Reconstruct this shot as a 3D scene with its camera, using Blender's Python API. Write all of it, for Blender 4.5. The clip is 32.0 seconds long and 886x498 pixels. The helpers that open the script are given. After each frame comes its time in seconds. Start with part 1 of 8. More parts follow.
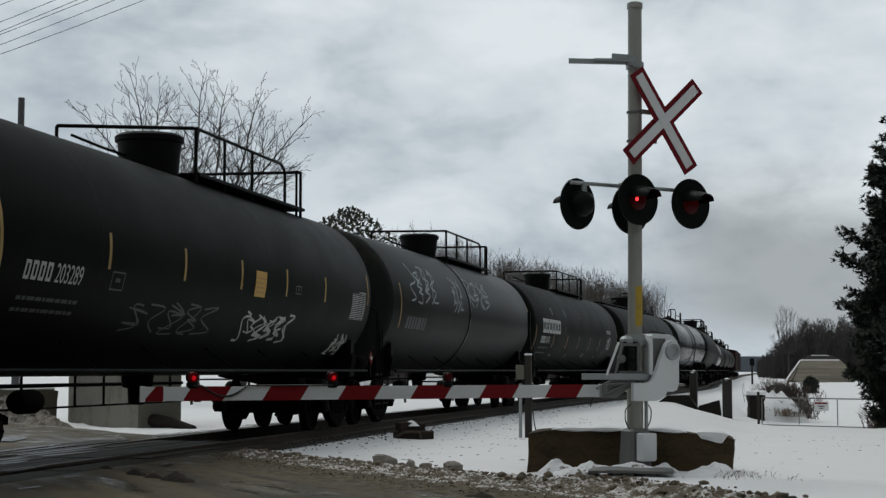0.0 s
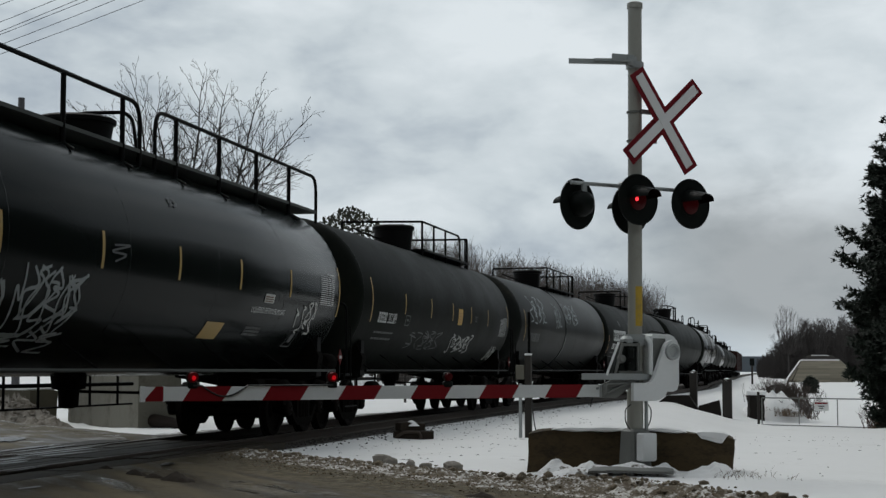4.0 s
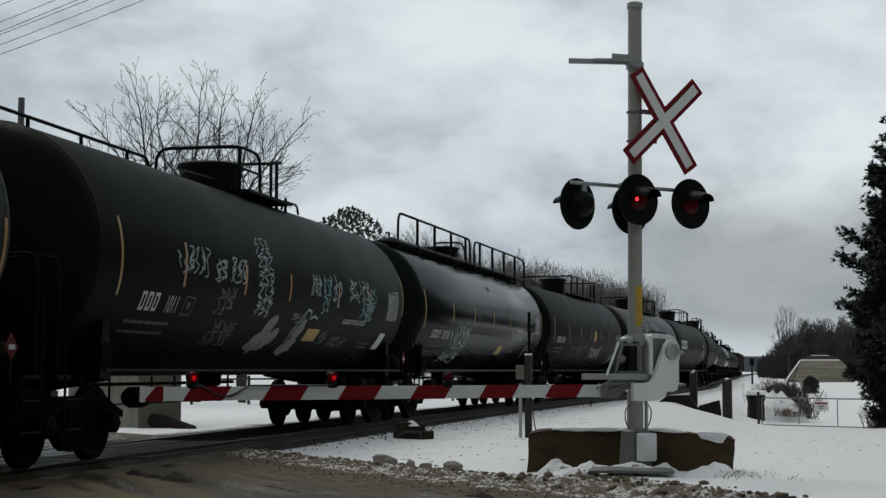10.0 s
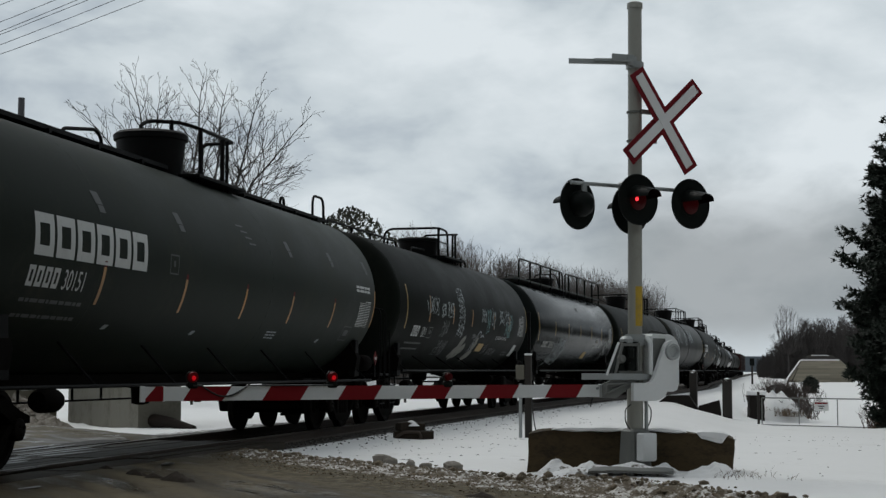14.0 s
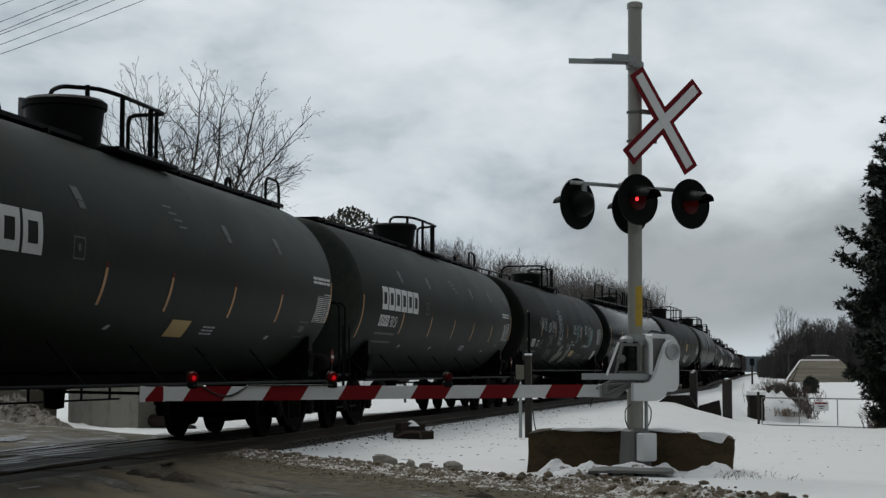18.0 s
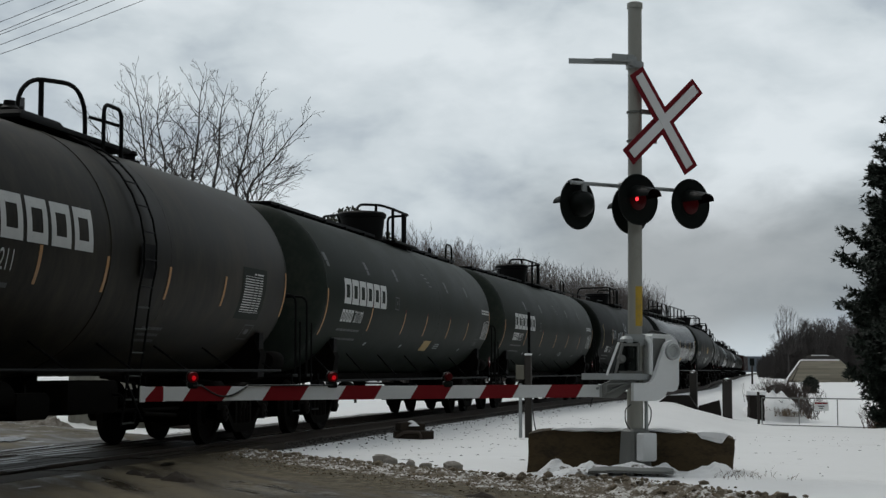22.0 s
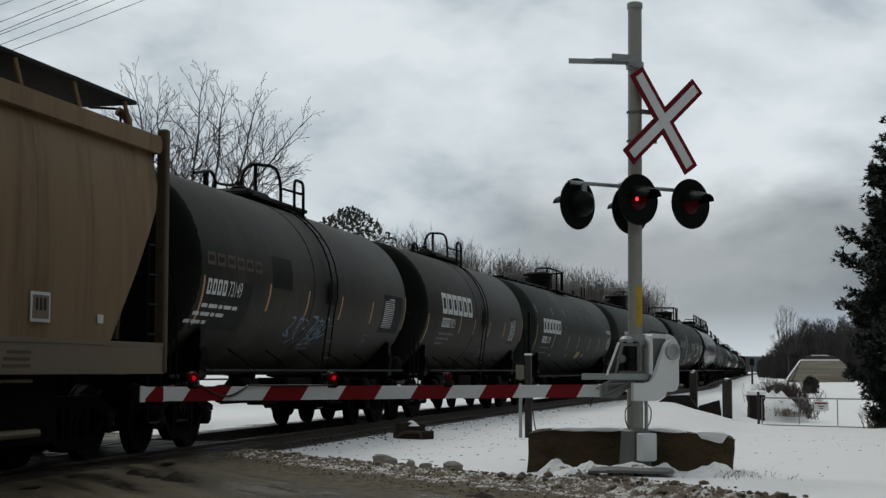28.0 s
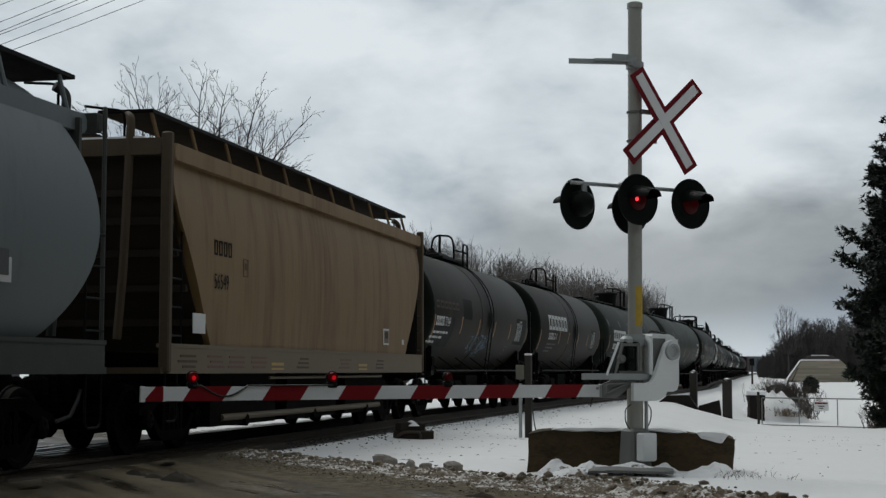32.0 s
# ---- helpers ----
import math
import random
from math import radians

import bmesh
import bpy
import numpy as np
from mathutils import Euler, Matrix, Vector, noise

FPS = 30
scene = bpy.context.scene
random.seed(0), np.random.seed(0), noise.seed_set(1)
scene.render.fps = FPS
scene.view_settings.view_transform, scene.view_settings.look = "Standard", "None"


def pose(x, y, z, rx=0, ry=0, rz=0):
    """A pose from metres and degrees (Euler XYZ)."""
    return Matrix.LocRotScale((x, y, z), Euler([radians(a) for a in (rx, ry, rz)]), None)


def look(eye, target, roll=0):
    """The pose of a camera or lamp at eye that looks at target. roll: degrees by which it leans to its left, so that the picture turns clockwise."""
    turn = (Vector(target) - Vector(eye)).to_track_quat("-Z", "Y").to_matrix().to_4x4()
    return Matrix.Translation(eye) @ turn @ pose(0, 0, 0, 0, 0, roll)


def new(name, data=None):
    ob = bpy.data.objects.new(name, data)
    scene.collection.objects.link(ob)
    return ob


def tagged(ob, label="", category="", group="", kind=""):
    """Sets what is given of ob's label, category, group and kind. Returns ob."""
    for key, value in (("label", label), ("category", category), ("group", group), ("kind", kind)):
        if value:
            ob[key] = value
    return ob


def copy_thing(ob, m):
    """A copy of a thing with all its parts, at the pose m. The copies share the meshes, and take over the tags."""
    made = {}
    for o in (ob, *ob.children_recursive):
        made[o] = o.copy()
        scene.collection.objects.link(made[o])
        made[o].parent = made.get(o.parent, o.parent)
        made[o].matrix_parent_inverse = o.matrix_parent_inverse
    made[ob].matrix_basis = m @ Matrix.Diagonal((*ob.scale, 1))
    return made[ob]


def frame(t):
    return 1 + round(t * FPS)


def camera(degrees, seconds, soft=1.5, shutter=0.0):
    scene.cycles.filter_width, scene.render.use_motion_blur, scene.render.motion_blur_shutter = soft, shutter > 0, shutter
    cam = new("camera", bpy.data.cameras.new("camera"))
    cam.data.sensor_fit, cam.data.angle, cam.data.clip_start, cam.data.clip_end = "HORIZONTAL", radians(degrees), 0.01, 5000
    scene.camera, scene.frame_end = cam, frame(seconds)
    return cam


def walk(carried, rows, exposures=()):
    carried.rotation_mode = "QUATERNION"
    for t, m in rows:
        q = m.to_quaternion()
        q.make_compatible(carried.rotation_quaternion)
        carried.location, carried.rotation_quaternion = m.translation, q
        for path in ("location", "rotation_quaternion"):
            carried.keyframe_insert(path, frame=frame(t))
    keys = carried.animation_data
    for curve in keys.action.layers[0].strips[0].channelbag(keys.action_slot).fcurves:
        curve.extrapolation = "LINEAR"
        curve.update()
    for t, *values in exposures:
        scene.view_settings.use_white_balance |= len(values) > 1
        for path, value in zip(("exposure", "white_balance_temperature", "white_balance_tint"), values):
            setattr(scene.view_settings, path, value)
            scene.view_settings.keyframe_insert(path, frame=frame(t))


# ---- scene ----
EYE = (0.0, 0.0, 1.0993)
cam = camera(31.87, 32.0, soft=1.4, shutter=0.0)
CAM_POSE = pose(*EYE, 90 + 4.480, 0, 12.0)
walk(cam, [(0.0, CAM_POSE), (32.0, CAM_POSE)], [(0.0, 0.0, 6380, 6.5), (32.0, 0.0, 6380, 6.5)])

# ---- world, sun ----
SUN_AZ, SUN_EL = radians(-40), radians(52)
world = bpy.data.worlds.new("overcast_sky")
scene.world = world
world.use_nodes = True
wt = world.node_tree
bg = wt.nodes["Background"]
sky = wt.nodes.new("ShaderNodeTexSky")
sky.sky_type, sky.sun_disc = "NISHITA", False
sky.sun_elevation, sky.sun_rotation = SUN_EL, SUN_AZ
sky.air_density, sky.dust_density = 1.0, 3.0
wmix = wt.nodes.new("ShaderNodeMix")
wmix.data_type = "RGBA"
wmix.inputs[0].default_value = 0.86
wmix.inputs[7].default_value = (4.42, 4.54, 4.58, 1)
wt.links.new(sky.outputs[0], wmix.inputs[6])
wt.links.new(wmix.outputs[2], bg.inputs[0])
bg.inputs[1].default_value = 0.10
sun = new("sun", bpy.data.lights.new("sun", "SUN"))
sun.data.energy, sun.data.angle, sun.data.color = 0.8, radians(25), (1.0, 0.97, 0.93)
sun.matrix_world = look((-28, 33, 60), (0, 0, 0))

# ---- mesh helpers ----
class Geo:
    """Vertices and faces of one mesh."""

    def __init__(self):
        self.v, self.f = [], []

    def add(self, verts, faces):
        o = len(self.v)
        self.v += [tuple(p) for p in verts]
        self.f += [tuple(i + o for i in q) for q in faces]
        return self

    def box(self, c, s, rz=0.0, taper=1.0, chamfer=0.0):
        sx, sy, sz = s[0] / 2, s[1] / 2, s[2] / 2
        k = min(chamfer, sx * 0.9, sy * 0.9, sz * 0.9)
        ring = [(-sx + k, -sy), (sx - k, -sy), (sx, -sy + k), (sx, sy - k), (sx - k, sy), (-sx + k, sy), (-sx, sy - k), (-sx, -sy + k)] if k else [(-sx, -sy), (sx, -sy), (sx, sy), (-sx, sy)]
        m, levels = len(ring), []
        ca, sa = math.cos(rz), math.sin(rz)
        spans = [(-sz, 1 - k / max(sx, sy)), (-sz + k, 1), (sz - k, 1), (sz, 1 - k / max(sx, sy))] if k else [(-sz, 1), (sz, 1)]
        for z, g in spans:
            w = g * (1 + (taper - 1) * (z / (2 * sz) + 0.5))
            levels += [(c[0] + (x * ca - y * sa) * w, c[1] + (x * sa + y * ca) * w, c[2] + z) for x, y in ring]
        faces = [tuple(range(m))[::-1], tuple(range(len(levels) - m, len(levels)))]
        for r in range(len(spans) - 1):
            faces += [(r * m + i, r * m + (i + 1) % m, (r + 1) * m + (i + 1) % m, (r + 1) * m + i) for i in range(m)]
        return self.add(levels, faces)

    def tube(self, pts, r, n=8, caps=True, r1=None):
        pts = [Vector(p) for p in pts]
        verts, m = [], len(pts)
        side = None
        for i, p in enumerate(pts):
            d = (pts[min(i + 1, m - 1)] - pts[max(i - 1, 0)]).normalized()
            if side is None:
                side = d.orthogonal().normalized()
            side = (side - d * side.dot(d))
            side = side.normalized() if side.length > 1e-6 else d.orthogonal().normalized()
            up = d.cross(side)
            rad = r if r1 is None else r + (r1 - r) * i / (m - 1)
            verts += [p + side * (rad * math.cos(2 * math.pi * k / n)) + up * (rad * math.sin(2 * math.pi * k / n)) for k in range(n)]
        faces = [(i * n + k, i * n + (k + 1) % n, (i + 1) * n + (k + 1) % n, (i + 1) * n + k) for i in range(m - 1) for k in range(n)]
        if caps:
            faces += [tuple(range(n))[::-1], tuple(range((m - 1) * n, m * n))]
        return self.add(verts, faces)

    def lathe(self, prof, axis="y", c=(0, 0, 0), n=32, arc=2 * math.pi):
        """prof: (along, radius) pairs, turned about an axis through c."""
        verts, closed = [], abs(arc - 2 * math.pi) < 1e-6
        for a, r in prof:
            for k in range(n):
                g = arc * k / (n if closed else n - 1)
                u, w = r * math.cos(g), r * math.sin(g)
                p = {"y": (u, a, w), "x": (a, u, w), "z": (u, w, a)}[axis]
                verts.append((c[0] + p[0], c[1] + p[1], c[2] + p[2]))
        kk = n if closed else n - 1
        faces = [(i * n + k, i * n + (k + 1) % n, (i + 1) * n + (k + 1) % n, (i + 1) * n + k) for i in range(len(prof) - 1) for k in range(kk)]
        if closed:
            faces += [tuple(range(n))[::-1], tuple(range((len(prof) - 1) * n, len(prof) * n))]
        return self.add(verts, faces)

    def prism(self, outline, axis, a0, a1):
        """An outline of 2D points, extruded along an axis."""
        def place(p, a):
            return {"x": (a, p[0], p[1]), "y": (p[0], a, p[1]), "z": (p[0], p[1], a)}[axis]
        m = len(outline)
        verts = [place(p, a0) for p in outline] + [place(p, a1) for p in outline]
        faces = [tuple(range(m))[::-1], tuple(range(m, 2 * m))] + [(i, (i + 1) % m, m + (i + 1) % m, m + i) for i in range(m)]
        return self.add(verts, faces)


def mesh_of(name, geo, material, sharp=38, turn=True):
    me = bpy.data.meshes.new(name)
    me.from_pydata(geo.v, [], geo.f)
    me.materials.append(material)
    if turn:
        bm = bmesh.new()
        bm.from_mesh(me)
        bmesh.ops.recalc_face_normals(bm, faces=bm.faces)
        bm.to_mesh(me)
        bm.free()
    me.polygons.foreach_set("use_smooth", [True] * len(me.polygons))
    me.set_sharp_from_angle(angle=radians(sharp))
    return me


def part(name, geo, material, parent, label="", sharp=38, turn=True):
    me = geo if isinstance(geo, bpy.types.Mesh) else mesh_of(name, geo, material, sharp, turn)
    ob = new(name, me)
    ob.parent = parent
    if label:
        ob["label"] = label
    return ob


def thing(name, label, category, at=(0, 0, 0), rz=0.0, group="", kind=""):
    ob = new(name)
    ob.empty_display_size = 0.2
    ob.matrix_basis = pose(*at, 0, 0, rz)
    return tagged(ob, label, category, group, kind)


def solid(name, geo, material, label, category="", group="", kind="", sharp=38, turn=True):
    return tagged(new(name, mesh_of(name, geo, material, sharp, turn)), label, category, group, kind)


# ---- materials ----
def material(name, base, rough=0.6, metal=0.0, var=0.25, scale=3.0, fine=40.0, bump=0.15, second=None, second_at=(0.5, 0.7), bump_dist=0.01, coat=0.0, stretch=(1, 1, 1), rough_var=0.15, per_object=0.0, per_island=0.0, spec=0.5):
    m = bpy.data.materials.new(name)
    m.use_nodes = True
    nt = m.node_tree
    nd, ln = nt.nodes, nt.links
    b = nd["Principled BSDF"]
    tc = nd.new("ShaderNodeTexCoord")
    mp = nd.new("ShaderNodeMapping")
    mp.inputs["Scale"].default_value = stretch
    ln.new(tc.outputs["Object"], mp.inputs[0])
    def nz(s, detail=6.0):
        t = nd.new("ShaderNodeTexNoise")
        t.inputs["Scale"].default_value, t.inputs["Detail"].default_value = s, detail
        t.inputs["Roughness"].default_value = 0.6
        ln.new(mp.outputs[0], t.inputs["Vector"])
        return t.outputs[0]
    big, small = nz(scale), nz(fine)
    def math_node(op, a, bb):
        t = nd.new("ShaderNodeMath")
        t.operation = op
        for i, q in enumerate((a, bb)):
            if isinstance(q, (int, float)):
                t.inputs[i].default_value = q
            else:
                ln.new(q, t.inputs[i])
        return t.outputs[0]
    both = math_node("ADD", math_node("MULTIPLY", big, 0.65), math_node("MULTIPLY", small, 0.35))
    amt = math_node("MULTIPLY_ADD", both, 2 * var)
    amt.node.inputs[2].default_value = 1 - var
    if per_object:
        oi = nd.new("ShaderNodeObjectInfo")
        amt = math_node("MULTIPLY", amt, math_node("ADD", math_node("MULTIPLY", oi.outputs["Random"], 2 * per_object), 1 - per_object))
    if per_island:
        ge = nd.new("ShaderNodeNewGeometry")
        amt = math_node("MULTIPLY", amt, math_node("ADD", math_node("MULTIPLY", ge.outputs["Random Per Island"], 2 * per_island), 1 - per_island))
    col = nd.new("ShaderNodeMix")
    col.data_type = "RGBA"
    col.inputs[6].default_value = (*base, 1)
    col.inputs[7].default_value = (*(second or base), 1)
    if second:
        rp = nd.new("ShaderNodeMapRange")
        rp.inputs[1].default_value, rp.inputs[2].default_value = second_at
        ln.new(both, rp.inputs[0])
        ln.new(rp.outputs[0], col.inputs[0])
    else:
        col.inputs[0].default_value = 0
    vm = nd.new("ShaderNodeVectorMath")
    vm.operation = "SCALE"
    ln.new(col.outputs[2], vm.inputs[0])
    ln.new(amt, vm.inputs["Scale"])
    ln.new(vm.outputs[0], b.inputs["Base Color"])
    b.inputs["Metallic"].default_value = metal
    b.inputs["Specular IOR Level"].default_value = spec
    rr = math_node("MULTIPLY_ADD", both, 2 * rough_var)
    rr.node.inputs[2].default_value = rough - rough_var
    ln.new(rr, b.inputs["Roughness"])
    if coat:
        b.inputs["Coat Weight"].default_value, b.inputs["Coat Roughness"].default_value = coat, 0.15
    if bump:
        bp = nd.new("ShaderNodeBump")
        bp.inputs["Strength"].default_value, bp.inputs["Distance"].default_value = bump, bump_dist
        ln.new(both, bp.inputs["Height"])
        ln.new(bp.outputs[0], b.inputs["Normal"])
    return m


def glow(name, color, strength):
    m = bpy.data.materials.new(name)
    m.use_nodes = True
    b = m.node_tree.nodes["Principled BSDF"]
    b.inputs["Base Color"].default_value = (*color, 1)
    b.inputs["Emission Color"].default_value = (*color, 1)
    b.inputs["Emission Strength"].default_value = strength
    b.inputs["Roughness"].default_value = 0.35
    b.inputs["Specular IOR Level"].default_value = 0.10
    return m


MAT = {
    "snow": material("snow", (0.82, 0.825, 0.825), 0.75, var=0.10, scale=0.5, fine=9.0, bump=0.5, bump_dist=0.05, second=(0.64, 0.635, 0.625), second_at=(0.56, 0.75)),
    "slush_bank": material("brown_road_slush", (0.130, 0.105, 0.074), 0.8, spec=0.2, var=0.6, scale=4.5, fine=30.0, bump=1.0, bump_dist=0.05, second=(0.55, 0.535, 0.51), second_at=(0.485, 0.56)),
    "dirty_snow": material("dirty_snow", (0.78, 0.79, 0.80), 0.8, var=0.15, scale=3.0, fine=22.0, bump=0.9, bump_dist=0.05, second=(0.10, 0.085, 0.065), second_at=(0.535, 0.60)),
    "mud": material("muddy_worn_planking", (0.019, 0.0145, 0.009), 0.6, spec=0.10, rough_var=0.25, var=0.5, scale=2.5, fine=24, bump=0.5, second=(0.042, 0.032, 0.020), second_at=(0.5, 0.66), per_object=0.25),
    "mossy_block": material("mossy_brown_block", (0.085, 0.077, 0.055), 0.85, spec=0.25, var=0.4, scale=2, fine=20, bump=0.4),
    "grey_slush": material("trodden_grey_slush", (0.25, 0.23, 0.20), 0.8, spec=0.25, var=0.5, scale=3, fine=22, bump=0.9, bump_dist=0.05, second=(0.085, 0.070, 0.052), second_at=(0.46, 0.60)),
    "puddle": material("standing_water", (0.020, 0.017, 0.012), 0.30, spec=0.13, var=0.4, scale=3, fine=12, bump=0.12, bump_dist=0.004, rough_var=0.14),
    "tan_seam": material("dusty_tan_seam", (0.140, 0.090, 0.040), 0.7, var=0.3, scale=4, fine=20, bump=0.0),
    "faded_logo": material("almost_gone_orange_lettering", (0.040, 0.022, 0.011), 0.7, var=0.6, scale=4, fine=20, bump=0.0),
    "dark_rust": material("dark_rusted_steel", (0.015, 0.010, 0.007), 0.8, 0.1, var=0.4, scale=4, fine=40, bump=0.3, spec=0.2),
    "twig_dark": material("dark_bare_twigs", (0.052, 0.046, 0.044), 0.9, var=0.3, scale=0.2, fine=4, bump=0.0),
    "slush": material("dirty_slush", (0.165, 0.134, 0.094), 0.8, spec=0.2, var=0.5, scale=5.0, fine=30.0, bump=0.9, bump_dist=0.05, second=(0.44, 0.42, 0.385), second_at=(0.60, 0.72), per_object=0.4, per_island=0.4),
    "ballast": material("ballast", (0.055, 0.050, 0.045), 0.9, var=0.6, scale=4.0, fine=24.0, bump=1.0, bump_dist=0.05, second=(0.25, 0.24, 0.235), second_at=(0.58, 0.68)),
    "stone": material("ballast_stone", (0.06, 0.055, 0.05), 0.9, var=0.4, scale=6, fine=30, bump=0.5, per_island=0.5),
    "tie": material("creosoted_tie", (0.028, 0.021, 0.015), 0.85, spec=0.2, var=0.4, scale=4, fine=60, stretch=(1, 6, 6), bump=0.5),
    "rail": material("rail_steel", (0.055, 0.040, 0.030), 0.65, 0.3, var=0.3, scale=6, fine=50),
    "railtop": material("polished_rail_top", (0.13, 0.125, 0.12), 0.45, 1.0, var=0.1, scale=6, fine=60),
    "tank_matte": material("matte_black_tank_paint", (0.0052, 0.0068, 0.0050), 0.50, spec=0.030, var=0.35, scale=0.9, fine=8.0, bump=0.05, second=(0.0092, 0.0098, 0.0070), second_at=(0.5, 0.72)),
    "tank_worn": material("dull_greenish_black_tank_paint", (0.0195, 0.0245, 0.0200), 0.50, spec=0.040, var=0.40, scale=0.9, fine=8.0, bump=0.05, second=(0.0310, 0.0335, 0.0260), second_at=(0.5, 0.72)),
    "tank_satin": material("satin_black_tank_paint", (0.0130, 0.0145, 0.0130), 0.38, spec=0.030, var=0.4, scale=0.8, fine=7.0, bump=0.03, second=(0.028, 0.026, 0.020), second_at=(0.5, 0.7), rough_var=0.08),
    "tank_gloss": material("glossy_black_tank_paint", (0.0066, 0.0088, 0.0080), 0.17, var=0.25, scale=0.8, fine=7.0, bump=0.012, spec=0.026, rough_var=0.035),
    "tank_dusty": material("weathered_black_tank_paint", (0.0122, 0.0110, 0.0078), 0.55, spec=0.11, var=0.55, scale=0.8, fine=6.0, bump=0.06, second=(0.037, 0.032, 0.023), second_at=(0.46, 0.66), stretch=(1, 1, 0.35)),
    "black_iron": material("black_painted_iron", (0.0045, 0.0045, 0.0045), 0.55, spec=0.06, var=0.3, scale=5, fine=40, bump=0.1),
    "grime": material("greasy_undercarriage", (0.0040, 0.0033, 0.0026), 0.8, spec=0.03, var=0.5, scale=5, fine=40, bump=0.4),
    "wheel": material("brown_wheel_steel", (0.0065, 0.0052, 0.0042), 0.7, 0.0, spec=0.05, var=0.4, scale=5, fine=40),
    "white_mark": material("white_lettering_paint", (0.50, 0.51, 0.50), 0.6, var=0.25, scale=6, fine=60, bump=0.0),
    "faint_mark": material("faded_grey_lettering", (0.055, 0.058, 0.058), 0.6, var=0.5, scale=9, fine=60, bump=0.0),
    "yellow_mark": material("yellow_reflective_strip", (0.34, 0.22, 0.05), 0.5, var=0.3, scale=8, fine=60, bump=0.0),
    "orange_mark": material("orange_reflective_strip", (0.38, 0.19, 0.06), 0.5, var=0.35, scale=8, fine=60, bump=0.0),
    "placard": material("amber_placard", (0.48, 0.29, 0.05), 0.5, var=0.2, scale=12, fine=60, bump=0.0),
    "red_mark": material("red_marking", (0.095, 0.004, 0.004), 0.6, spec=0.15, var=0.2, bump=0.0),
    "faint_red": material("faded_red_stencil", (0.115, 0.058, 0.036), 0.7, var=0.5, scale=8, fine=50, bump=0.0),
    "tag_grey": material("grey_spray_paint", (0.27, 0.30, 0.305), 0.6, var=0.5, scale=5, fine=40, bump=0.0),
    "tag_cloud": material("faded_white_spray_paint", (0.19, 0.19, 0.165), 0.7, var=0.8, scale=2.2, fine=30, bump=0.0, second=(0.03, 0.031, 0.03), second_at=(0.5, 0.66)),
    "tag_teal": material("teal_spray_paint", (0.12, 0.24, 0.24), 0.6, var=0.5, scale=5, fine=40, bump=0.0),
    "tag_blue": material("pale_blue_spray_paint", (0.10, 0.16, 0.24), 0.6, var=0.5, scale=5, fine=40, bump=0.0),
    "tag_white": material("white_spray_paint", (0.38, 0.39, 0.37), 0.6, var=0.4, scale=5, fine=40, bump=0.0),
    # dark brown that paints in the hopper end's shade; stencil bars use it too
    "hopper_dark": material("brown_end_shade_and_stencil", (0.022, 0.016, 0.011), 0.75, spec=0.2, var=0.5, scale=3, fine=20, bump=0.2),
    "hopper_frame": material("dull_brown_frame_paint", (0.070, 0.050, 0.031), 0.7, spec=0.25, var=0.4, scale=3, fine=20, bump=0.1),
    "grey_sill": material("grimy_grey_sill", (0.050, 0.054, 0.050), 0.7, spec=0.25, var=0.5, scale=3, fine=20, bump=0.1),
    "hopper_tan": material("dusty_tan_hopper_paint", (0.186, 0.118, 0.050), 0.6, spec=0.3, var=0.5, scale=1.9, fine=9.0, bump=0.06, second=(0.092, 0.054, 0.023), second_at=(0.46, 0.64), stretch=(1, 1, 0.10)),
    "hopper_sill": material("faded_grey_tan_sill", (0.125, 0.095, 0.058), 0.65, var=0.3, scale=1.5, fine=12.0),
    "hopper_grey": material("pale_grey_hopper_paint", (0.105, 0.125, 0.130), 0.55, var=0.2, scale=0.8, fine=6.0, bump=0.05, second=(0.068, 0.076, 0.075), second_at=(0.5, 0.72), stretch=(1, 1, 0.3)),
    "boxcar_red": material("sooty_oxide_red_paint", (0.024, 0.010, 0.009), 0.7, var=0.4, spec=0.1),
    "galv": material("galvanized_steel", (0.36, 0.38, 0.38), 0.5, 0.35, var=0.25, scale=5, fine=50, bump=0.05),
    "mast_paint": material("silver_mast_paint", (0.32, 0.32, 0.285), 0.5, 0.1, var=0.2, scale=2.5, fine=30, bump=0.05, second=(0.23, 0.22, 0.185), second_at=(0.55, 0.7), stretch=(1, 1, 0.4)),
    "cast_iron": material("grey_cast_iron", (0.15, 0.155, 0.145), 0.6, 0.1, var=0.3, scale=4, fine=40, bump=0.1),
    "light_paint": material("pale_grey_mechanism_paint", (0.72, 0.74, 0.74), 0.5, var=0.12, scale=4, fine=40, bump=0.05, second=(0.40, 0.39, 0.36), second_at=(0.62, 0.8)),
    "white_refl": material("white_reflective_sheet", (0.74, 0.74, 0.74), 0.5, var=0.10, scale=6, fine=60, bump=0.0),
    "red_refl": material("red_reflective_sheet", (0.19, 0.008, 0.012), 0.5, spec=0.15, var=0.15, scale=6, fine=60, bump=0.0),
    "sign_red": material("sign_border_red", (0.16, 0.012, 0.018), 0.5, spec=0.15, var=0.15, bump=0.0),
    "signal_black": material("signal_black", (0.005, 0.007, 0.006), 0.5, spec=0.12, var=0.3, scale=8, fine=60),
    "yellow_sign": material("yellow_sleeve", (0.50, 0.33, 0.03), 0.5, var=0.35, scale=6, fine=40, second=(0.3, 0.22, 0.06), second_at=(0.5, 0.65)),
    "timber": material("dark_rotten_timber", (0.072, 0.051, 0.026), 0.85, spec=0.2, second=(0.026, 0.021, 0.014), second_at=(0.46, 0.62), var=0.5, scale=2.0, fine=18.0, bump=0.6, stretch=(1, 1, 2), bump_dist=0.02),
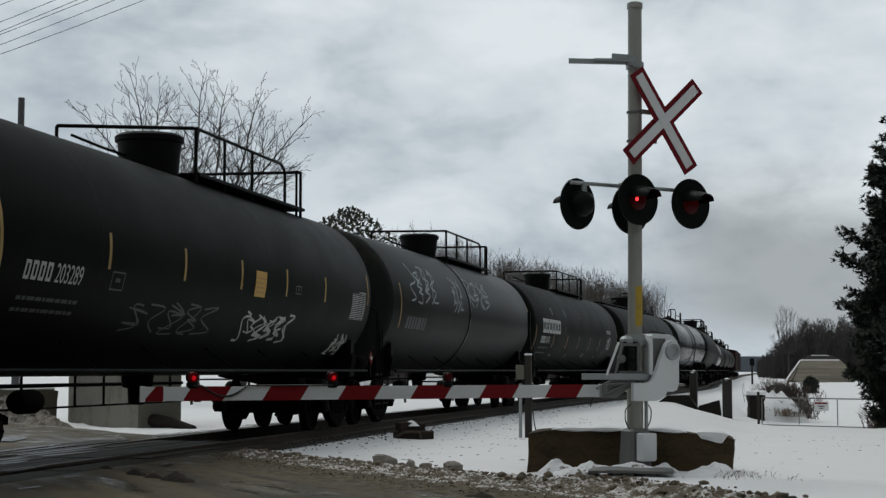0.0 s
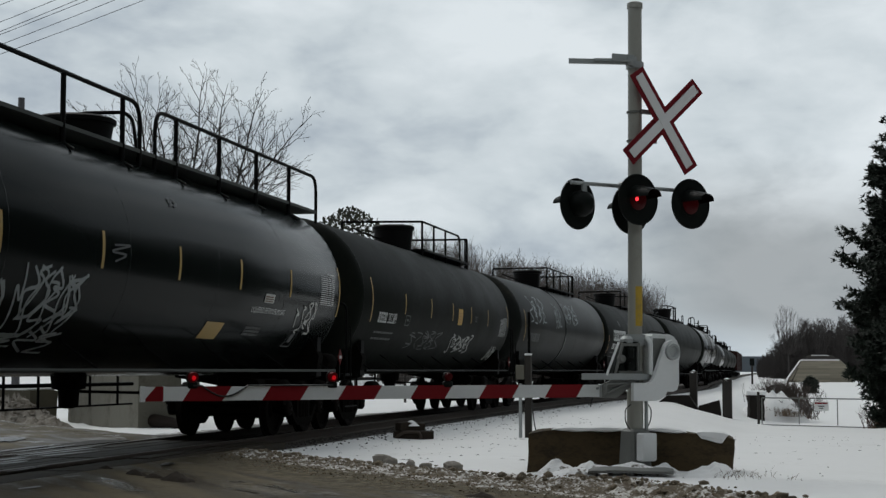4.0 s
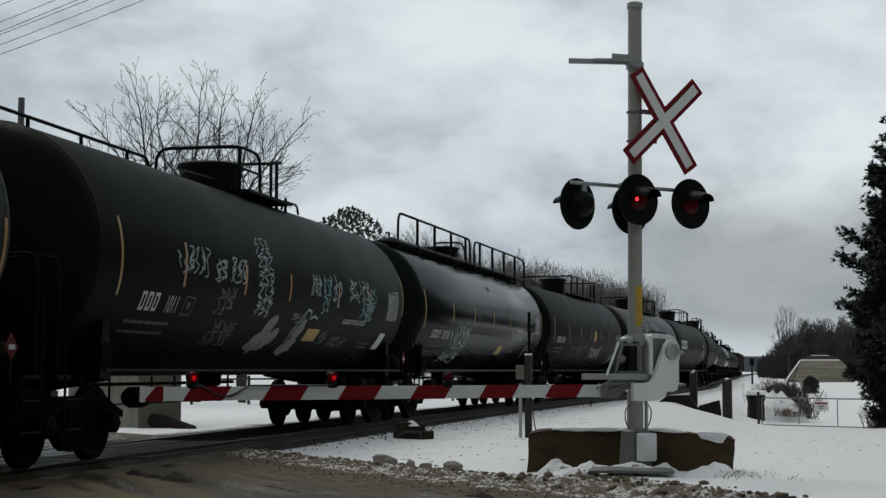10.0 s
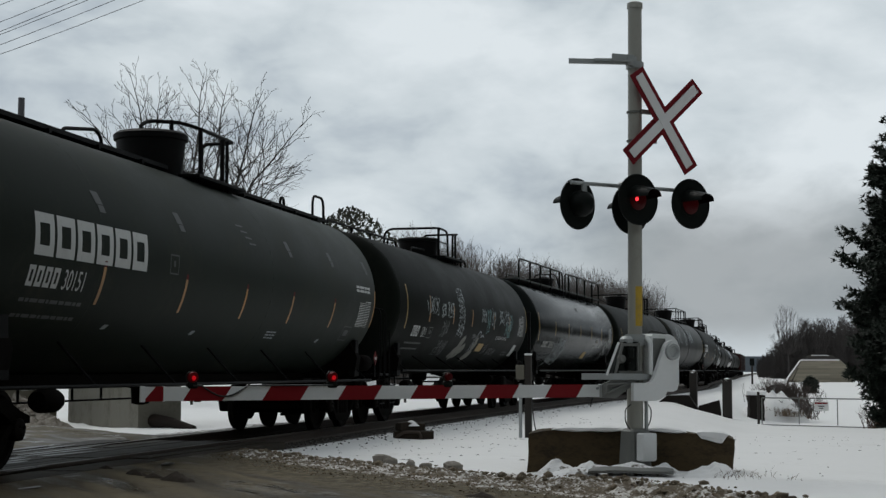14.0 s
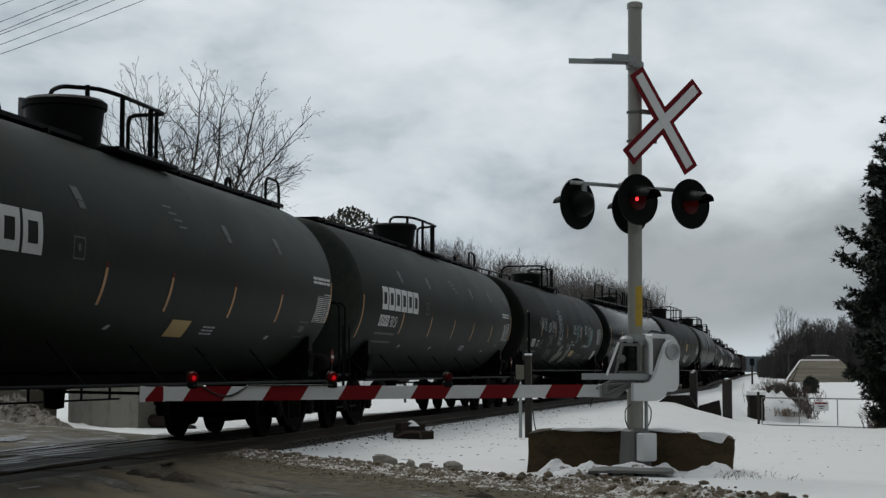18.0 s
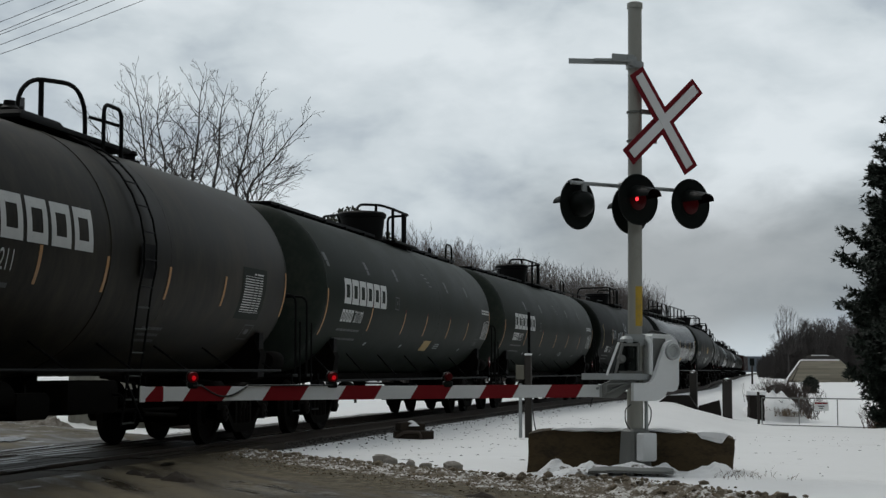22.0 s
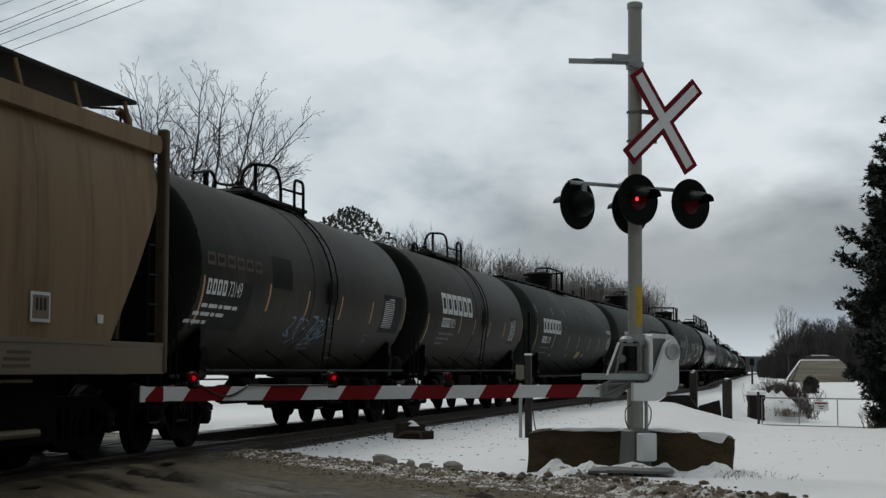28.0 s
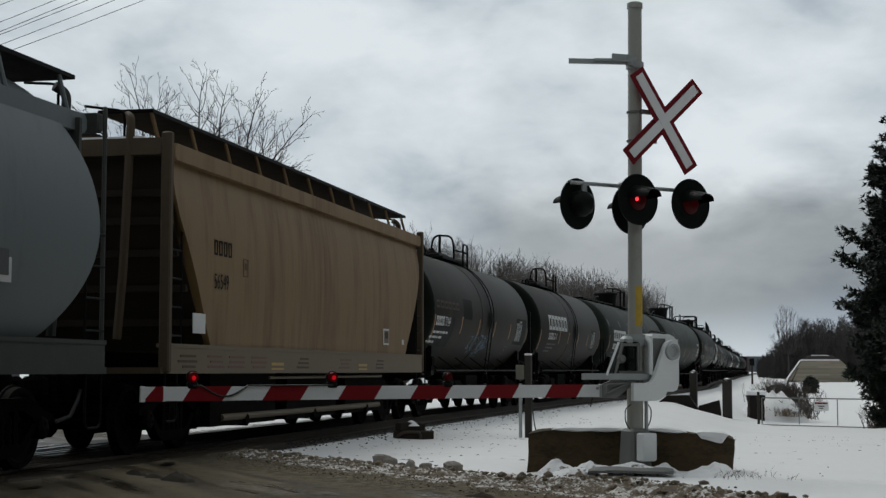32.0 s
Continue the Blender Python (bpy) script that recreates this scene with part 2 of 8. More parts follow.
    "slab_dark": material("sooty_wet_slab", (0.016, 0.013, 0.011), 0.8, spec=0.2, var=0.5, scale=2, fine=18, bump=0.5),
    "brush_stem": material("dull_brown_stems", (0.075, 0.058, 0.050), 0.85, var=0.4, scale=1, fine=8, bump=0.0, per_island=0.4),
    "rust_stem": material("reddish_brown_stems", (0.060, 0.030, 0.024), 0.85, var=0.4, scale=1, fine=8, bump=0.0, per_island=0.4),
    "post_wood": material("weathered_post_wood", (0.030, 0.026, 0.022), 0.85, var=0.4, scale=4, fine=40, stretch=(5, 5, 1), bump=0.5),
    "concrete": material("stained_concrete", (0.150, 0.143, 0.115), 0.85, spec=0.3, var=0.25, scale=1.2, fine=16, bump=0.2, second=(0.085, 0.078, 0.058), second_at=(0.48, 0.64)),
    "bark": material("grey_bark", (0.030, 0.026, 0.022), 0.9, var=0.3, scale=3, fine=20, bump=0.3),
    "twig": material("brown_grey_twigs", (0.075, 0.064, 0.058), 0.9, var=0.3, scale=0.2, fine=4, bump=0.0),
    "needle": material("dark_pine_needles", (0.010, 0.018, 0.010), 0.7, var=0.4, scale=0.8, fine=8, bump=0.0, per_island=0.5),
    "bush_leaf": material("dull_olive_leaves", (0.030, 0.032, 0.017), 0.75, var=0.4, scale=1, fine=8, bump=0.0, per_island=0.5),
    "dry_grass": material("dry_brown_stems", (0.12, 0.085, 0.05), 0.85, var=0.4, scale=1, fine=8, bump=0.0, per_island=0.4),
    "board": material("weathered_grey_board", (0.30, 0.27, 0.21), 0.8, var=0.3, scale=1.5, fine=18, stretch=(0.3, 1, 4), bump=0.3, per_object=0.2),
    "roof_dark": material("dark_roofing", (0.05, 0.045, 0.04), 0.8, var=0.3),
    # the pale blue-grey is distance haze put into the base colour
    "hill": material("woods_in_painted_haze", (0.115, 0.132, 0.150), 0.95, var=0.35, scale=0.02, fine=0.3, bump=0.0),
    "wire": material("black_cable", (0.05, 0.05, 0.055), 0.6, var=0.1, bump=0.0),
    "glass_red": material("unlit_red_lens", (0.10, 0.006, 0.006), 0.15, var=0.2, bump=0.0),
    "rubber": material("black_cable_rubber", (0.018, 0.018, 0.018), 0.5, var=0.2, bump=0.0),
    "lamp_red": glow("lit_red_lens", (0.60, 0.006, 0.012), 0.42),
    "lamp_case": glow("glowing_red_cover", (0.10, 0.002, 0.004), 0.07),
    "lamp_dim": glow("faintly_lit_red_lens", (0.020, 0.0006, 0.001), 0.40),
    "lamp_core": glow("lamp_filament_glow", (1.0, 0.03, 0.04), 2.4),
}

# ---- clouds: one rigid layer that drifts slowly ----
def cloud_material():
    m = bpy.data.materials.new("overcast_clouds")
    m.use_nodes = True
    nt = m.node_tree
    nd, ln = nt.nodes, nt.links
    nd.remove(nd["Principled BSDF"])
    out = nd["Material Output"]
    em = nd.new("ShaderNodeEmission")
    tc = nd.new("ShaderNodeTexCoord")
    mp = nd.new("ShaderNodeMapping")
    mp.inputs["Scale"].default_value = (1 / 430, 1 / 430, 1 / 210)
    mp.inputs["Location"].default_value = (3.1, 0.4, 1.7)
    ln.new(tc.outputs["Object"], mp.inputs[0])
    def nz(scale, detail, rough):
        t = nd.new("ShaderNodeTexNoise")
        t.inputs["Scale"].default_value, t.inputs["Detail"].default_value, t.inputs["Roughness"].default_value = scale, detail, rough
        t.inputs["Distortion"].default_value = 0.3
        ln.new(mp.outputs[0], t.inputs["Vector"])
        return t.outputs[0]
    add = nd.new("ShaderNodeMath")
    add.operation = "MULTIPLY_ADD"
    ln.new(nz(1.1, 5, 0.5), add.inputs[0])
    add.inputs[1].default_value = 0.75
    mul = nd.new("ShaderNodeMath")
    mul.operation = "MULTIPLY"
    mul.inputs[1].default_value = 0.25
    ln.new(nz(3.5, 6, 0.55), mul.inputs[0])
    ln.new(mul.outputs[0], add.inputs[2])
    ramp = nd.new("ShaderNodeValToRGB")
    e = ramp.color_ramp.elements
    e[0].position, e[0].color = 0.36, (0.393, 0.44, 0.501, 1)
    e[1].position, e[1].color = 0.62, (0.742, 0.777, 0.812, 1)
    mid = e.new(0.48)
    mid.color = (0.588, 0.633, 0.672, 1)
    ln.new(add.outputs[0], ramp.inputs[0])
    # a heavier, darker bank of cloud low over the horizon towards +x
    sep = nd.new("ShaderNodeSeparateXYZ")
    ln.new(tc.outputs["Object"], sep.inputs[0])
    def rng(v, a0, a1, lo, hi):
        t = nd.new("ShaderNodeMapRange")
        t.interpolation_type = "SMOOTHSTEP"
        for i, q in enumerate((a0, a1, lo, hi)):
            t.inputs[i + 1].default_value = q
        ln.new(v, t.inputs[0])
        return t.outputs[0]
    def mul2(a0, a1):
        t = nd.new("ShaderNodeMath")
        t.operation = "MULTIPLY"
        ln.new(a0, t.inputs[0])
        ln.new(a1, t.inputs[1])
        return t.outputs[0]
    wob = nd.new("ShaderNodeMath")
    wob.operation = "MULTIPLY_ADD"
    ln.new(add.outputs[0], wob.inputs[0])
    wob.inputs[1].default_value = 260.0
    ln.new(sep.outputs[2], wob.inputs[2])
    low = mul2(rng(wob.outputs[0], 130, 240, 0, 1), rng(wob.outputs[0], 330, 470, 1, 0))
    side = rng(sep.outputs[0], -440, -150, 0.0, 1)
    shade = nd.new("ShaderNodeMath")
    shade.operation = "MULTIPLY_ADD"
    ln.new(mul2(low, side), shade.inputs[0])
    shade.inputs[1].default_value, shade.inputs[2].default_value = -0.48, 1.0
    vm = nd.new("ShaderNodeVectorMath")
    vm.operation = "SCALE"
    ln.new(ramp.outputs[0], vm.inputs[0])
    ln.new(shade.outputs[0], vm.inputs["Scale"])
    ln.new(vm.outputs[0], em.inputs[0])
    ln.new(em.outputs[0], out.inputs[0])
    return m


def cloud_layer():
    g, na, ne = Geo(), 72, 16
    rad = 2300.0
    verts = []
    for j in range(ne + 1):
        el = radians(-2 + 36 * j / ne)
        for i in range(na + 1):
            az = radians(12 - 72 + 144 * i / na)
            verts.append((-rad * math.cos(el) * math.sin(az), rad * math.cos(el) * math.cos(az), rad * math.sin(el)))
    g.add(verts, [(j * (na + 1) + i, j * (na + 1) + i + 1, (j + 1) * (na + 1) + i + 1, (j + 1) * (na + 1) + i) for j in range(ne) for i in range(na)])
    ob = solid("backdrop", g, CLOUD, "heavy grey overcast clouds with brighter breaks", "sky", kind="structure", turn=False)
    return ob


CLOUD = cloud_material()
clouds = cloud_layer()

# ---- the track's line: heading in degrees to the right, by arc length ----
NODES = (0, 25, 50, 75, 100, 125, 150, 190, 250, 350)
HEAD = (1.68, -0.60, 2.35, 4.42, 2.00, -1.90, -0.80, -0.25, -0.45, 0.10)
S_GRID = np.linspace(-140, 700, 1681)
_h = np.radians(np.interp(S_GRID, NODES, HEAD))
_h = np.convolve(np.pad(_h, 10, mode="edge"), np.ones(21) / 21, mode="valid")
_dx = np.concatenate([[0], np.cumsum(0.25 * (np.sin(_h[1:]) + np.sin(_h[:-1])))])
_dy = np.concatenate([[0], np.cumsum(0.25 * (np.cos(_h[1:]) + np.cos(_h[:-1])))])
X_GRID = _dx - np.interp(15, S_GRID, _dx) - 9.1002
Y_GRID = _dy - np.interp(15, S_GRID, _dy) + 15


def track(s, lat=0.0):
    """The point at arc length s, lat metres to the right of the centre line."""
    h = np.interp(s, S_GRID, _h)
    return float(np.interp(s, S_GRID, X_GRID) + lat * math.cos(h)), float(np.interp(s, S_GRID, Y_GRID) - lat * math.sin(h))


def track_lat(x, y):
    """Distance to the right of the track's centre line, near enough."""
    return x - np.interp(y, Y_GRID, X_GRID)


# ---- ground ----
ROAD_P, ROAD_D = Vector((-4.90, 17.74)), Vector((-0.617, 0.787)).normalized()
ROAD_N = Vector((ROAD_D.y, -ROAD_D.x))  # towards the mast's side


def road_off(x, y):
    return (x - ROAD_P.x) * ROAD_N.x + (y - ROAD_P.y) * ROAD_N.y


def slush_span(x, y):
    """How far from the road's edge line the ploughed slush reaches, near side and far side."""
    t = (x - ROAD_P.x) * ROAD_D.x + (y - ROAD_P.y) * ROAD_D.y
    n = min(0.0, max(t, -7.0))
    return -1.02 + 0.03 * n * n, min(1.40, max(0.05, 0.60 - 0.13 * max(-7.0, t) + 0.02 * n * n))


def smooth(a, b, v):
    t = min(1.0, max(0.0, (v - a) / (b - a)))
    return t * t * (3 - 2 * t)


def ground_z(x, y):
    lat = track_lat(x, y)
    z = -0.16
    o = road_off(x, y)
    z += 0.18 * smooth(3.0, 5.5, lat) * (1 - smooth(18, 27, y)) * smooth(0.0, 1.5, o)
    z -= 0.06 * (1 - smooth(1.7, 3.4, abs(lat)))
    z += 0.075 * smooth(0.75, 1.0, abs(lat)) * (1 - smooth(1.8, 3.0, abs(lat)))
    right = smooth(3.5, 8.5, lat)
    z -= 0.30 * right * smooth(24, 48, y) + 0.76 * smooth(4.2, 6.2, lat) * smooth(50, 69, y)
    z -= 0.28 * smooth(5.0, 8.0, lat) * smooth(28, 46, y) * (1 - smooth(60, 110, y))
    z += 0.73 * smooth(4.2, 6.2, lat) * smooth(110, 280, y)
    z -= 0.20 * smooth(3, 9, -lat) * (1 - smooth(60, 120, y))
    z += 0.20 * math.exp(-((x + 1.9) / 2.2) ** 2 - ((y - 56) / 8.0) ** 2)
    on_road = (1 - smooth(-0.2, 1.6, o)) * smooth(-10.5, -8.5, o)
    zr = -0.02 - 0.02 * smooth(1.5, 6.0, lat) - 0.45 * smooth(8.5, 16.0, lat) - 0.1 * smooth(2, 9, -lat)
    if abs(lat) < 1.35:
        zr = -0.12
    z = z * (1 - on_road) + zr * on_road
    n = noise.noise((x * 0.35, y * 0.35, 0.3)) * 0.07 + noise.noise((x * 1.3, y * 1.3, 4.0)) * 0.03
    z += n * (1 - on_road) * smooth(1.5, 4, abs(lat))
    z += on_road * noise.noise((x * 0.8, y * 0.8, 9.0)) * 0.012
    return z


def grid_axis(stops):
    out = []
    for (a, b, st) in stops:
        out += list(np.arange(a, b, st))
    return out + [stops[-1][1]]


GX = grid_axis([(-2000, -400, 200), (-400, -100, 25), (-100, -40, 4), (-40, -22, 1.0), (-22, 8, 0.3), (8, 30, 1.5), (30, 100, 7), (100, 400, 30), (400, 2000, 200)])
GY = grid_axis([(-2000, -200, 200), (-200, -20, 15), (-20, -3, 1.5), (-3, 9, 0.5), (9, 36, 0.3), (36, 90, 0.9), (90, 300, 6), (300, 900, 40), (900, 2300, 200)])


def ground_material():
    """Snow, with the wet road, its slushy margin and the track bed laid out on the plan."""
    m = MAT["snow"].copy()
    m.name = "snow_road_and_track_bed"
    nt = m.node_tree
    nd, ln = nt.nodes, nt.links
    b = nd["Principled BSDF"]
    snow_col = b.inputs["Base Color"].links[0].from_socket
    snow_rough = b.inputs["Roughness"].links[0].from_socket
    at = nd.new("ShaderNodeAttribute")
    at.attribute_name = "cover"
    sep = nd.new("ShaderNodeSeparateColor")
    ln.new(at.outputs["Color"], sep.inputs[0])
    tc = nd.new("ShaderNodeTexCoord")
    def nz(scale, detail=8, rough=0.65, stretch=(1, 1, 1), turn=0.0):
        ro = nd.new("ShaderNodeMapping")
        ro.inputs["Rotation"].default_value = (0, 0, turn)
        ln.new(tc.outputs["Object"], ro.inputs[0])
        mp = nd.new("ShaderNodeMapping")
        mp.inputs["Scale"].default_value = stretch
        ln.new(ro.outputs[0], mp.inputs[0])
        t = nd.new("ShaderNodeTexNoise")
        t.inputs["Scale"].default_value, t.inputs["Detail"].default_value, t.inputs["Roughness"].default_value = scale, detail, rough
        ln.new(mp.outputs[0], t.inputs["Vector"])
        return t.outputs[0]
    def rng(v, a, bb, lo=0.0, hi=1.0):
        t = nd.new("ShaderNodeMapRange")
        for i, q in enumerate((a, bb, lo, hi)):
            t.inputs[i + 1].default_value = q
        ln.new(v, t.inputs[0])
        return t.outputs[0]
    def mth(op, a, bb):
        t = nd.new("ShaderNodeMath")
        t.operation = op
        for i, q in enumerate((a, bb)):
            if isinstance(q, (int, float)):
                t.inputs[i].default_value = q
            else:
                ln.new(q, t.inputs[i])
        return t.outputs[0]
    def mix(fac, a, bb):
        t = nd.new("ShaderNodeMix")
        t.data_type = "RGBA"
        ln.new(fac, t.inputs[0])
        for i, q in ((6, a), (7, bb)):
            if isinstance(q, tuple):
                t.inputs[i].default_value = (*q, 1)
            else:
                ln.new(q, t.inputs[i])
        return t.outputs[2]
    road_turn = -math.atan2(ROAD_D.x, ROAD_D.y)
    streak = nz(1.2, 6, 0.6, (2.2, 0.22, 1), -road_turn)
    patch, fine = nz(0.6, 6, 0.6), nz(9.0, 8, 0.7)
    # road: wet dark asphalt with drier paler tracks, silt and thin snow film
    road = mix(rng(streak, 0.42, 0.62), (0.040, 0.031, 0.018), (0.125, 0.104, 0.066))
    road = mix(rng(patch, 0.5, 0.66, 0, 0.6), road, (0.042, 0.031, 0.019))
    road = mix(rng(fine, 0.62, 0.78, 0, 0.5), road, (0.085, 0.064, 0.042))
    slush = mix(rng(fine, 0.46, 0.60), (0.066, 0.054, 0.034), (0.158, 0.134, 0.090))
    slush = mix(mth("MULTIPLY", rng(nz(14.0, 6, 0.7), 0.60, 0.70), rng(sep.outputs[1], 0.4, 0.8)), slush, (0.40, 0.385, 0.36))
    bed = mix(rng(nz(16.0, 6, 0.75), 0.42, 0.62), (0.018, 0.0145, 0.0115), (0.066, 0.056, 0.046))
    bed = mix(rng(nz(1.8, 8, 0.7), 0.60, 0.70, 0, 0.8), bed, (0.5, 0.5, 0.5))
    # the attribute's edges are broken up by noise
    rag = mth("MULTIPLY", mth("SUBTRACT", nz(2.6, 9, 0.72), 0.5), 1.5)
    speck = mth("MULTIPLY", mth("SUBTRACT", nz(11.0, 8, 0.7), 0.5), 1.2)
    f_road = rng(mth("ADD", sep.outputs[0], mth("MULTIPLY", rag, 0.5)), 0.45, 0.6)
    f_slush = rng(mth("ADD", sep.outputs[1], mth("ADD", rag, speck)), 0.42, 0.58)
    f_bed = rng(mth("ADD", sep.outputs[2], mth("ADD", mth("MULTIPLY", rag, 0.6), speck)), 0.44, 0.60)
    c = mix(f_bed, snow_col, bed)
    c = mix(f_road, c, road)
    c = mix(f_slush, c, slush)
    ln.new(c, b.inputs["Base Color"])
    dry = mth("SUBTRACT", 1.0, f_slush)
    bare = mth("MULTIPLY", f_road, dry)
    puddle = mth("MULTIPLY", bare, rng(nz(0.9, 3, 0.5, (1.6, 0.5, 1), -road_turn), 0.56, 0.62))
    wet = mth("MULTIPLY", bare, rng(streak, 0.40, 0.60, 0.42, 0.12))
    r = mth("SUBTRACT", mth("SUBTRACT", 0.82, wet), mth("MULTIPLY", puddle, 0.20))
    ln.new(r, b.inputs["Roughness"])
    ln.new(mth("ADD", rng(f_road, 0.0, 1.0, 0.3, 0.08), mth("MULTIPLY", puddle, 0.10)), b.inputs["Specular IOR Level"])
    return m


def ground():
    g = Geo()
    nx, ny = len(GX), len(GY)
    verts = [(x, y, ground_z(x, y)) for y in GY for x in GX]
    faces = [(j * nx + i, j * nx + i + 1, (j + 1) * nx + i + 1, (j + 1) * nx + i) for j in range(ny - 1) for i in range(nx - 1)]
    g.add(verts, faces)
    ob = solid("ground", g, ground_material(), "snow-covered ground with a wet slushy road and a dark track bed", "ground", kind="structure", turn=False, sharp=180)
    at = ob.data.color_attributes.new("cover", "FLOAT_COLOR", "POINT")
    vals = np.zeros((len(verts), 4), dtype=np.float32)
    for k, (x, y, z) in enumerate(verts):
        o, lat = road_off(x, y), track_lat(x, y)
        vals[k, 0] = (1 - smooth(-0.1, 0.7, o)) * smooth(-10.0, -9.0, o)
        lo, up = slush_span(x, y)
        strip = 1 - smooth(up - 0.35, up + 0.15, o)
        vals[k, 1] = strip * (0.40 * smooth(-5.5, -1.6, o) * smooth(-0.5, 2.0, lat) + 0.60 * smooth(lo - 0.5, lo + 0.5, o)) * (1.0 if y < 60 else 0)
        if o < -8.6:
            vals[k, 1] = smooth(-10.6, -9.6, o) * (1.0 if y < 60 else 0)
        vals[k, 2] = 1 - smooth(1.25, (1.95 if lat > 0 else 4.2), abs(lat))
        if abs(lat) < 2.3 and -9.5 < o < 0.4:
            vals[k, 0] = 1
            vals[k, 1] *= 0.5
        vals[k, 3] = 1
    at.data.foreach_set("color", vals.ravel())
    return ob


ground()


def spot(x, y, dz=0.0):
    return (x, y, ground_z(x, y) + dz)


# ---- railway track ----
def rails():
    for lat in (-0.7525, 0.7525):
        prof = [(-0.075, -0.17), (0.075, -0.17), (0.07, -0.15), (0.012, -0.13), (0.012, -0.045), (0.036, -0.035), (0.036, -0.004), (0.028, 0.0), (-0.028, 0.0), (-0.036, -0.004), (-0.036, -0.035), (-0.012, -0.045), (-0.012, -0.13), (-0.07, -0.15)]
        ss = list(np.arange(-20, 160, 1.5)) + list(np.arange(160, 640, 8))
        g, m = Geo(), len(prof)
        verts = []
        for s in ss:
            verts += [(*track(s, lat + a), z) for a, z in prof]
        g.add(verts, [(i * m + k, i * m + (k + 1) % m, (i + 1) * m + (k + 1) % m, (i + 1) * m + k) for i in range(len(ss) - 1) for k in range(m)])
        rail = solid("rail", g, MAT["rail"], "rusty brown steel rail with a worn bright head", "rail", "rails of the track", "structure")
        h = Geo()
        verts = []
        for s in ss:
            verts += [(*track(s, lat + a), 0.0022) for a in (-0.024, 0.024)]
        h.add(verts, [(2 * i, 2 * i + 1, 2 * i + 3, 2 * i + 2) for i in range(len(ss) - 1)])
        part("running_surface", h, MAT["railtop"], rail, "bright polished rail head", turn=False)


rails()


def ties():
    g = Geo()
    g.box((0, 0, 0), (2.2, 0.22, 0.14), chamfer=0.012)
    me = mesh_of("tie", g, MAT["tie"])
    bed = thing("track_bed", "dark creosoted wooden ties in dirty ballast", "railway track", kind="structure")
    s = 21.0
    while s < 150:
        x, y = track(s)
        o = new("tie", me)
        o.parent = bed
        o.matrix_basis = pose(x, y, -0.235, 0, 0, -math.degrees(np.interp(s, S_GRID, _h)) + random.uniform(-1, 1))
        s += 0.55


ties()


def crossing_panels():
    """Timber planks between and beside the rails where the road crosses."""
    road = thing("crossing_panels", "worn dark timber crossing planks between the rails", "crossing", kind="structure")
    for lat in (-1.44, -1.15, -0.45, -0.15, 0.15, 0.45, 1.15, 1.44):
        s = 9.0
        while s < 22:
            g = Geo()
            x, y = track(s + 1.2, lat)
            g.box((0, 0, 0), (0.27, 2.38, 0.10), chamfer=0.012)
            p = part("plank", g, MAT["mud"], road)
            p.matrix_basis = pose(x, y, -0.066 + random.uniform(-0.006, 0.006), 0, 0, -math.degrees(np.interp(s, S_GRID, _h)))
            s += 2.42


crossing_panels()

# ---- the train ----
R_TANK, Z_TANK, SPEED = 1.52, 2.543, 3.7465


def on_tank(u, v, off, r=R_TANK):
    """A point of the tank's near side: u along the car, v metres of arc above its mid height."""
    a = v / r
    return ((r + off) * math.cos(a), u, Z_TANK + (r + off) * math.sin(a))


def patch(u0, u1, v0, v1, lean=0.0, off=0.005, step=0.09):
    g = Geo()
    nu, nv = max(1, int(abs(u1 - u0) / 0.6)), max(1, math.ceil(abs(v1 - v0) / step))
    verts = [on_tank(u0 + (u1 - u0) * i / nu + lean * j / nv, v0 + (v1 - v0) * j / nv, off) for j in range(nv + 1) for i in range(nu + 1)]
    return g.add(verts, [(j * (nu + 1) + i, j * (nu + 1) + i + 1, (j + 1) * (nu + 1) + i + 1, (j + 1) * (nu + 1) + i) for j in range(nv) for i in range(nu)])


def merge(*geos):
    g = Geo()
    for q in geos:
        g.add(q.v, q.f)
    return g


def lettering(text, size, wide=0.8):
    """Flat mesh of a text, in the plane of x and y, cut fine enough to be bent."""
    cu = bpy.data.curves.new("text", "FONT")
    cu.body, cu.size = text, size
    ob = bpy.data.objects.new("text", cu)
    scene.collection.objects.link(ob)
    me = bpy.data.meshes.new_from_object(ob.evaluated_get(bpy.context.evaluated_depsgraph_get()))
    bpy.data.objects.remove(ob)
    bm = bmesh.new()
    bm.from_mesh(me)
    for v in bm.verts:
        v.co.x *= wide
    z = -size
    while z < size * 1.5:
        bmesh.ops.bisect_plane(bm, geom=bm.verts[:] + bm.edges[:] + bm.faces[:], plane_co=(0, z, 0), plane_no=(0, 1, 0))
        z += 0.07
    verts = [tuple(v.co) for v in bm.verts]
    bm.verts.index_update()
    faces = [tuple(v.index for v in f.verts) for f in bm.faces]
    bm.free()
    return verts, faces


def text_on_tank(text, size, u, v, wide=0.8, off=0.006):
    verts, faces = lettering(text, size, wide)
    g = Geo()
    return g.add([on_tank(u + x, v + y, off) for x, y, z in verts], faces)


def bars_on_tank(u, v, widths, h, gap, off=0.006):
    """A row of small bars in place of writing too small to read."""
    gs, x = [], u
    for w in widths:
        gs.append(patch(x, x + w, v, v + h, 0, off))
        x += w + gap
    return merge(*gs)


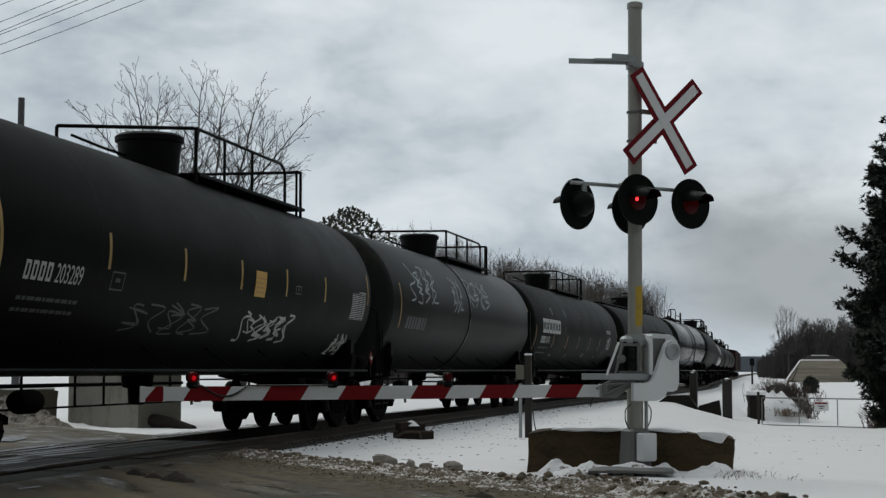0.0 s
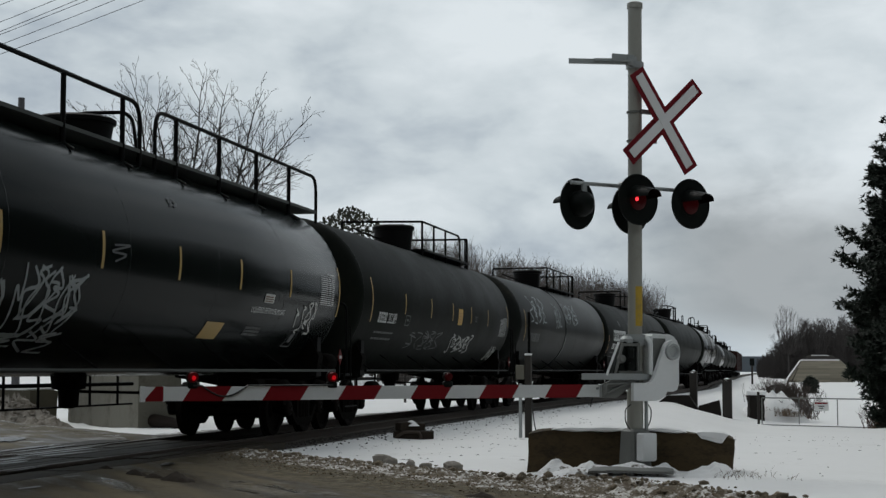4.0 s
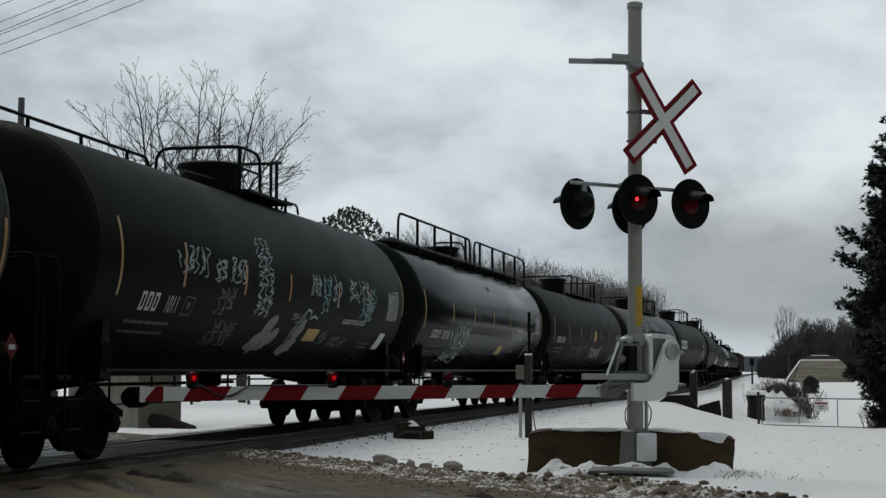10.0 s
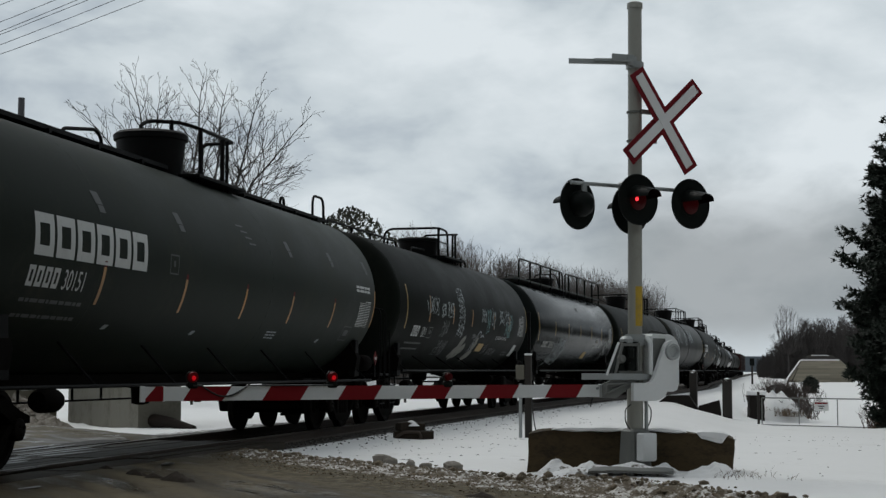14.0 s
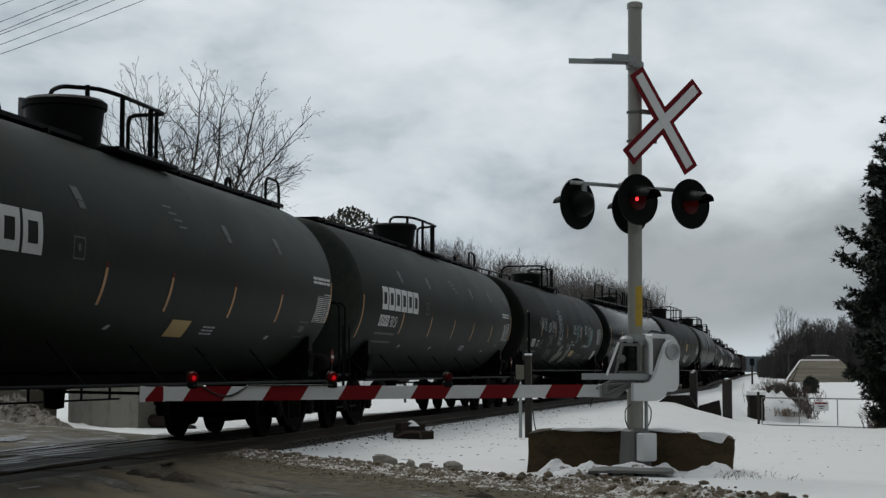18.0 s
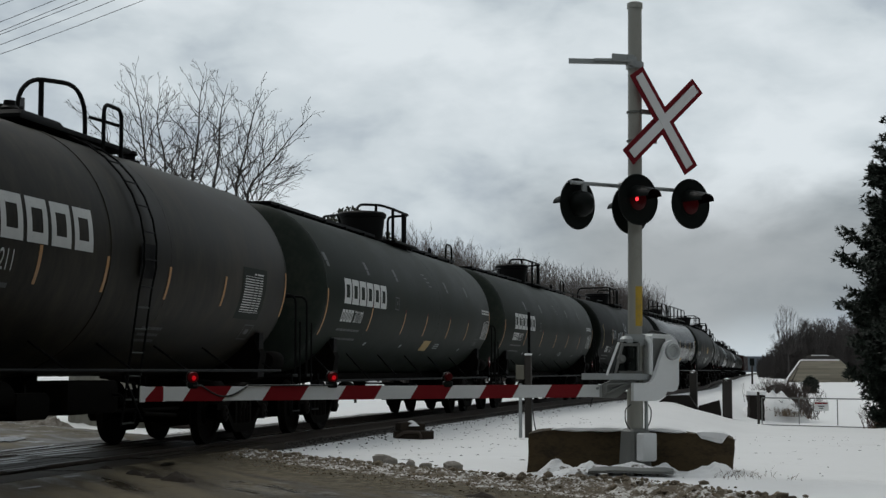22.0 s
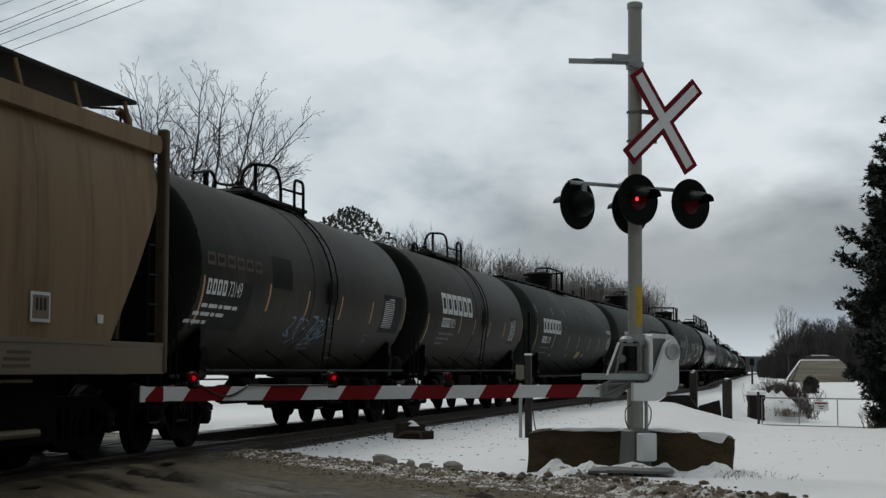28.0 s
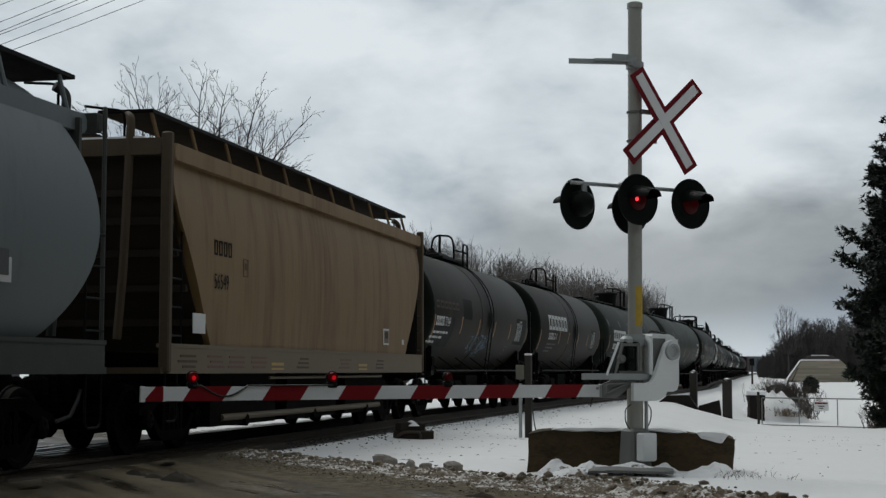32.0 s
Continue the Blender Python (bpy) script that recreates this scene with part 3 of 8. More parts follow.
def ring_blocks(u, v, n, w, h, stroke, gap, off=0.005):
    """A row of plain hollow rectangles."""
    gs = []
    for i in range(n):
        a, b = u + i * (w + gap), u + i * (w + gap) + w
        gs += [patch(a, a + stroke, v, v + h, 0, off), patch(b - stroke, b, v, v + h, 0, off), patch(a + stroke, b - stroke, v + h - stroke, v + h, 0, off), patch(a + stroke, b - stroke, v, v + stroke, 0, off)]
    return merge(*gs)


def ribbon(pts, thick, off=0.007):
    """A painted line through points (u, v) of the tank's side."""
    verts, faces, n = [], [], len(pts) - 1
    for i, p in enumerate(pts):
        q0, q1 = pts[max(0, i - 1)], pts[min(n, i + 1)]
        dx, dy = q1[0] - q0[0], q1[1] - q0[1]
        d = math.hypot(dx, dy) or 1
        w = thick * (0.75 + 0.5 * abs(noise.noise((p[0] * 7, p[1] * 7, 2.0))))
        nx, ny = -dy / d * w / 2, dx / d * w / 2
        lift = off + 0.0004 * (i % 5)
        verts += [on_tank(p[0] + nx, p[1] + ny, lift), on_tank(p[0] - nx, p[1] - ny, lift)]
        if i:
            faces.append((2 * i - 2, 2 * i - 1, 2 * i + 1, 2 * i))
    return Geo().add(verts, faces)


def scrawl(u, v, w, h, loops, rnd, thick=0.018):
    """A sprayed, unreadable row of bent strokes, one or two to a cell."""
    gs, cell = [], w / loops
    for k in range(loops):
        for stroke in range(rnd.choice((1, 2, 2))):
            m = rnd.randint(4, 6)
            top = rnd.random() < 0.5
            knots = []
            for j in range(m):
                y = (j / (m - 1) if top else 1 - j / (m - 1)) + rnd.uniform(-0.28, 0.28)
                x = 0.5 + (0.46 if j % 2 else -0.40) * rnd.uniform(0.35, 1.25)
                knots.append((u + cell * (k + x) + 0.12 * h * y, v + h * min(1.05, max(-0.05, y))))
            pts = []
            for j in range(m - 1):
                p0, p1, p2, p3 = knots[max(0, j - 1)], knots[j], knots[j + 1], knots[min(m - 1, j + 2)]
                for i in range(6):
                    t = i / 6
                    pts.append(tuple(0.5 * (2 * p1[a] + (p2[a] - p0[a]) * t + (2 * p0[a] - 5 * p1[a] + 4 * p2[a] - p3[a]) * t * t + (3 * p1[a] - p0[a] - 3 * p2[a] + p3[a]) * t ** 3) for a in (0, 1)))
            gs.append(ribbon(pts + [knots[-1]], thick, 0.007 + 0.003 * stroke))
    return merge(*gs)


def blob(u, v, w, h, rnd, off=0.006):
    """An irregular sprayed patch."""
    n, verts = 16, [on_tank(u, v, off)]
    for ring in (0.5, 1.0):
        for k in range(n):
            a = 2 * math.pi * k / n
            q = ring * (0.75 + 0.35 * rnd.random())
            verts.append(on_tank(u + w / 2 * q * math.cos(a) + 0.25 * h * q * math.sin(a), v + h / 2 * q * math.sin(a), off))
    faces = [(0, 1 + k, 1 + (k + 1) % n) for k in range(n)] + [(1 + k, 1 + n + k, 1 + n + (k + 1) % n, 1 + (k + 1) % n) for k in range(n)]
    return Geo().add(verts, faces)


WHEEL_R = 0.457
_shared = {}


def shared(key, make, mat):
    if key not in _shared:
        _shared[key] = mesh_of(key, make(), MAT[mat])
    return _shared[key]


def wheelset_geo():
    g = Geo()
    g.tube([(-0.95, 0, 0), (0.95, 0, 0)], 0.075, 12)
    for s in (-1, 1):
        c = (0, 0, 0)
        g.lathe([(s * 0.68, 0.09), (s * 0.685, 0.40), (s * 0.68, 0.482), (s * 0.705, 0.482), (s * 0.715, 0.462), (s * 0.80, 0.452), (s * 0.80, 0.39), (s * 0.765, 0.36), (s * 0.745, 0.16), (s * 0.79, 0.13), (s * 0.79, 0.09)], "x", c, 30)
        g.lathe([(s * 0.86, 0.09), (s * 0.86, 0.125), (s * 1.08, 0.125), (s * 1.10, 0.09)], "x", c, 14)
        for k in range(3):
            a = k * 2.094
            g.box((s * 1.10, 0.055 * math.cos(a), 0.055 * math.sin(a)), (0.03, 0.035, 0.035))
    return g


def side_frame_geo():
    """Cast side frame with openings and a spring nest."""
    g = Geo()
    outer = [(-1.17, 0.40), (-1.17, 0.60), (-0.95, 0.66), (-0.62, 0.80), (0.62, 0.80), (0.95, 0.66), (1.17, 0.60), (1.17, 0.40), (1.02, 0.40), (1.0, 0.50), (0.80, 0.50), (0.76, 0.40), (0.50, 0.22), (0.36, 0.16), (-0.36, 0.16), (-0.50, 0.22), (-0.76, 0.40), (-0.80, 0.50), (-1.0, 0.50), (-1.02, 0.40)]
    top = [(-1.17, 0.52), (-1.17, 0.60), (-0.95, 0.66), (-0.62, 0.80), (0.62, 0.80), (0.95, 0.66), (1.17, 0.60), (1.17, 0.52), (0.80, 0.52), (0.50, 0.66), (-0.50, 0.66), (-0.80, 0.52)]
    low = [(-0.82, 0.50), (-0.50, 0.22), (-0.36, 0.16), (0.36, 0.16), (0.50, 0.22), (0.82, 0.50), (0.70, 0.52), (0.44, 0.30), (-0.44, 0.30), (-0.70, 0.52)]
    for x0, x1 in ((-0.07, 0.07),):
        g.prism(top, "x", x0, x1)
        g.prism(low, "x", x0, x1)
        for y in (-0.32, 0.32):
            g.box((0, y, 0.48), (0.13, 0.09, 0.40))
        for y in (-0.16, 0.0, 0.16):
            g.lathe([(0.29, 0.06), (0.34, 0.075), (0.39, 0.06), (0.44, 0.075), (0.49, 0.06), (0.54, 0.075), (0.60, 0.06)], "z", (0.02, y, 0), 10)
        for y in (-0.9, 0.9):
            g.box((0, y, 0.46), (0.2, 0.26, 0.2), chamfer=0.03)
    return g


def truck(car, y, spin):
    t = new("truck")
    t.parent = car
    t.matrix_basis = pose(0, y, 0)
    for s in (-1, 1):
        fr = part("side_frame", shared("side_frame", side_frame_geo, "grime"), None, t)
        fr.matrix_basis = pose(s * 0.98, 0, 0)
    part("bolster", shared("bolster", lambda: Geo().box((0, 0, 0.62), (2.1, 0.38, 0.26), chamfer=0.04).lathe([(0.72, 0.34), (0.80, 0.34)], "z", (0, 0, 0), 20), "grime"), None, t)
    part("brake_beam", shared("brake_beam", lambda: Geo().box((0, 0.36, 0.36), (1.7, 0.08, 0.12)).box((0, -0.36, 0.36), (1.7, 0.08, 0.12)), "grime"), None, t)
    part("brake_rigging", shared("brake_rigging", lambda: Geo().box((0, 0, 0.50), (1.30, 1.05, 0.34), chamfer=0.05).box((0, 0.98, 0.62), (1.25, 0.30, 0.16), chamfer=0.03).box((0, -0.98, 0.62), (1.25, 0.30, 0.16), chamfer=0.03).tube([(0.3, -1.5, 0.30), (0.3, 1.5, 0.30)], 0.03, 6), "grime"), None, t)
    for dy in (-0.89, 0.89):
        w = part("wheelset", shared("wheelset", wheelset_geo, "wheel"), None, t)
        w.matrix_basis = pose(0, dy, WHEEL_R)
        if spin:
            SPINNERS.append((w, dy))


SPINNERS, CARS = [], []


def coupler_geo(y0, y1):
    g = Geo()
    g.box((0, (y0 + y1) / 2, 0.88), (0.16, abs(y1 - y0), 0.18), chamfer=0.02)
    s = 1 if y1 > y0 else -1
    g.box((0.02, y1 - s * 0.06, 0.88), (0.30, 0.26, 0.30), chamfer=0.05)
    g.box((0.02, y1 - s * 0.32, 0.88), (0.34, 0.10, 0.34), chamfer=0.03)
    return g


def hose_geo(y, s):
    return Geo().tube([(0.38, y, 0.85), (0.40, y + s * 0.12, 0.72), (0.38, y + s * 0.30, 0.52), (0.28, y + s * 0.48, 0.46)], 0.028, 8)


def tank_geo(half, n=48):
    prof = []
    for k in range(9):
        a = math.pi / 2 * k / 8
        prof.append((-half - 0.62 * math.cos(a), max(0.02, R_TANK * math.sin(a))))
    m = max(2, int(half / 2))
    prof += [(-half + 2 * half * k / m, R_TANK) for k in range(1, m)]
    for k in range(9):
        a = math.pi / 2 * k / 8
        prof.append((half + 0.62 * math.sin(a), max(0.02, R_TANK * math.cos(a))))
    return Geo().lathe(prof, "y", (0, 0, Z_TANK), n)


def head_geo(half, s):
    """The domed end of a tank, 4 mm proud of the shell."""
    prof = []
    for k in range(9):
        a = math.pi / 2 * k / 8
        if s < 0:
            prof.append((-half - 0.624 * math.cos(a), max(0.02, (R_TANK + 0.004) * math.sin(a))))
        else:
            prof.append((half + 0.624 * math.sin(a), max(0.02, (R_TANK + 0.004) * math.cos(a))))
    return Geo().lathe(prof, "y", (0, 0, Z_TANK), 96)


def seam_ring(y):
    return Geo().lathe([(y - 0.02, R_TANK + 0.0005), (y - 0.008, R_TANK + 0.003), (y + 0.008, R_TANK + 0.003), (y + 0.02, R_TANK + 0.0005)], "y", (0, 0, Z_TANK), 48)


def bend(pts, r=0.08, n=4):
    """Rounds the corners of a line."""
    pts = [Vector(p) for p in pts]
    out = [pts[0]]
    for a, b, c in zip(pts, pts[1:], pts[2:]):
        d0, d1 = (a - b), (c - b)
        k = min(r, d0.length / 2, d1.length / 2)
        p, q = b + d0.normalized() * k, b + d1.normalized() * k
        out += [p + (b - p) * (2 * t - t * t) * 0.0 + ((1 - t) ** 2 * p + 2 * t * (1 - t) * b + t * t * q - p) for t in [i / n for i in range(n + 1)]]
    return out + [pts[-1]]


def pipe(name, pts, r, car, mat="black_iron", n=8, rnd=0.1):
    return part(name, Geo().tube(bend(pts, rnd), r, n), MAT[mat], car)


VALVE_U = 3.7


def gear_platform(car, kind, c):
    """Top fittings about the centre c along the car."""
    top = Z_TANK + R_TANK
    if kind == "cage":           # drum, square railing with cross rails at both ends
        dome(car, c - 0.1, 0.48, 0.56)
        zr = top + 0.66
        pipe("end_rail", [(-1.0, c - 1.15, top - 0.5), (-1.0, c - 1.15, top + 0.58), (0.7, c, zr), (0.7, c, top - 0.2)], 0.028, car, rnd=0.04)
        pipe("hand_rail", [(-0.55, c - 1.6, top + 0.36), (-0.4, c - 1.0, top + 0.28), (-0.2, c - 0.4, top + 0.2)], 0.022, car)
        part("walkway", Geo().box((0.45, c + 2.7, top - 0.03), (0.62, 5.4, 0.05), chamfer=0.01), MAT["black_iron"], car)
        for y in (1.25, 2.58):
            pipe("railing_post", [(0.7, c + y, top - 0.2), (0.7, c + y, zr)], 0.026, car)
        pipe("top_rail", [(0.7, c, zr), (0.7, c + 4.15, zr), (0.7, c + 4.36, zr - 0.1), (0.7, c + 4.36, top - 0.2)], 0.028, car)
        pipe("end_rail", [(-1.2, c + 5.2, top - 0.6), (-1.2, c + 5.2, zr), (0.7, c + 5.3, zr), (0.7, c + 5.3, top - 0.2)], 0.028, car, rnd=0.04)
        pipe("railing_post", [(0.7, c + 5.05, top - 0.2), (0.7, c + 5.05, zr)], 0.024, car)
    elif kind == "long":         # railing along most of the top
        dome(car, c + 0.0, 0.50, 0.42)
        part("walkway", Geo().box((0.55, c + 0.55, top - 0.01), (0.5, 16.2, 0.05), chamfer=0.01), MAT["grey_sill"], car)
        for a, b, ys in ((-7.35, 0.32, (-5.56, -3.82, -2.0, -0.25)), (0.85, 8.6, (1.62, 3.4, 5.16, 6.93))):
            pipe("top_rail", [(0.78, c + a, top - 0.22), (0.78, c + a, top + 0.64), (0.78, c + b, top + 0.64), (0.78, c + b, top - 0.22)], 0.03, car, rnd=0.3)
            for y in ys:
                pipe("railing_post", [(0.78, c + y, top - 0.24), (0.78, c + y, top + 0.63)], 0.036, car)
                pipe("post_foot", [(0.78, c + y + 0.02, top - 0.22), (1.0, c + y - 0.14, top - 0.33)], 0.018, car)
        pipe("grab_rail", [(-0.35, c + 0.62, top - 0.1), (-0.35, c + 0.62, top + 0.60), (0.5, c + 0.70, top + 0.60), (0.6, c + 0.70, top - 0.1)], 0.026, car, rnd=0.2)
        pipe("grab_rail", [(-0.5, c - 3.5, top - 0.1), (-0.5, c - 3.5, top + 0.38), (-0.5, c + 2.2, top + 0.38), (-0.5, c + 2.2, top - 0.1)], 0.026, car, rnd=0.3)
    elif kind == "round":        # drum with a rounded hoop and short ladder step
        dome(car, c - 0.1, 0.52, 0.46)
        pipe("grab_rail", [(-0.84, c - 0.40, top - 0.3), (-0.84, c - 0.40, top + 0.70), (0.6, c - 0.33, top + 0.71), (0.6, c + 0.68, top + 0.69), (0.6, c + 0.70, top - 0.2)], 0.03, car, rnd=0.25)
        pipe("railing_post", [(0.6, c - 0.36, top - 0.15), (0.6, c - 0.36, top + 0.70)], 0.034, car)
        pipe("mid_rail", [(0.6, c - 0.30, top + 0.36), (0.6, c + 0.68, top + 0.36)], 0.022, car)
        pipe("grab_rail", [(-0.35, c + 1.9, top - 0.05), (-0.35, c + 1.9, top + 0.72), (0.6, c + 1.94, top + 0.73), (0.6, c + 1.28, top + 0.66), (0.6, c + 1.28, top - 0.2)], 0.028, car, rnd=0.12)
        pipe("railing_post", [(0.6, c + 1.60, top - 0.2), (0.6, c + 1.60, top + 0.69)], 0.032, car)
        pipe("railing_post", [(0.72, c + 1.75, top - 0.25), (0.72, c + 1.75, top + 0.08)], 0.026, car)
        part("walkway", Geo().box((0.55, c + 0.75, top - 0.03), (0.5, 2.3, 0.05), chamfer=0.01), MAT["black_iron"], car)
        pipe("grab_rail", [(0.35, c - 2.3, top - 0.1), (0.35, c - 2.2, top + 0.07), (0.35, c - 0.9, top + 0.10)], 0.024, car)
        pipe("grab_rail", [(0.25, c - 8.85, top - 0.60), (0.25, c - 8.85, top + 0.12), (0.25, c - 3.4, top + 0.12), (0.25, c - 3.3, top - 0.06)], 0.024, car)
        for y in (-7.1, -5.6, -4.1):
            pipe("railing_post", [(0.25, c + y, top - 0.06), (0.25, c + y, top + 0.12)], 0.026, car)
        pipe("grab_rail", [(0.6, c + 1.9, top - 0.1), (0.6, c + 2.0, top + 0.06), (0.6, c + 2.8, top + 0.06), (0.6, c + 2.9, top - 0.1)], 0.022, car)
    elif kind == "runner":       # running board over the whole length
        dome(car, c + 0.5, 0.52, 0.60)
        part("running_board", Geo().box((0.18, c + 0.85, top + 0.035), (0.42, 15.7, 0.06), chamfer=0.012), MAT["black_iron"], car)
        for y in np.arange(-6.6, 8.6, 1.45):
            part("board_bracket", Geo().box((0.18, c + y, top - 0.01), (0.5, 0.06, 0.06)), MAT["black_iron"], car)
        pipe("grab_rail", [(0.0, c + 0.06, top + 0.0), (0.0, c + 0.08, top + 0.66), (0.0, c + 0.42, top + 0.78), (0.35, c + 0.83, top + 0.80), (0.6, c + 1.0, top + 0.72), (0.6, c + 2.5, top + 0.72), (0.18, c + 2.16, top + 0.66), (0.18, c + 2.16, top + 0.05)], 0.03, car, rnd=0.12)
        pipe("railing_post", [(0.35, c + 0.44, top + 0.3), (0.35, c + 0.44, top + 0.78)], 0.034, car)
        pipe("railing_post", [(0.6, c + 1.0, top - 0.15), (0.6, c + 1.0, top + 0.71)], 0.036, car)
        pipe("railing_post", [(0.6, c + 1.97, top - 0.2), (0.6, c + 1.97, top + 0.70)], 0.040, car)
        pipe("railing_post", [(0.6, c + 2.18, top - 0.2), (0.6, c + 2.18, top + 0.70)], 0.030, car)
        part("valve_step", Geo().box((0.55, c + 1.5, top - 0.06), (0.5, 2.1, 0.05), chamfer=0.01), MAT["black_iron"], car)
        pipe("grab_rail", [(0.0, c - 2.6, top), (0.0, c - 2.5, top + 0.22), (0.0, c - 1.45, top + 0.36), (0.0, c - 1.26, top + 0.26), (0.0, c - 1.26, top)], 0.026, car, rnd=0.2)
        for y, w, h in ((5.7, 0.22, 0.20), (7.75, 0.75, 0.46)):
            pipe("grab_rail", [(0.36, c + y, top - 0.1), (0.36, c + y, top + h), (0.36, c + y + w, top + h), (0.36, c + y + w, top - 0.1)], 0.026, car, rnd=0.2)
    elif kind == "loops":        # low valve platform with hooped rails
        part("valve_platform", Geo().box((0.1, c + 0.9, top + 0.02), (0.9, 3.2, 0.06), chamfer=0.01).box((0.0, c + 0.3, top + 0.10), (0.7, 1.2, 0.14), chamfer=0.05), MAT["black_iron"], car)
        part("valve", Geo().lathe([(top, 0.14), (top + 0.20, 0.14), (top + 0.24, 0.08), (top + 0.30, 0.07)], "z", (0.1, c - 0.1, 0), 14), MAT["black_iron"], car)
        pipe("grab_rail", [(0.45, c - 3.17, top + 0.06), (0.45, c - 2.43, top + 0.19), (0.45, c - 2.20, top + 0.06), (0.45, c - 2.26, top - 0.10)], 0.026, car, rnd=0.12)
        pipe("railing_post", [(0.45, c - 2.70, top - 0.12), (0.45, c - 2.70, top + 0.14)], 0.034, car)
        pipe("railing_post", [(0.45, c - 2.60, top - 0.12), (0.45, c - 2.60, top + 0.15)], 0.026, car)
        pipe("grab_rail", [(0.0, c - 1.14, top), (0.0, c - 1.12, top + 0.18), (0.0, c - 0.6, top + 0.19), (0.0, c + 0.4, top + 0.30)], 0.024, car, rnd=0.2)
        pipe("grab_rail", [(0.0, c + 0.30, top + 0.05), (0.0, c + 0.28, top + 0.45), (0.05, c + 0.55, top + 0.70), (0.35, c + 1.15, top + 0.72), (0.35, c + 1.46, top + 0.5), (0.35, c + 1.48, top)], 0.030, car, rnd=0.25)
        pipe("railing_post", [(0.15, c + 0.62, top), (0.15, c + 0.62, top + 0.70)], 0.036, car)
        pipe("grab_rail", [(0.6, c + 1.5, top - 0.15), (0.6, c + 1.5, top + 0.52), (0.6, c + 2.06, top + 0.52), (0.6, c + 2.06, top - 0.15)], 0.028, car, rnd=0.15)
        pipe("mid_rail", [(0.36, c + 1.58, top + 0.36), (0.6, c + 2.06, top + 0.30)], 0.024, car)
        part("safety_valve", Geo().lathe([(top - 0.05, 0.16), (top + 0.06, 0.16), (top + 0.08, 0.09), (top + 0.14, 0.09), (top + 0.16, 0.13), (top + 0.21, 0.11)], "z", (0.0, c + VALVE_U, 0), 16), MAT["black_iron"], car)
        # ladder up the tank's side
        for du in (-0.19, 0.19):
            pts = [on_tank(c + 0.8 + du, v, 0.06) for v in np.linspace(2.2, -0.45, 10)] + [(1.40, c + 0.8 + du, 1.2), (1.30, c + 0.8 + du, 0.42)]
            part("ladder_stile", Geo().tube(pts, 0.015, 6), MAT["black_iron"], car)
        for v in np.arange(-0.40, 2.1, 0.33):
            a, b = on_tank(c + 0.61, v, 0.06), on_tank(c + 0.99, v, 0.06)
            part("ladder_rung", Geo().tube([a, b], 0.011, 6), MAT["black_iron"], car)
        for z in (0.45, 0.74, 1.03, 1.32, 1.61, 1.88):
            xr = 1.30 + 0.125 * (z - 0.42)
            pipe("ladder_rung", [(xr, c + 0.61, z), (xr, c + 0.99, z)], 0.012, car, "grey_sill")
        part("ladder_plate", patch(c + 0.58, c + 1.02, -0.30, 0.12, 0, 0.03), MAT["black_iron"], car, "black plate behind the ladder")
        pipe("ladder_brace", [(1.5, c + 0.2, 1.05), (1.57, c + 0.6, 0.5)], 0.018, car)
        part("valve_cabinet", Geo().box((0.85, c + 0.2, 0.78), (0.55, 1.5, 0.40), chamfer=0.05).box((0.95, c - 1.3, 0.70), (0.30, 0.9, 0.30), chamfer=0.06).lathe([(c - 2.6, 0.05), (c - 2.5, 0.19), (c - 1.7, 0.19), (c - 1.6, 0.05)], "y", (0.9, 0, 0.80), 16), MAT["grime"], car)
        pipe("brake_rod", [(1.0, c - 3.4, 0.62), (1.0, c + 3.2, 0.58)], 0.022, car, "grime")
        pipe("brake_lever", [(1.15, c + 1.3, 0.95), (1.2, c + 1.5, 0.55), (1.2, c + 2.6, 0.50)], 0.028, car, "grime")
        part("tank_band", Geo().lathe([(c - 0.26, R_TANK + 0.002), (c - 0.25, R_TANK + 0.012), (c - 0.15, R_TANK + 0.012), (c - 0.14, R_TANK + 0.002)], "y", (0, 0, Z_TANK), 48), MAT["tank_dusty"], car)


def dome(car, c, r, h):
    top = Z_TANK + R_TANK
    d = part("dome_housing", Geo().lathe([(top - 0.3, r * 0.86), (top + h * 0.30, r * 0.94), (top + h * 0.78, r * 1.0), (top + h * 0.80, r * 1.07), (top + h * 0.93, r * 1.08), (top + h, r * 0.98), (top + h + 0.02, r * 0.3)], "z", (0, c, 0), 28), MAT["black_iron"], car, "black steel fittings housing")
    part("hinge", Geo().box((0.1, c + r * 0.7, top + h + 0.03), (0.2, 0.14, 0.08), chamfer=0.02), MAT["black_iron"], d)


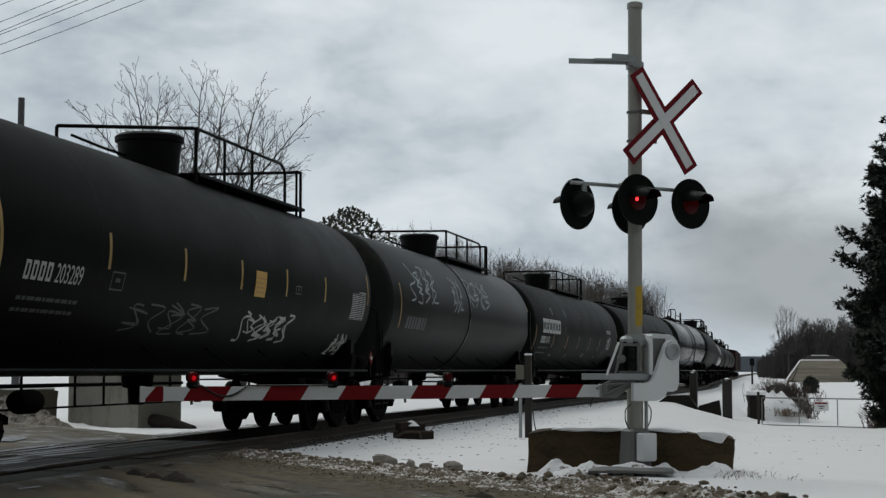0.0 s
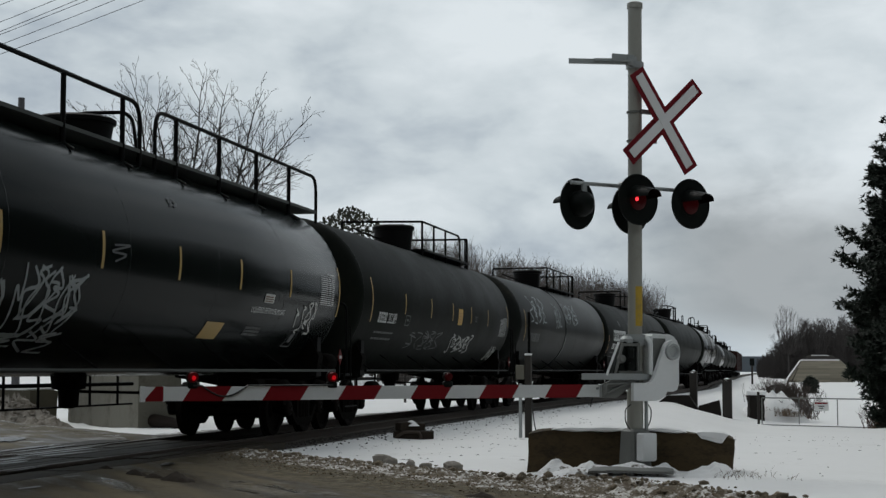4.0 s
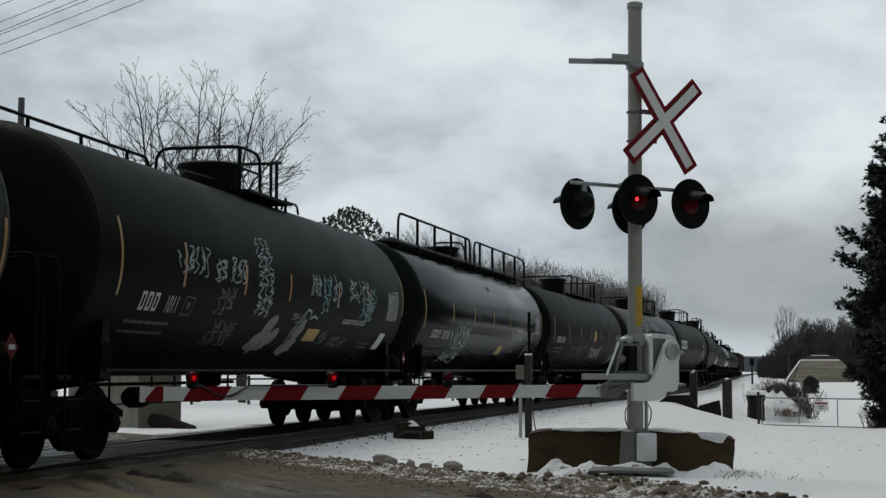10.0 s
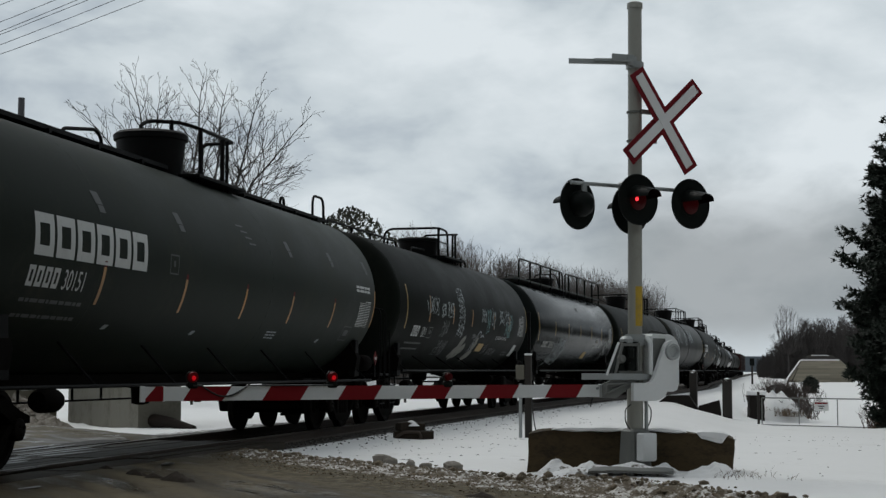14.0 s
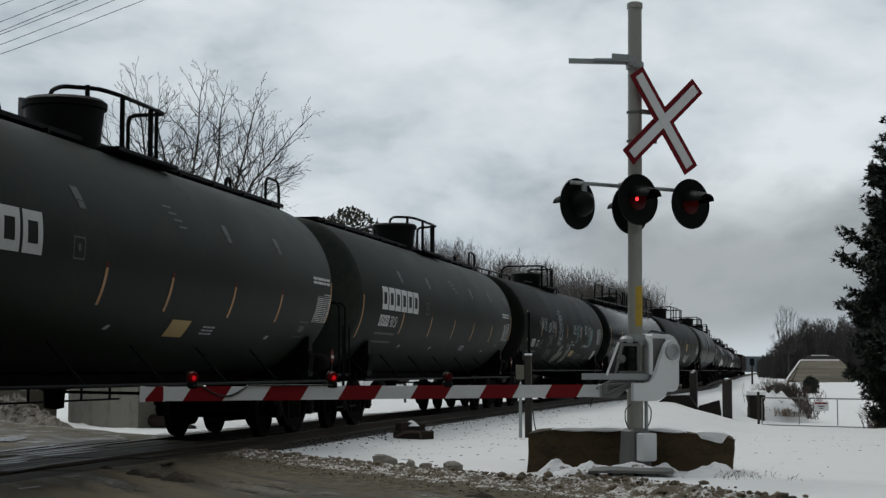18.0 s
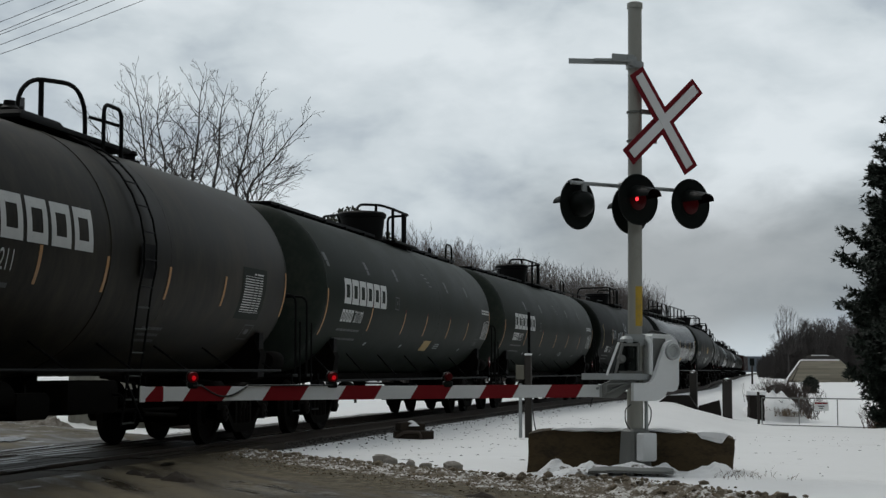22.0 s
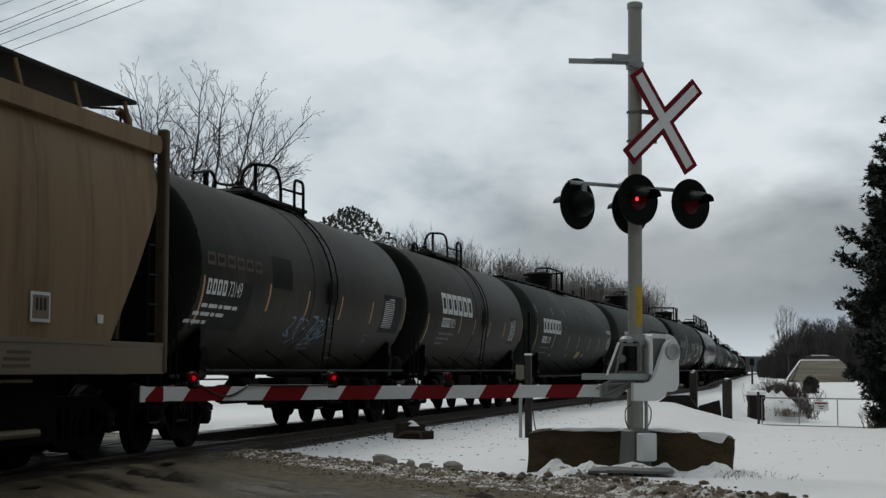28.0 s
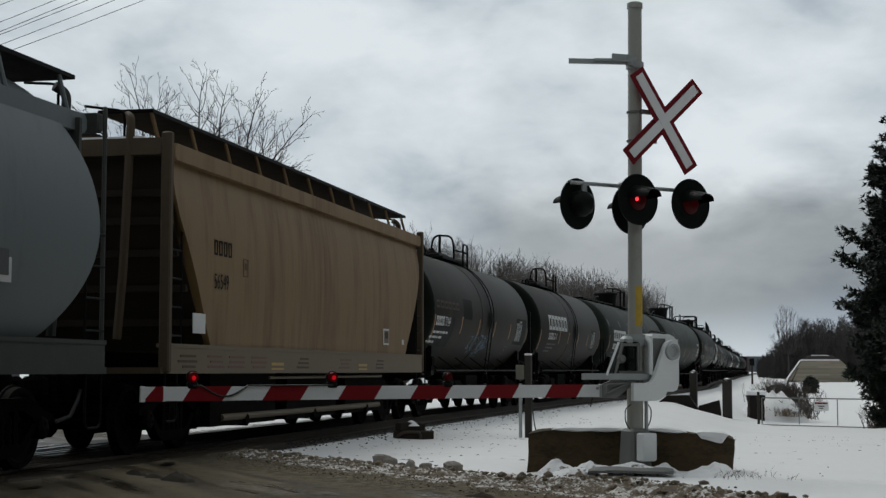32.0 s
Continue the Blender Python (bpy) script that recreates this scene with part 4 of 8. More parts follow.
def tank_car(name_label, f, r, kind, gear_at, paint, near=True, marks=None, group="tank cars of the train"):
    """A tank car whose shell runs from r to f along the track at the start."""
    half, mid = (f - r) / 2, (f + r) / 2
    car = thing("tank_car", name_label, "tank car", group=group)
    tc = half - 0.6
    CARS.append((car, mid, tc))
    part("tank", tank_geo(half, 96 if near else 40), MAT[paint], car)
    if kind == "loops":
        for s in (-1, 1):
            part("tank_head", head_geo(half, s), MAT["tank_matte"], car, "black tank end")
    if near:
        for k in (range(1, 5) if paint == "tank_gloss" else (1, 3)):
            part("weld_seam", seam_ring(-half + 2 * half * k / 5), MAT[paint], car)
        for s in (-1, 1):
            part("weld_seam", seam_ring(s * half), MAT[paint], car)
    for s in (-1, 1):
        y = s * tc + (0.6 if kind == "runner" and s < 0 else 0.0)
        truck(car, y, near)
        g = Geo().box((0, s * (half + 0.05), 0.86), (0.62, 2.7, 0.34), chamfer=0.03)
        g.prism([(-1.3, 0.98), (-1.36, 1.35), (-1.1, 1.9), (1.1, 1.9), (1.36, 1.35), (1.3, 0.98), (0.5, 0.84), (-0.5, 0.84)], "y", y - 0.14, y + 0.14)
        part("stub_sill", g, MAT["grime"], car)
        part("coupler", coupler_geo(s * (half + 1.2), s * (half + 1.16)), MAT["grime"], car)
        part("brake_hose", hose_geo(s * (half + 0.7), s), MAT["rubber"], car)
        if near:
            if s > 0 and kind != "loops":
                pl = part("hazard_diamond", Geo().prism([(half + 0.22, 1.20), (half + 0.36, 1.34), (half + 0.22, 1.48), (half + 0.08, 1.34)], "x", 1.47, 1.48), MAT["red_mark"], car, "red diamond hazard placard")
                part("number_bar", Geo().box((1.484, half + 0.22, 1.34), (0.004, 0.13, 0.05)), MAT["white_mark"], pl)
                part("placard_stem", Geo().box((1.46, half + 0.22, 1.12), (0.02, 0.05, 0.30)), MAT["black_iron"], car)
            part("air_reservoir", Geo().lathe([(-0.32, 0.03), (-0.28, 0.13), (-0.2, 0.16), (0.2, 0.16), (0.28, 0.13), (0.32, 0.03)], "y", (1.15, s * (half + 0.42), 1.25), 16), MAT["grime"], car) if s > 0 else None
        part("end_platform", Geo().box((0, s * (half + 0.75), 1.02), (2.9, 0.36, 0.05), chamfer=0.01), MAT["black_iron"], car)
        if near:
            # end handrail across the head, ladder and step irons
            pipe("end_rail", [(1.42, s * (half + 0.85), 1.0), (1.42, s * (half + 0.85), 2.35), (-1.42, s * (half + 0.85), 2.35), (-1.42, s * (half + 0.85), 1.0)], 0.02, car, rnd=0.15)
            for dy in (0.0, 0.42):
                pipe("step_stile", [(1.5, s * (half + 0.42 + dy), 1.9 if dy else 1.05), (1.5, s * (half + 0.42 + dy), 0.42)], 0.016, car)
            for z in (0.45, 0.78):
                pipe("step_rung", [(1.5, s * (half + 0.42), z), (1.5, s * (half + 0.84), z)], 0.014, car)
            leg = part("support_leg", Geo().prism([(-0.15, 1.0), (0.15, 1.0), (0.10, 1.68), (-0.08, 1.68)], "x", 1.20, 1.32), MAT["black_iron"], car)
            leg.matrix_basis = pose(0, y, 0)
            part("brake_cylinder", Geo().lathe([(-0.26, 0.04), (-0.24, 0.11), (-0.16, 0.135), (0.16, 0.135), (0.24, 0.11), (0.26, 0.04)], "y", (1.12, y - s * 1.42, 0.76), 18), MAT["grime"], car)
            part("brake_gear", Geo().box((1.1, y - s * 1.7, 0.80), (0.35, 0.5, 0.30), chamfer=0.05).tube([(0.9, y - s * 1.2, 0.86), (0.9, y - s * 2.3, 0.86)], 0.11, 12), MAT["grime"], car) if s > 0 else None
    rail_z = 0.92 if kind == "runner" else 1.10
    if kind == "runner":
        part("centre_sill", Geo().box((0, 0, 0.97), (0.9, 2 * tc - 1.6, 0.16), chamfer=0.02), MAT["grime"], car)
    for sx in (-1, 1):
        pipe("side_rail", [(sx * 1.5, -half + 0.2, rail_z), (sx * 1.5, half - 0.2, rail_z)], 0.022, car, "grey_sill" if paint == "tank_gloss" else "black_iron")
    for k in range(7):
        y = -half + 0.6 + (2 * half - 1.2) * k / 6
        part("rail_bracket", Geo().tube([on_tank(y, -1.25, 0.0), (1.5, y + 0.05, rail_z)], 0.014, 6), MAT["black_iron"], car)
    if near:
        for z, rr in ((0.88, 0.045 if kind == "runner" else 0.030), (0.64 if kind == "runner" else 0.55, 0.016)):
            if kind != "loops" or z < 0.6:
                pipe("guard_rail", [(-1.35, -tc + 1.9, z), (-1.35, tc - 1.9, z)], rr, car)
        y, k = -tc + 2.3, 0
        while y < tc - 2.0 and kind != "loops":
            pipe("guard_post", [(-1.35, y, 0.64 if kind == "runner" else 0.55), (-1.35, y, 1.25)], 0.022, car)
            y += (1.05, 1.75)[k % 2]
            k += 1
        part("outlet_valve", Geo().lathe([(1.04, 0.24), (0.86, 0.22), (0.84, 0.14), (0.62, 0.13), (0.60, 0.05)], "z", (0, 0, 0), 16), MAT["grime"], car)
        pipe("outlet_handle", [(0.0, 0.3, 0.82), (1.25, 0.3, 0.80), (1.25, 0.3, 0.70)], 0.02, car)
    gear_platform(car, kind, gear_at - mid)
    if marks:
        marks(car, half, lambda s: s - mid)
    return car


def tags(car, geos, mat, label=""):
    for g in geos:
        part("graffiti", g, mat, car, label)


def vstripes(car, us, v0, v1, mat, lean=0.0, w=0.072):
    for u in us:
        part("reflective_strip", patch(u - w / 2, u + w / 2, v0, v1, lean), MAT[mat], car)


def end_stripes(car, half, mat, rear=(0.62, -0.55, 0.40), front=(-0.05, -0.3, 0.5)):
    part("reflective_strip", patch(-half + rear[0], -half + rear[0] + 0.065, rear[1], rear[2], -0.10), MAT[mat], car)
    part("reflective_strip", patch(half + front[0], half + front[0] + 0.06, front[1], front[2], 0), MAT[mat], car)


def data_panel(car, u, v, w, h, rows, mat="white_mark"):
    """Ruled table of tiny lettering, too small to read."""
    gs, n = [], rows + 5
    for k in range(n):
        y = v + h * k / n
        gs.append(bars_on_tank(u, y, [w * 0.52, w * 0.2, w * 0.2], h / n * 0.40, w * 0.04))
    gs.append(bars_on_tank(u, v - h / n * 0.8, [w], h / n * 0.22, 0))
    gs.append(bars_on_tank(u, v + h * 1.01, [w], h / n * 0.22, 0))
    gs.append(bars_on_tank(u + w * 0.5, v + h * 1.08, [w * 0.12, w * 0.34], h / n * 0.6, w * 0.04))
    part("data_panel", merge(*gs), MAT[mat], car, "panel of tiny pale data lettering")


def small_print(car, u, v, w, rows=2, dh=0.17, mat="faint_mark"):
    rows = [bars_on_tank(u, v - k * dh, [w * q for q in (0.07, 0.05, 0.11, 0.09, 0.04, 0.12, 0.08, 0.10, 0.05, 0.07)], 0.045, w * 0.018) for k in range(rows)]
    for g in rows:
        part("small_print", g, MAT[mat], car)


def hazard_plate(car, u, v, s, mat, tall=0.6):
    part("placard", patch(u, u + s, v, v + s * tall, 0.03, 0.008), MAT[mat], car, "small square placard")


def marks_cage(car, half, rel):
    rnd = random.Random(4)
    part("company_mark", ring_blocks(rel(14.90), -0.49, 4, 0.125, 0.21, 0.04, 0.045), MAT["white_mark"], car)
    part("car_number", text_on_tank("203289", 0.31, rel(15.62), -0.49, 0.74), MAT["white_mark"], car)
    small_print(car, rel(14.92), -0.72, 1.55, 2, 0.14)
    vstripes(car, [rel(q) for q in (16.95, 19.35, 21.6, 23.77, 25.97)], -0.26, 0.17, "yellow_mark")
    end_stripes(car, half, "yellow_mark", (0.66, -0.5, 0.37), (-0.24, -0.19, 0.39))
    outline_box(car, rel(17.08), rel(17.45), -0.50, -0.27)
    hazard_plate(car, rel(22.2), -0.33, 0.50, "placard", 0.78)
    part("placard_rule", merge(*[patch(rel(22.26), rel(22.66), -0.27 + 0.07 * k, -0.245 + 0.07 * k, 0, 0.011) for k in range(4)]), MAT["orange_mark"], car)
    outline_box(car, rel(24.25), rel(24.55), -0.20, -0.06)
    tags(car, [scrawl(rel(22.0), -1.04, 2.5, 0.46, 6, rnd, 0.045), scrawl(rel(22.2), -0.98, 1.9, 0.36, 4, rnd, 0.03)], MAT["tag_white"], "pale sprayed scrawl")
    tags(car, [scrawl(rel(17.8), -1.0, 3.1, 0.42, 5, rnd, 0.03)], MAT["faint_mark"], "faint sprayed scrawl")
    data_panel(car, rel(27.75), -0.47, 0.95, 0.44, 8)
    tags(car, [scrawl(rel(27.4), -1.25, 0.8, 0.42, 3, rnd, 0.05)], MAT["tag_white"])


def marks_gloss(car, half, rel):
    rnd = random.Random(8)
    part("company_mark", ring_blocks(rel(-2.46), -0.70, 4, 0.16, 0.20, 0.045, 0.06), MAT["tag_white"], car)
    part("car_number", text_on_tank("780000", 0.30, rel(-1.50), -0.70, 0.92, 0.012), MAT["tag_white"], car)
    small_print(car, rel(-2.35), -0.93, 1.5, 2, 0.17)
    vstripes(car, [rel(q) for q in (-0.67, 1.8, 4.2, 6.6, 9.0)], -0.26, 0.18, "yellow_mark")
    end_stripes(car, half, "yellow_mark", (0.16, -0.49, 0.39), (-0.02, -0.49, 0.4))
    tags(car, [scrawl(rel(-0.6), -1.15, 2.1, 0.80, 6, rnd, 0.045), scrawl(rel(0.0), -0.9, 1.3, 0.58, 4, rnd, 0.05), scrawl(rel(-0.4), -1.42, 1.9, 0.3, 4, rnd, 0.04)], MAT["tag_grey"], "grey sprayed scrawl")
    tags(car, [scrawl(rel(9.45), -0.84, 1.15, 0.52, 4, rnd, 0.035)], MAT["tag_white"])
    tags(car, [scrawl(rel(2.0), -0.14, 0.5, 0.24, 1, rnd, 0.03), scrawl(rel(4.2), 0.76, 0.32, 0.12, 2, rnd, 0.03)], MAT["faint_mark"])
    hazard_plate(car, rel(5.68), -1.07, 0.72, "yellow_mark", 0.40)
    hazard_plate(car, rel(7.76), -0.40, 0.46, "tag_white", 0.30)
    part("placard_rule", merge(*[patch(rel(7.80), rel(8.18), -0.385 + 0.035 * k, -0.368 + 0.035 * k, 0, 0.011) for k in range(3)]), MAT["faint_red"], car)
    part("contents_lettering", text_on_tank("LIQUEFIED PETROLEUM GAS", 0.13, rel(7.30), -0.57, 0.98), MAT["white_mark"], car, "white contents lettering")
    small_print(car, rel(7.4), -0.85, 0.75, 3, 0.06)
    outline_box(car, rel(9.68), rel(10.1), -1.15, -0.80)
    data_panel(car, rel(10.70), -0.28, 0.82, 0.46, 8)


def outline_box(car, u0, u1, v0, v1):
    part("qualification_box", merge(patch(u0, u1, v0, v0 + 0.02), patch(u0, u1, v1 - 0.02, v1), patch(u0, u0 + 0.02, v0 + 0.02, v1 - 0.02), patch(u1 - 0.02, u1, v0 + 0.02, v1 - 0.02), patch(u0 + 0.12, u1 - 0.12, v0 + 0.10, v1 - 0.08)), MAT["faint_mark"], car, "small outlined stencil box")


def marks_round(car, half, rel):
    rnd = random.Random(15)
    part("company_mark", ring_blocks(rel(-19.40), -0.71, 3, 0.15, 0.25, 0.045, 0.06), MAT["white_mark"], car)
    part("car_number", text_on_tank("1011", 0.34, rel(-18.58), -0.71, 0.66), MAT["white_mark"], car)
    outline_box(car, rel(-17.95), rel(-17.6), -0.73, -0.46)
    small_print(car, rel(-19.6), -0.90, 1.5, 2, 0.15)
    vstripes(car, [rel(-18.14)], -0.34, 0.25, "orange_mark")
    vstripes(car, [rel(q) for q in (-15.7, -13.52, -10.65, -8.42)], -0.33, 0.11, "orange_mark")
    end_stripes(car, half, "yellow_mark")
    rows = [(-18.5, -0.14, 1.25, 0.36, 6), (-17.05, -0.20, 0.5, 0.30, 2), (-16.4, -0.16, 0.7, 0.32, 3), (-12.4, -0.16, 0.6, 0.32, 3), (-11.06, -0.30, 0.55, 0.52, 2), (-10.0, -0.16, 1.5, 0.38, 5)]
    tags(car, [scrawl(rel(a), b, w, h, n, rnd, 0.032) for a, b, w, h, n in rows], MAT["tag_grey"], "grey sprayed letters full of loops")
    tags(car, [scrawl(rel(-15.22 + 0.03 * k), 0.32 - 0.23 * k, 0.72, 0.25, 3, rnd, 0.022) for k in range(5)], MAT["tag_grey"], "grey sprayed column of loops")
    tags(car, [scrawl(rel(-11.7), -0.14, 0.55, 0.32, 3, rnd, 0.035), scrawl(rel(-11.62), -0.48, 0.42, 0.28, 2, rnd, 0.035), scrawl(rel(-9.05), -0.48, 0.9, 0.34, 3, rnd, 0.032), scrawl(rel(-8.5), -0.30, 0.5, 0.42, 1, rnd, 0.035)], MAT["tag_teal"], "teal sprayed scrawl")
    tags(car, [scrawl(rel(-16.8), -0.64, 0.7, 0.36, 3, rnd, 0.035), scrawl(rel(-16.6), -1.15, 1.0, 0.38, 5, rnd, 0.035), scrawl(rel(-13.2), -0.62, 0.9, 0.10, 2, rnd, 0.03), scrawl(rel(-11.1), -1.05, 0.4, 0.28, 2, rnd, 0.04), scrawl(rel(-10.4), -1.08, 1.1, 0.22, 6, rnd, 0.03), scrawl(rel(-12.95), -1.0, 0.5, 0.32, 2, rnd, 0.04)], MAT["faint_mark"], "faint sprayed scrawl")
    tags(car, [blob(rel(-14.1), -1.08, 0.95, 0.50, rnd), blob(rel(-14.05), -0.80, 0.50, 0.42, rnd, 0.008), blob(rel(-13.65), -0.96, 0.5, 0.34, rnd, 0.0095), blob(rel(-12.55), -1.14, 0.75, 0.44, rnd), blob(rel(-12.45), -0.82, 0.42, 0.46, rnd, 0.008)], MAT["tag_cloud"], "faded whitish sprayed cloud patches")
    part("graffiti", ribbon([(rel(a), b) for a, b in ((-12.85, -1.02), (-12.72, -0.80), (-12.52, -0.55), (-12.35, -0.42), (-12.14, -0.46), (-12.10, -0.58), (-11.9, -0.52), (-11.7, -0.57))], 0.05), MAT["tag_grey"], car)
    hazard_plate(car, rel(-12.0), -1.0, 0.72, "yellow_mark", 0.34)
    part("contents_lettering", text_on_tank("LIQUEFIED PETROLEUM GAS", 0.13, rel(-10.08), -0.60, 0.96), MAT["white_mark"], car, "white contents lettering")
    hazard_plate(car, rel(-7.05), -1.1, 0.45, "white_mark", 0.85)
    small_print(car, rel(-8.2), -1.0, 0.8, 2, 0.09)
    data_panel(car, rel(-6.98), -0.40, 0.85, 0.50, 8)


def marks_block(number, u_logo, u_num, strips, faded, placard=0.0):
    """A block-logo car: reflective strips and faded diamonds at their distances from the logo."""
    def put(car, half, rel):
        at = lambda d: rel(u_logo + d)
        part("logo", ring_blocks(at(0), -0.22, 6, 0.45, 0.46, 0.11, 0.065), MAT["white_mark"], car, "row of white block shapes")
        part("company_mark", ring_blocks(rel(u_num), -0.56, 4, 0.15, 0.23, 0.05, 0.045), MAT["white_mark"], car)
        part("car_number", text_on_tank(number, 0.33, rel(u_num + 0.83), -0.56, 0.72), MAT["white_mark"], car)
        small_print(car, rel(u_num), -0.74, 1.6, 2, 0.19)
        vstripes(car, [at(d) for d in strips], -0.70, -0.24, "orange_mark", 0.0)
        vstripes(car, [at(d) for d in strips], -0.235, -0.17, "red_mark", 0.0)
        end_stripes(car, half, "orange_mark", (0.14, -0.85, 0.0), (-0.05, -0.62, 0.1))
        outline_box(car, at(3.78), at(4.08), -0.20, 0.06)
        for d in faded:
            lo = at(d)
            part("faded_diamond", merge(patch(lo - 0.10, lo + 0.09, 0.50, 0.66, -0.06), patch(lo - 0.04, lo + 0.12, 0.40, 0.49, -0.03)), MAT["faint_mark"], car)
        part("scuff_mark", merge(*[patch(at(6.72 + 0.12 * k), at(7.0 + 0.12 * k), 0.72 - 0.09 * k, 0.745 - 0.09 * k) for k in range(4)]), MAT["faint_mark"], car)
        for d in (2.35, 5.25, 11.3):
            part("tick_mark", patch(at(d), at(d + 0.13), -1.02, -0.95, 0.06), MAT["tag_grey"], car)
        if placard:
            hazard_plate(car, at(placard), -1.07, 0.68, "yellow_mark", 0.40)
        gs = [bars_on_tank(at(8.45), -1.00 + 0.055 * k, [0.16, 0.1, 0.14], 0.028, 0.03) for k in range(3)]
        part("small_print", merge(*gs), MAT["tag_grey"], car)
        data_panel(car, at(13.28), -0.60, 0.80, 0.42, 8)
        part("small_print", merge(*[bars_on_tank(at(13.0), 0.03 + 0.07 * k, [0.22, 0.3, 0.16, 0.2], 0.045, 0.03) for k in range(2)]), MAT["white_mark"], car)
        outline_box(car, at(12.65), at(13.15), -0.94, -0.64)
    return put


def marks_short(number, u_logo, faded):
    def put(car, half, rel):
        part("logo", ring_blocks(rel(u_logo), -0.10 if not faded else 0.02, 6, 0.48 if not faded else 0.32, 0.49 if not faded else 0.18, 0.115 if not faded else 0.05, 0.085), MAT["white_mark" if not faded else "faded_logo"], car, "row of block shapes" if not faded else "row of faded orange block shapes")
        v = -0.42 if not faded else -0.39
        if faded:
            part("lettering_panel", patch(rel(u_logo - 0.1), rel(u_logo + 1.95), -0.92, -0.16, 0, 0.004), MAT["black_iron"], car, "fresh black paint panel")
        part("company_mark", ring_blocks(rel(u_logo + 0.05), v, 4, 0.16, 0.22, 0.05, 0.05, 0.009), MAT["white_mark"], car)
        part("car_number", text_on_tank(number, 0.32, rel(u_logo + 0.92), v, 0.72, 0.009), MAT["white_mark"], car)
        gs = [bars_on_tank(rel(u_logo + 0.02 - 0.2 * k * faded), v - 0.19 - k * 0.125, [0.22, 0.34, 0.15, 0.3, 0.2][:5 - k], 0.055, 0.06, 0.009) for k in range(3)]
        for g in gs:
            part("small_print", g, MAT["white_mark" if faded else "faint_mark"], car)
        vstripes(car, [rel(u_logo + q) for q in ((2.78, 4.85, 6.93, 9.15) if faded else (2.02, 3.72, 5.64, 7.72))], -0.54, -0.11, "orange_mark", 0.02)
        end_stripes(car, half, "orange_mark", (0.20, -0.86, -0.14), (-0.04, -0.6, 0.1))
        du = 10.12 if faded else 8.55
        part("lettering_panel", patch(rel(u_logo + du - 0.12), rel(u_logo + du + (1.48 if faded else 0.95)), -0.70, 0.08, 0.02, 0.003), MAT["black_iron" if faded else "tank_worn"], car, "darker repainted panel")
        data_panel(car, rel(u_logo + du), -0.56, 0.80, 0.50, 8)
        outline_box(car, rel(u_logo + 9.1), rel(u_logo + 9.5), -1.05, -0.78)
        small_print(car, rel(u_logo + 5.4), -0.98, 0.7, 3, 0.10)
        if faded:
            part("repaint_patch", patch(rel(u_logo + 2.86), rel(u_logo + 3.9), -0.16, 0.34, 0, 0.003), MAT["tank_matte"], car, "darker repainted square")
            tags(car, [scrawl(rel(u_logo + 4.15), -1.05, 2.3, 0.5, 6, random.Random(3), 0.035)], MAT["tag_blue"], "bluish sprayed scrawl")
    return put


CAR_SPECS = [
    ("cage", 29.08, 13.66, 21.8, "tank_matte", marks_cage, "matte black tank car with a square top railing and white lettering"),
    ("long", 11.85, -3.59, 4.2, "tank_gloss", marks_gloss, "glossy black tank car with a long top railing and grey graffiti"),
    ("round", -5.68, -20.82, -13.1, "tank_matte", marks_round, "matte black tank car covered in pale looping graffiti"),
    ("runner", -23.04, -38.89, -31.2, "tank_worn", marks_block("30151", -37.42, -37.45, (1.82, 4.42, 6.86, 9.16, 11.6), (1.76, 4.3, 9.06, 11.53, 13.9)), "black tank car with a white block logo and top running board"),
    ("runner", -41.13, -56.35, -49.1, "tank_worn", marks_block("30100", -55.22, -55.22, (2.04, 4.72, 6.77, 9.18, 11.36), (-0.9, 1.8, 4.07, 8.97, 11.3), 7.2), "dark tank car with a white block logo and amber placard"),
    ("loops", -58.79, -70.71, -65.2, "tank_dusty", marks_short("70211", -69.25, False), "short weathered black tank car with side ladder and block logo"),
    ("loops", -72.90, -85.03, -79.4, "tank_dusty", marks_short("73149", -84.80, True), "short weathered tank car with faded logo on dark repaint panels"),
]
for kind, f, r, c, paint, marks, label in CAR_SPECS:
    tank_car(label, f, r, kind, c, paint, True, marks)
def marks_plain(car, half, rel):
    rnd = random.Random(31)
    part("company_mark", bars_on_tank(-half + 1.2, -0.55, [0.17, 0.17, 0.17, 0.17, 0.3, 0.17, 0.17], 0.27, 0.07), MAT["faint_mark"], car)
    tags(car, [scrawl(-half + 1.4, 0.1, 2.6, 0.8, 4, rnd, 0.05), scrawl(-half + 5.6, 0.0, 1.1, 0.8, 3, rnd, 0.05), scrawl(-half + 7.5, 0.2, 2.6, 0.7, 4, rnd, 0.05)], MAT["tag_grey"], "grey sprayed scrawl")
    end_stripes(car, half, "yellow_mark")
    part("tank_band", Geo().lathe([(-0.6, R_TANK + 0.002), (-0.59, R_TANK + 0.02), (-0.49, R_TANK + 0.02), (-0.48, R_TANK + 0.002)], "y", (0, 0, Z_TANK), 48), MAT["tank_gloss"], car)


tank_car("glossy black tank car with a short top railing and grey graffiti", 47.18, 31.07, "cage", 39.4, "tank_satin", True, marks_plain)
tank_car("black tank car with a white block logo", 65.40, 48.43, "cage", 56.2, "tank_matte", True, lambda car, half, rel: marks_block("30158", 49.6, 49.5, (2.0, 4.5, 6.8, 9.2, 11.5), (1.8, 4.2))(car, half, rel))
far_front = 83.6
for k, kind in enumerate(["runner", "loops", "cage", "runner", "cage", "loops", "cage", "runner", "cage"]):
    tank_car("distant black tank car", far_front, far_front - 15.9, kind, far_front - 8.2, "tank_gloss" if k in (1, 4) else "tank_matte", False, None)
    far_front += 18.1


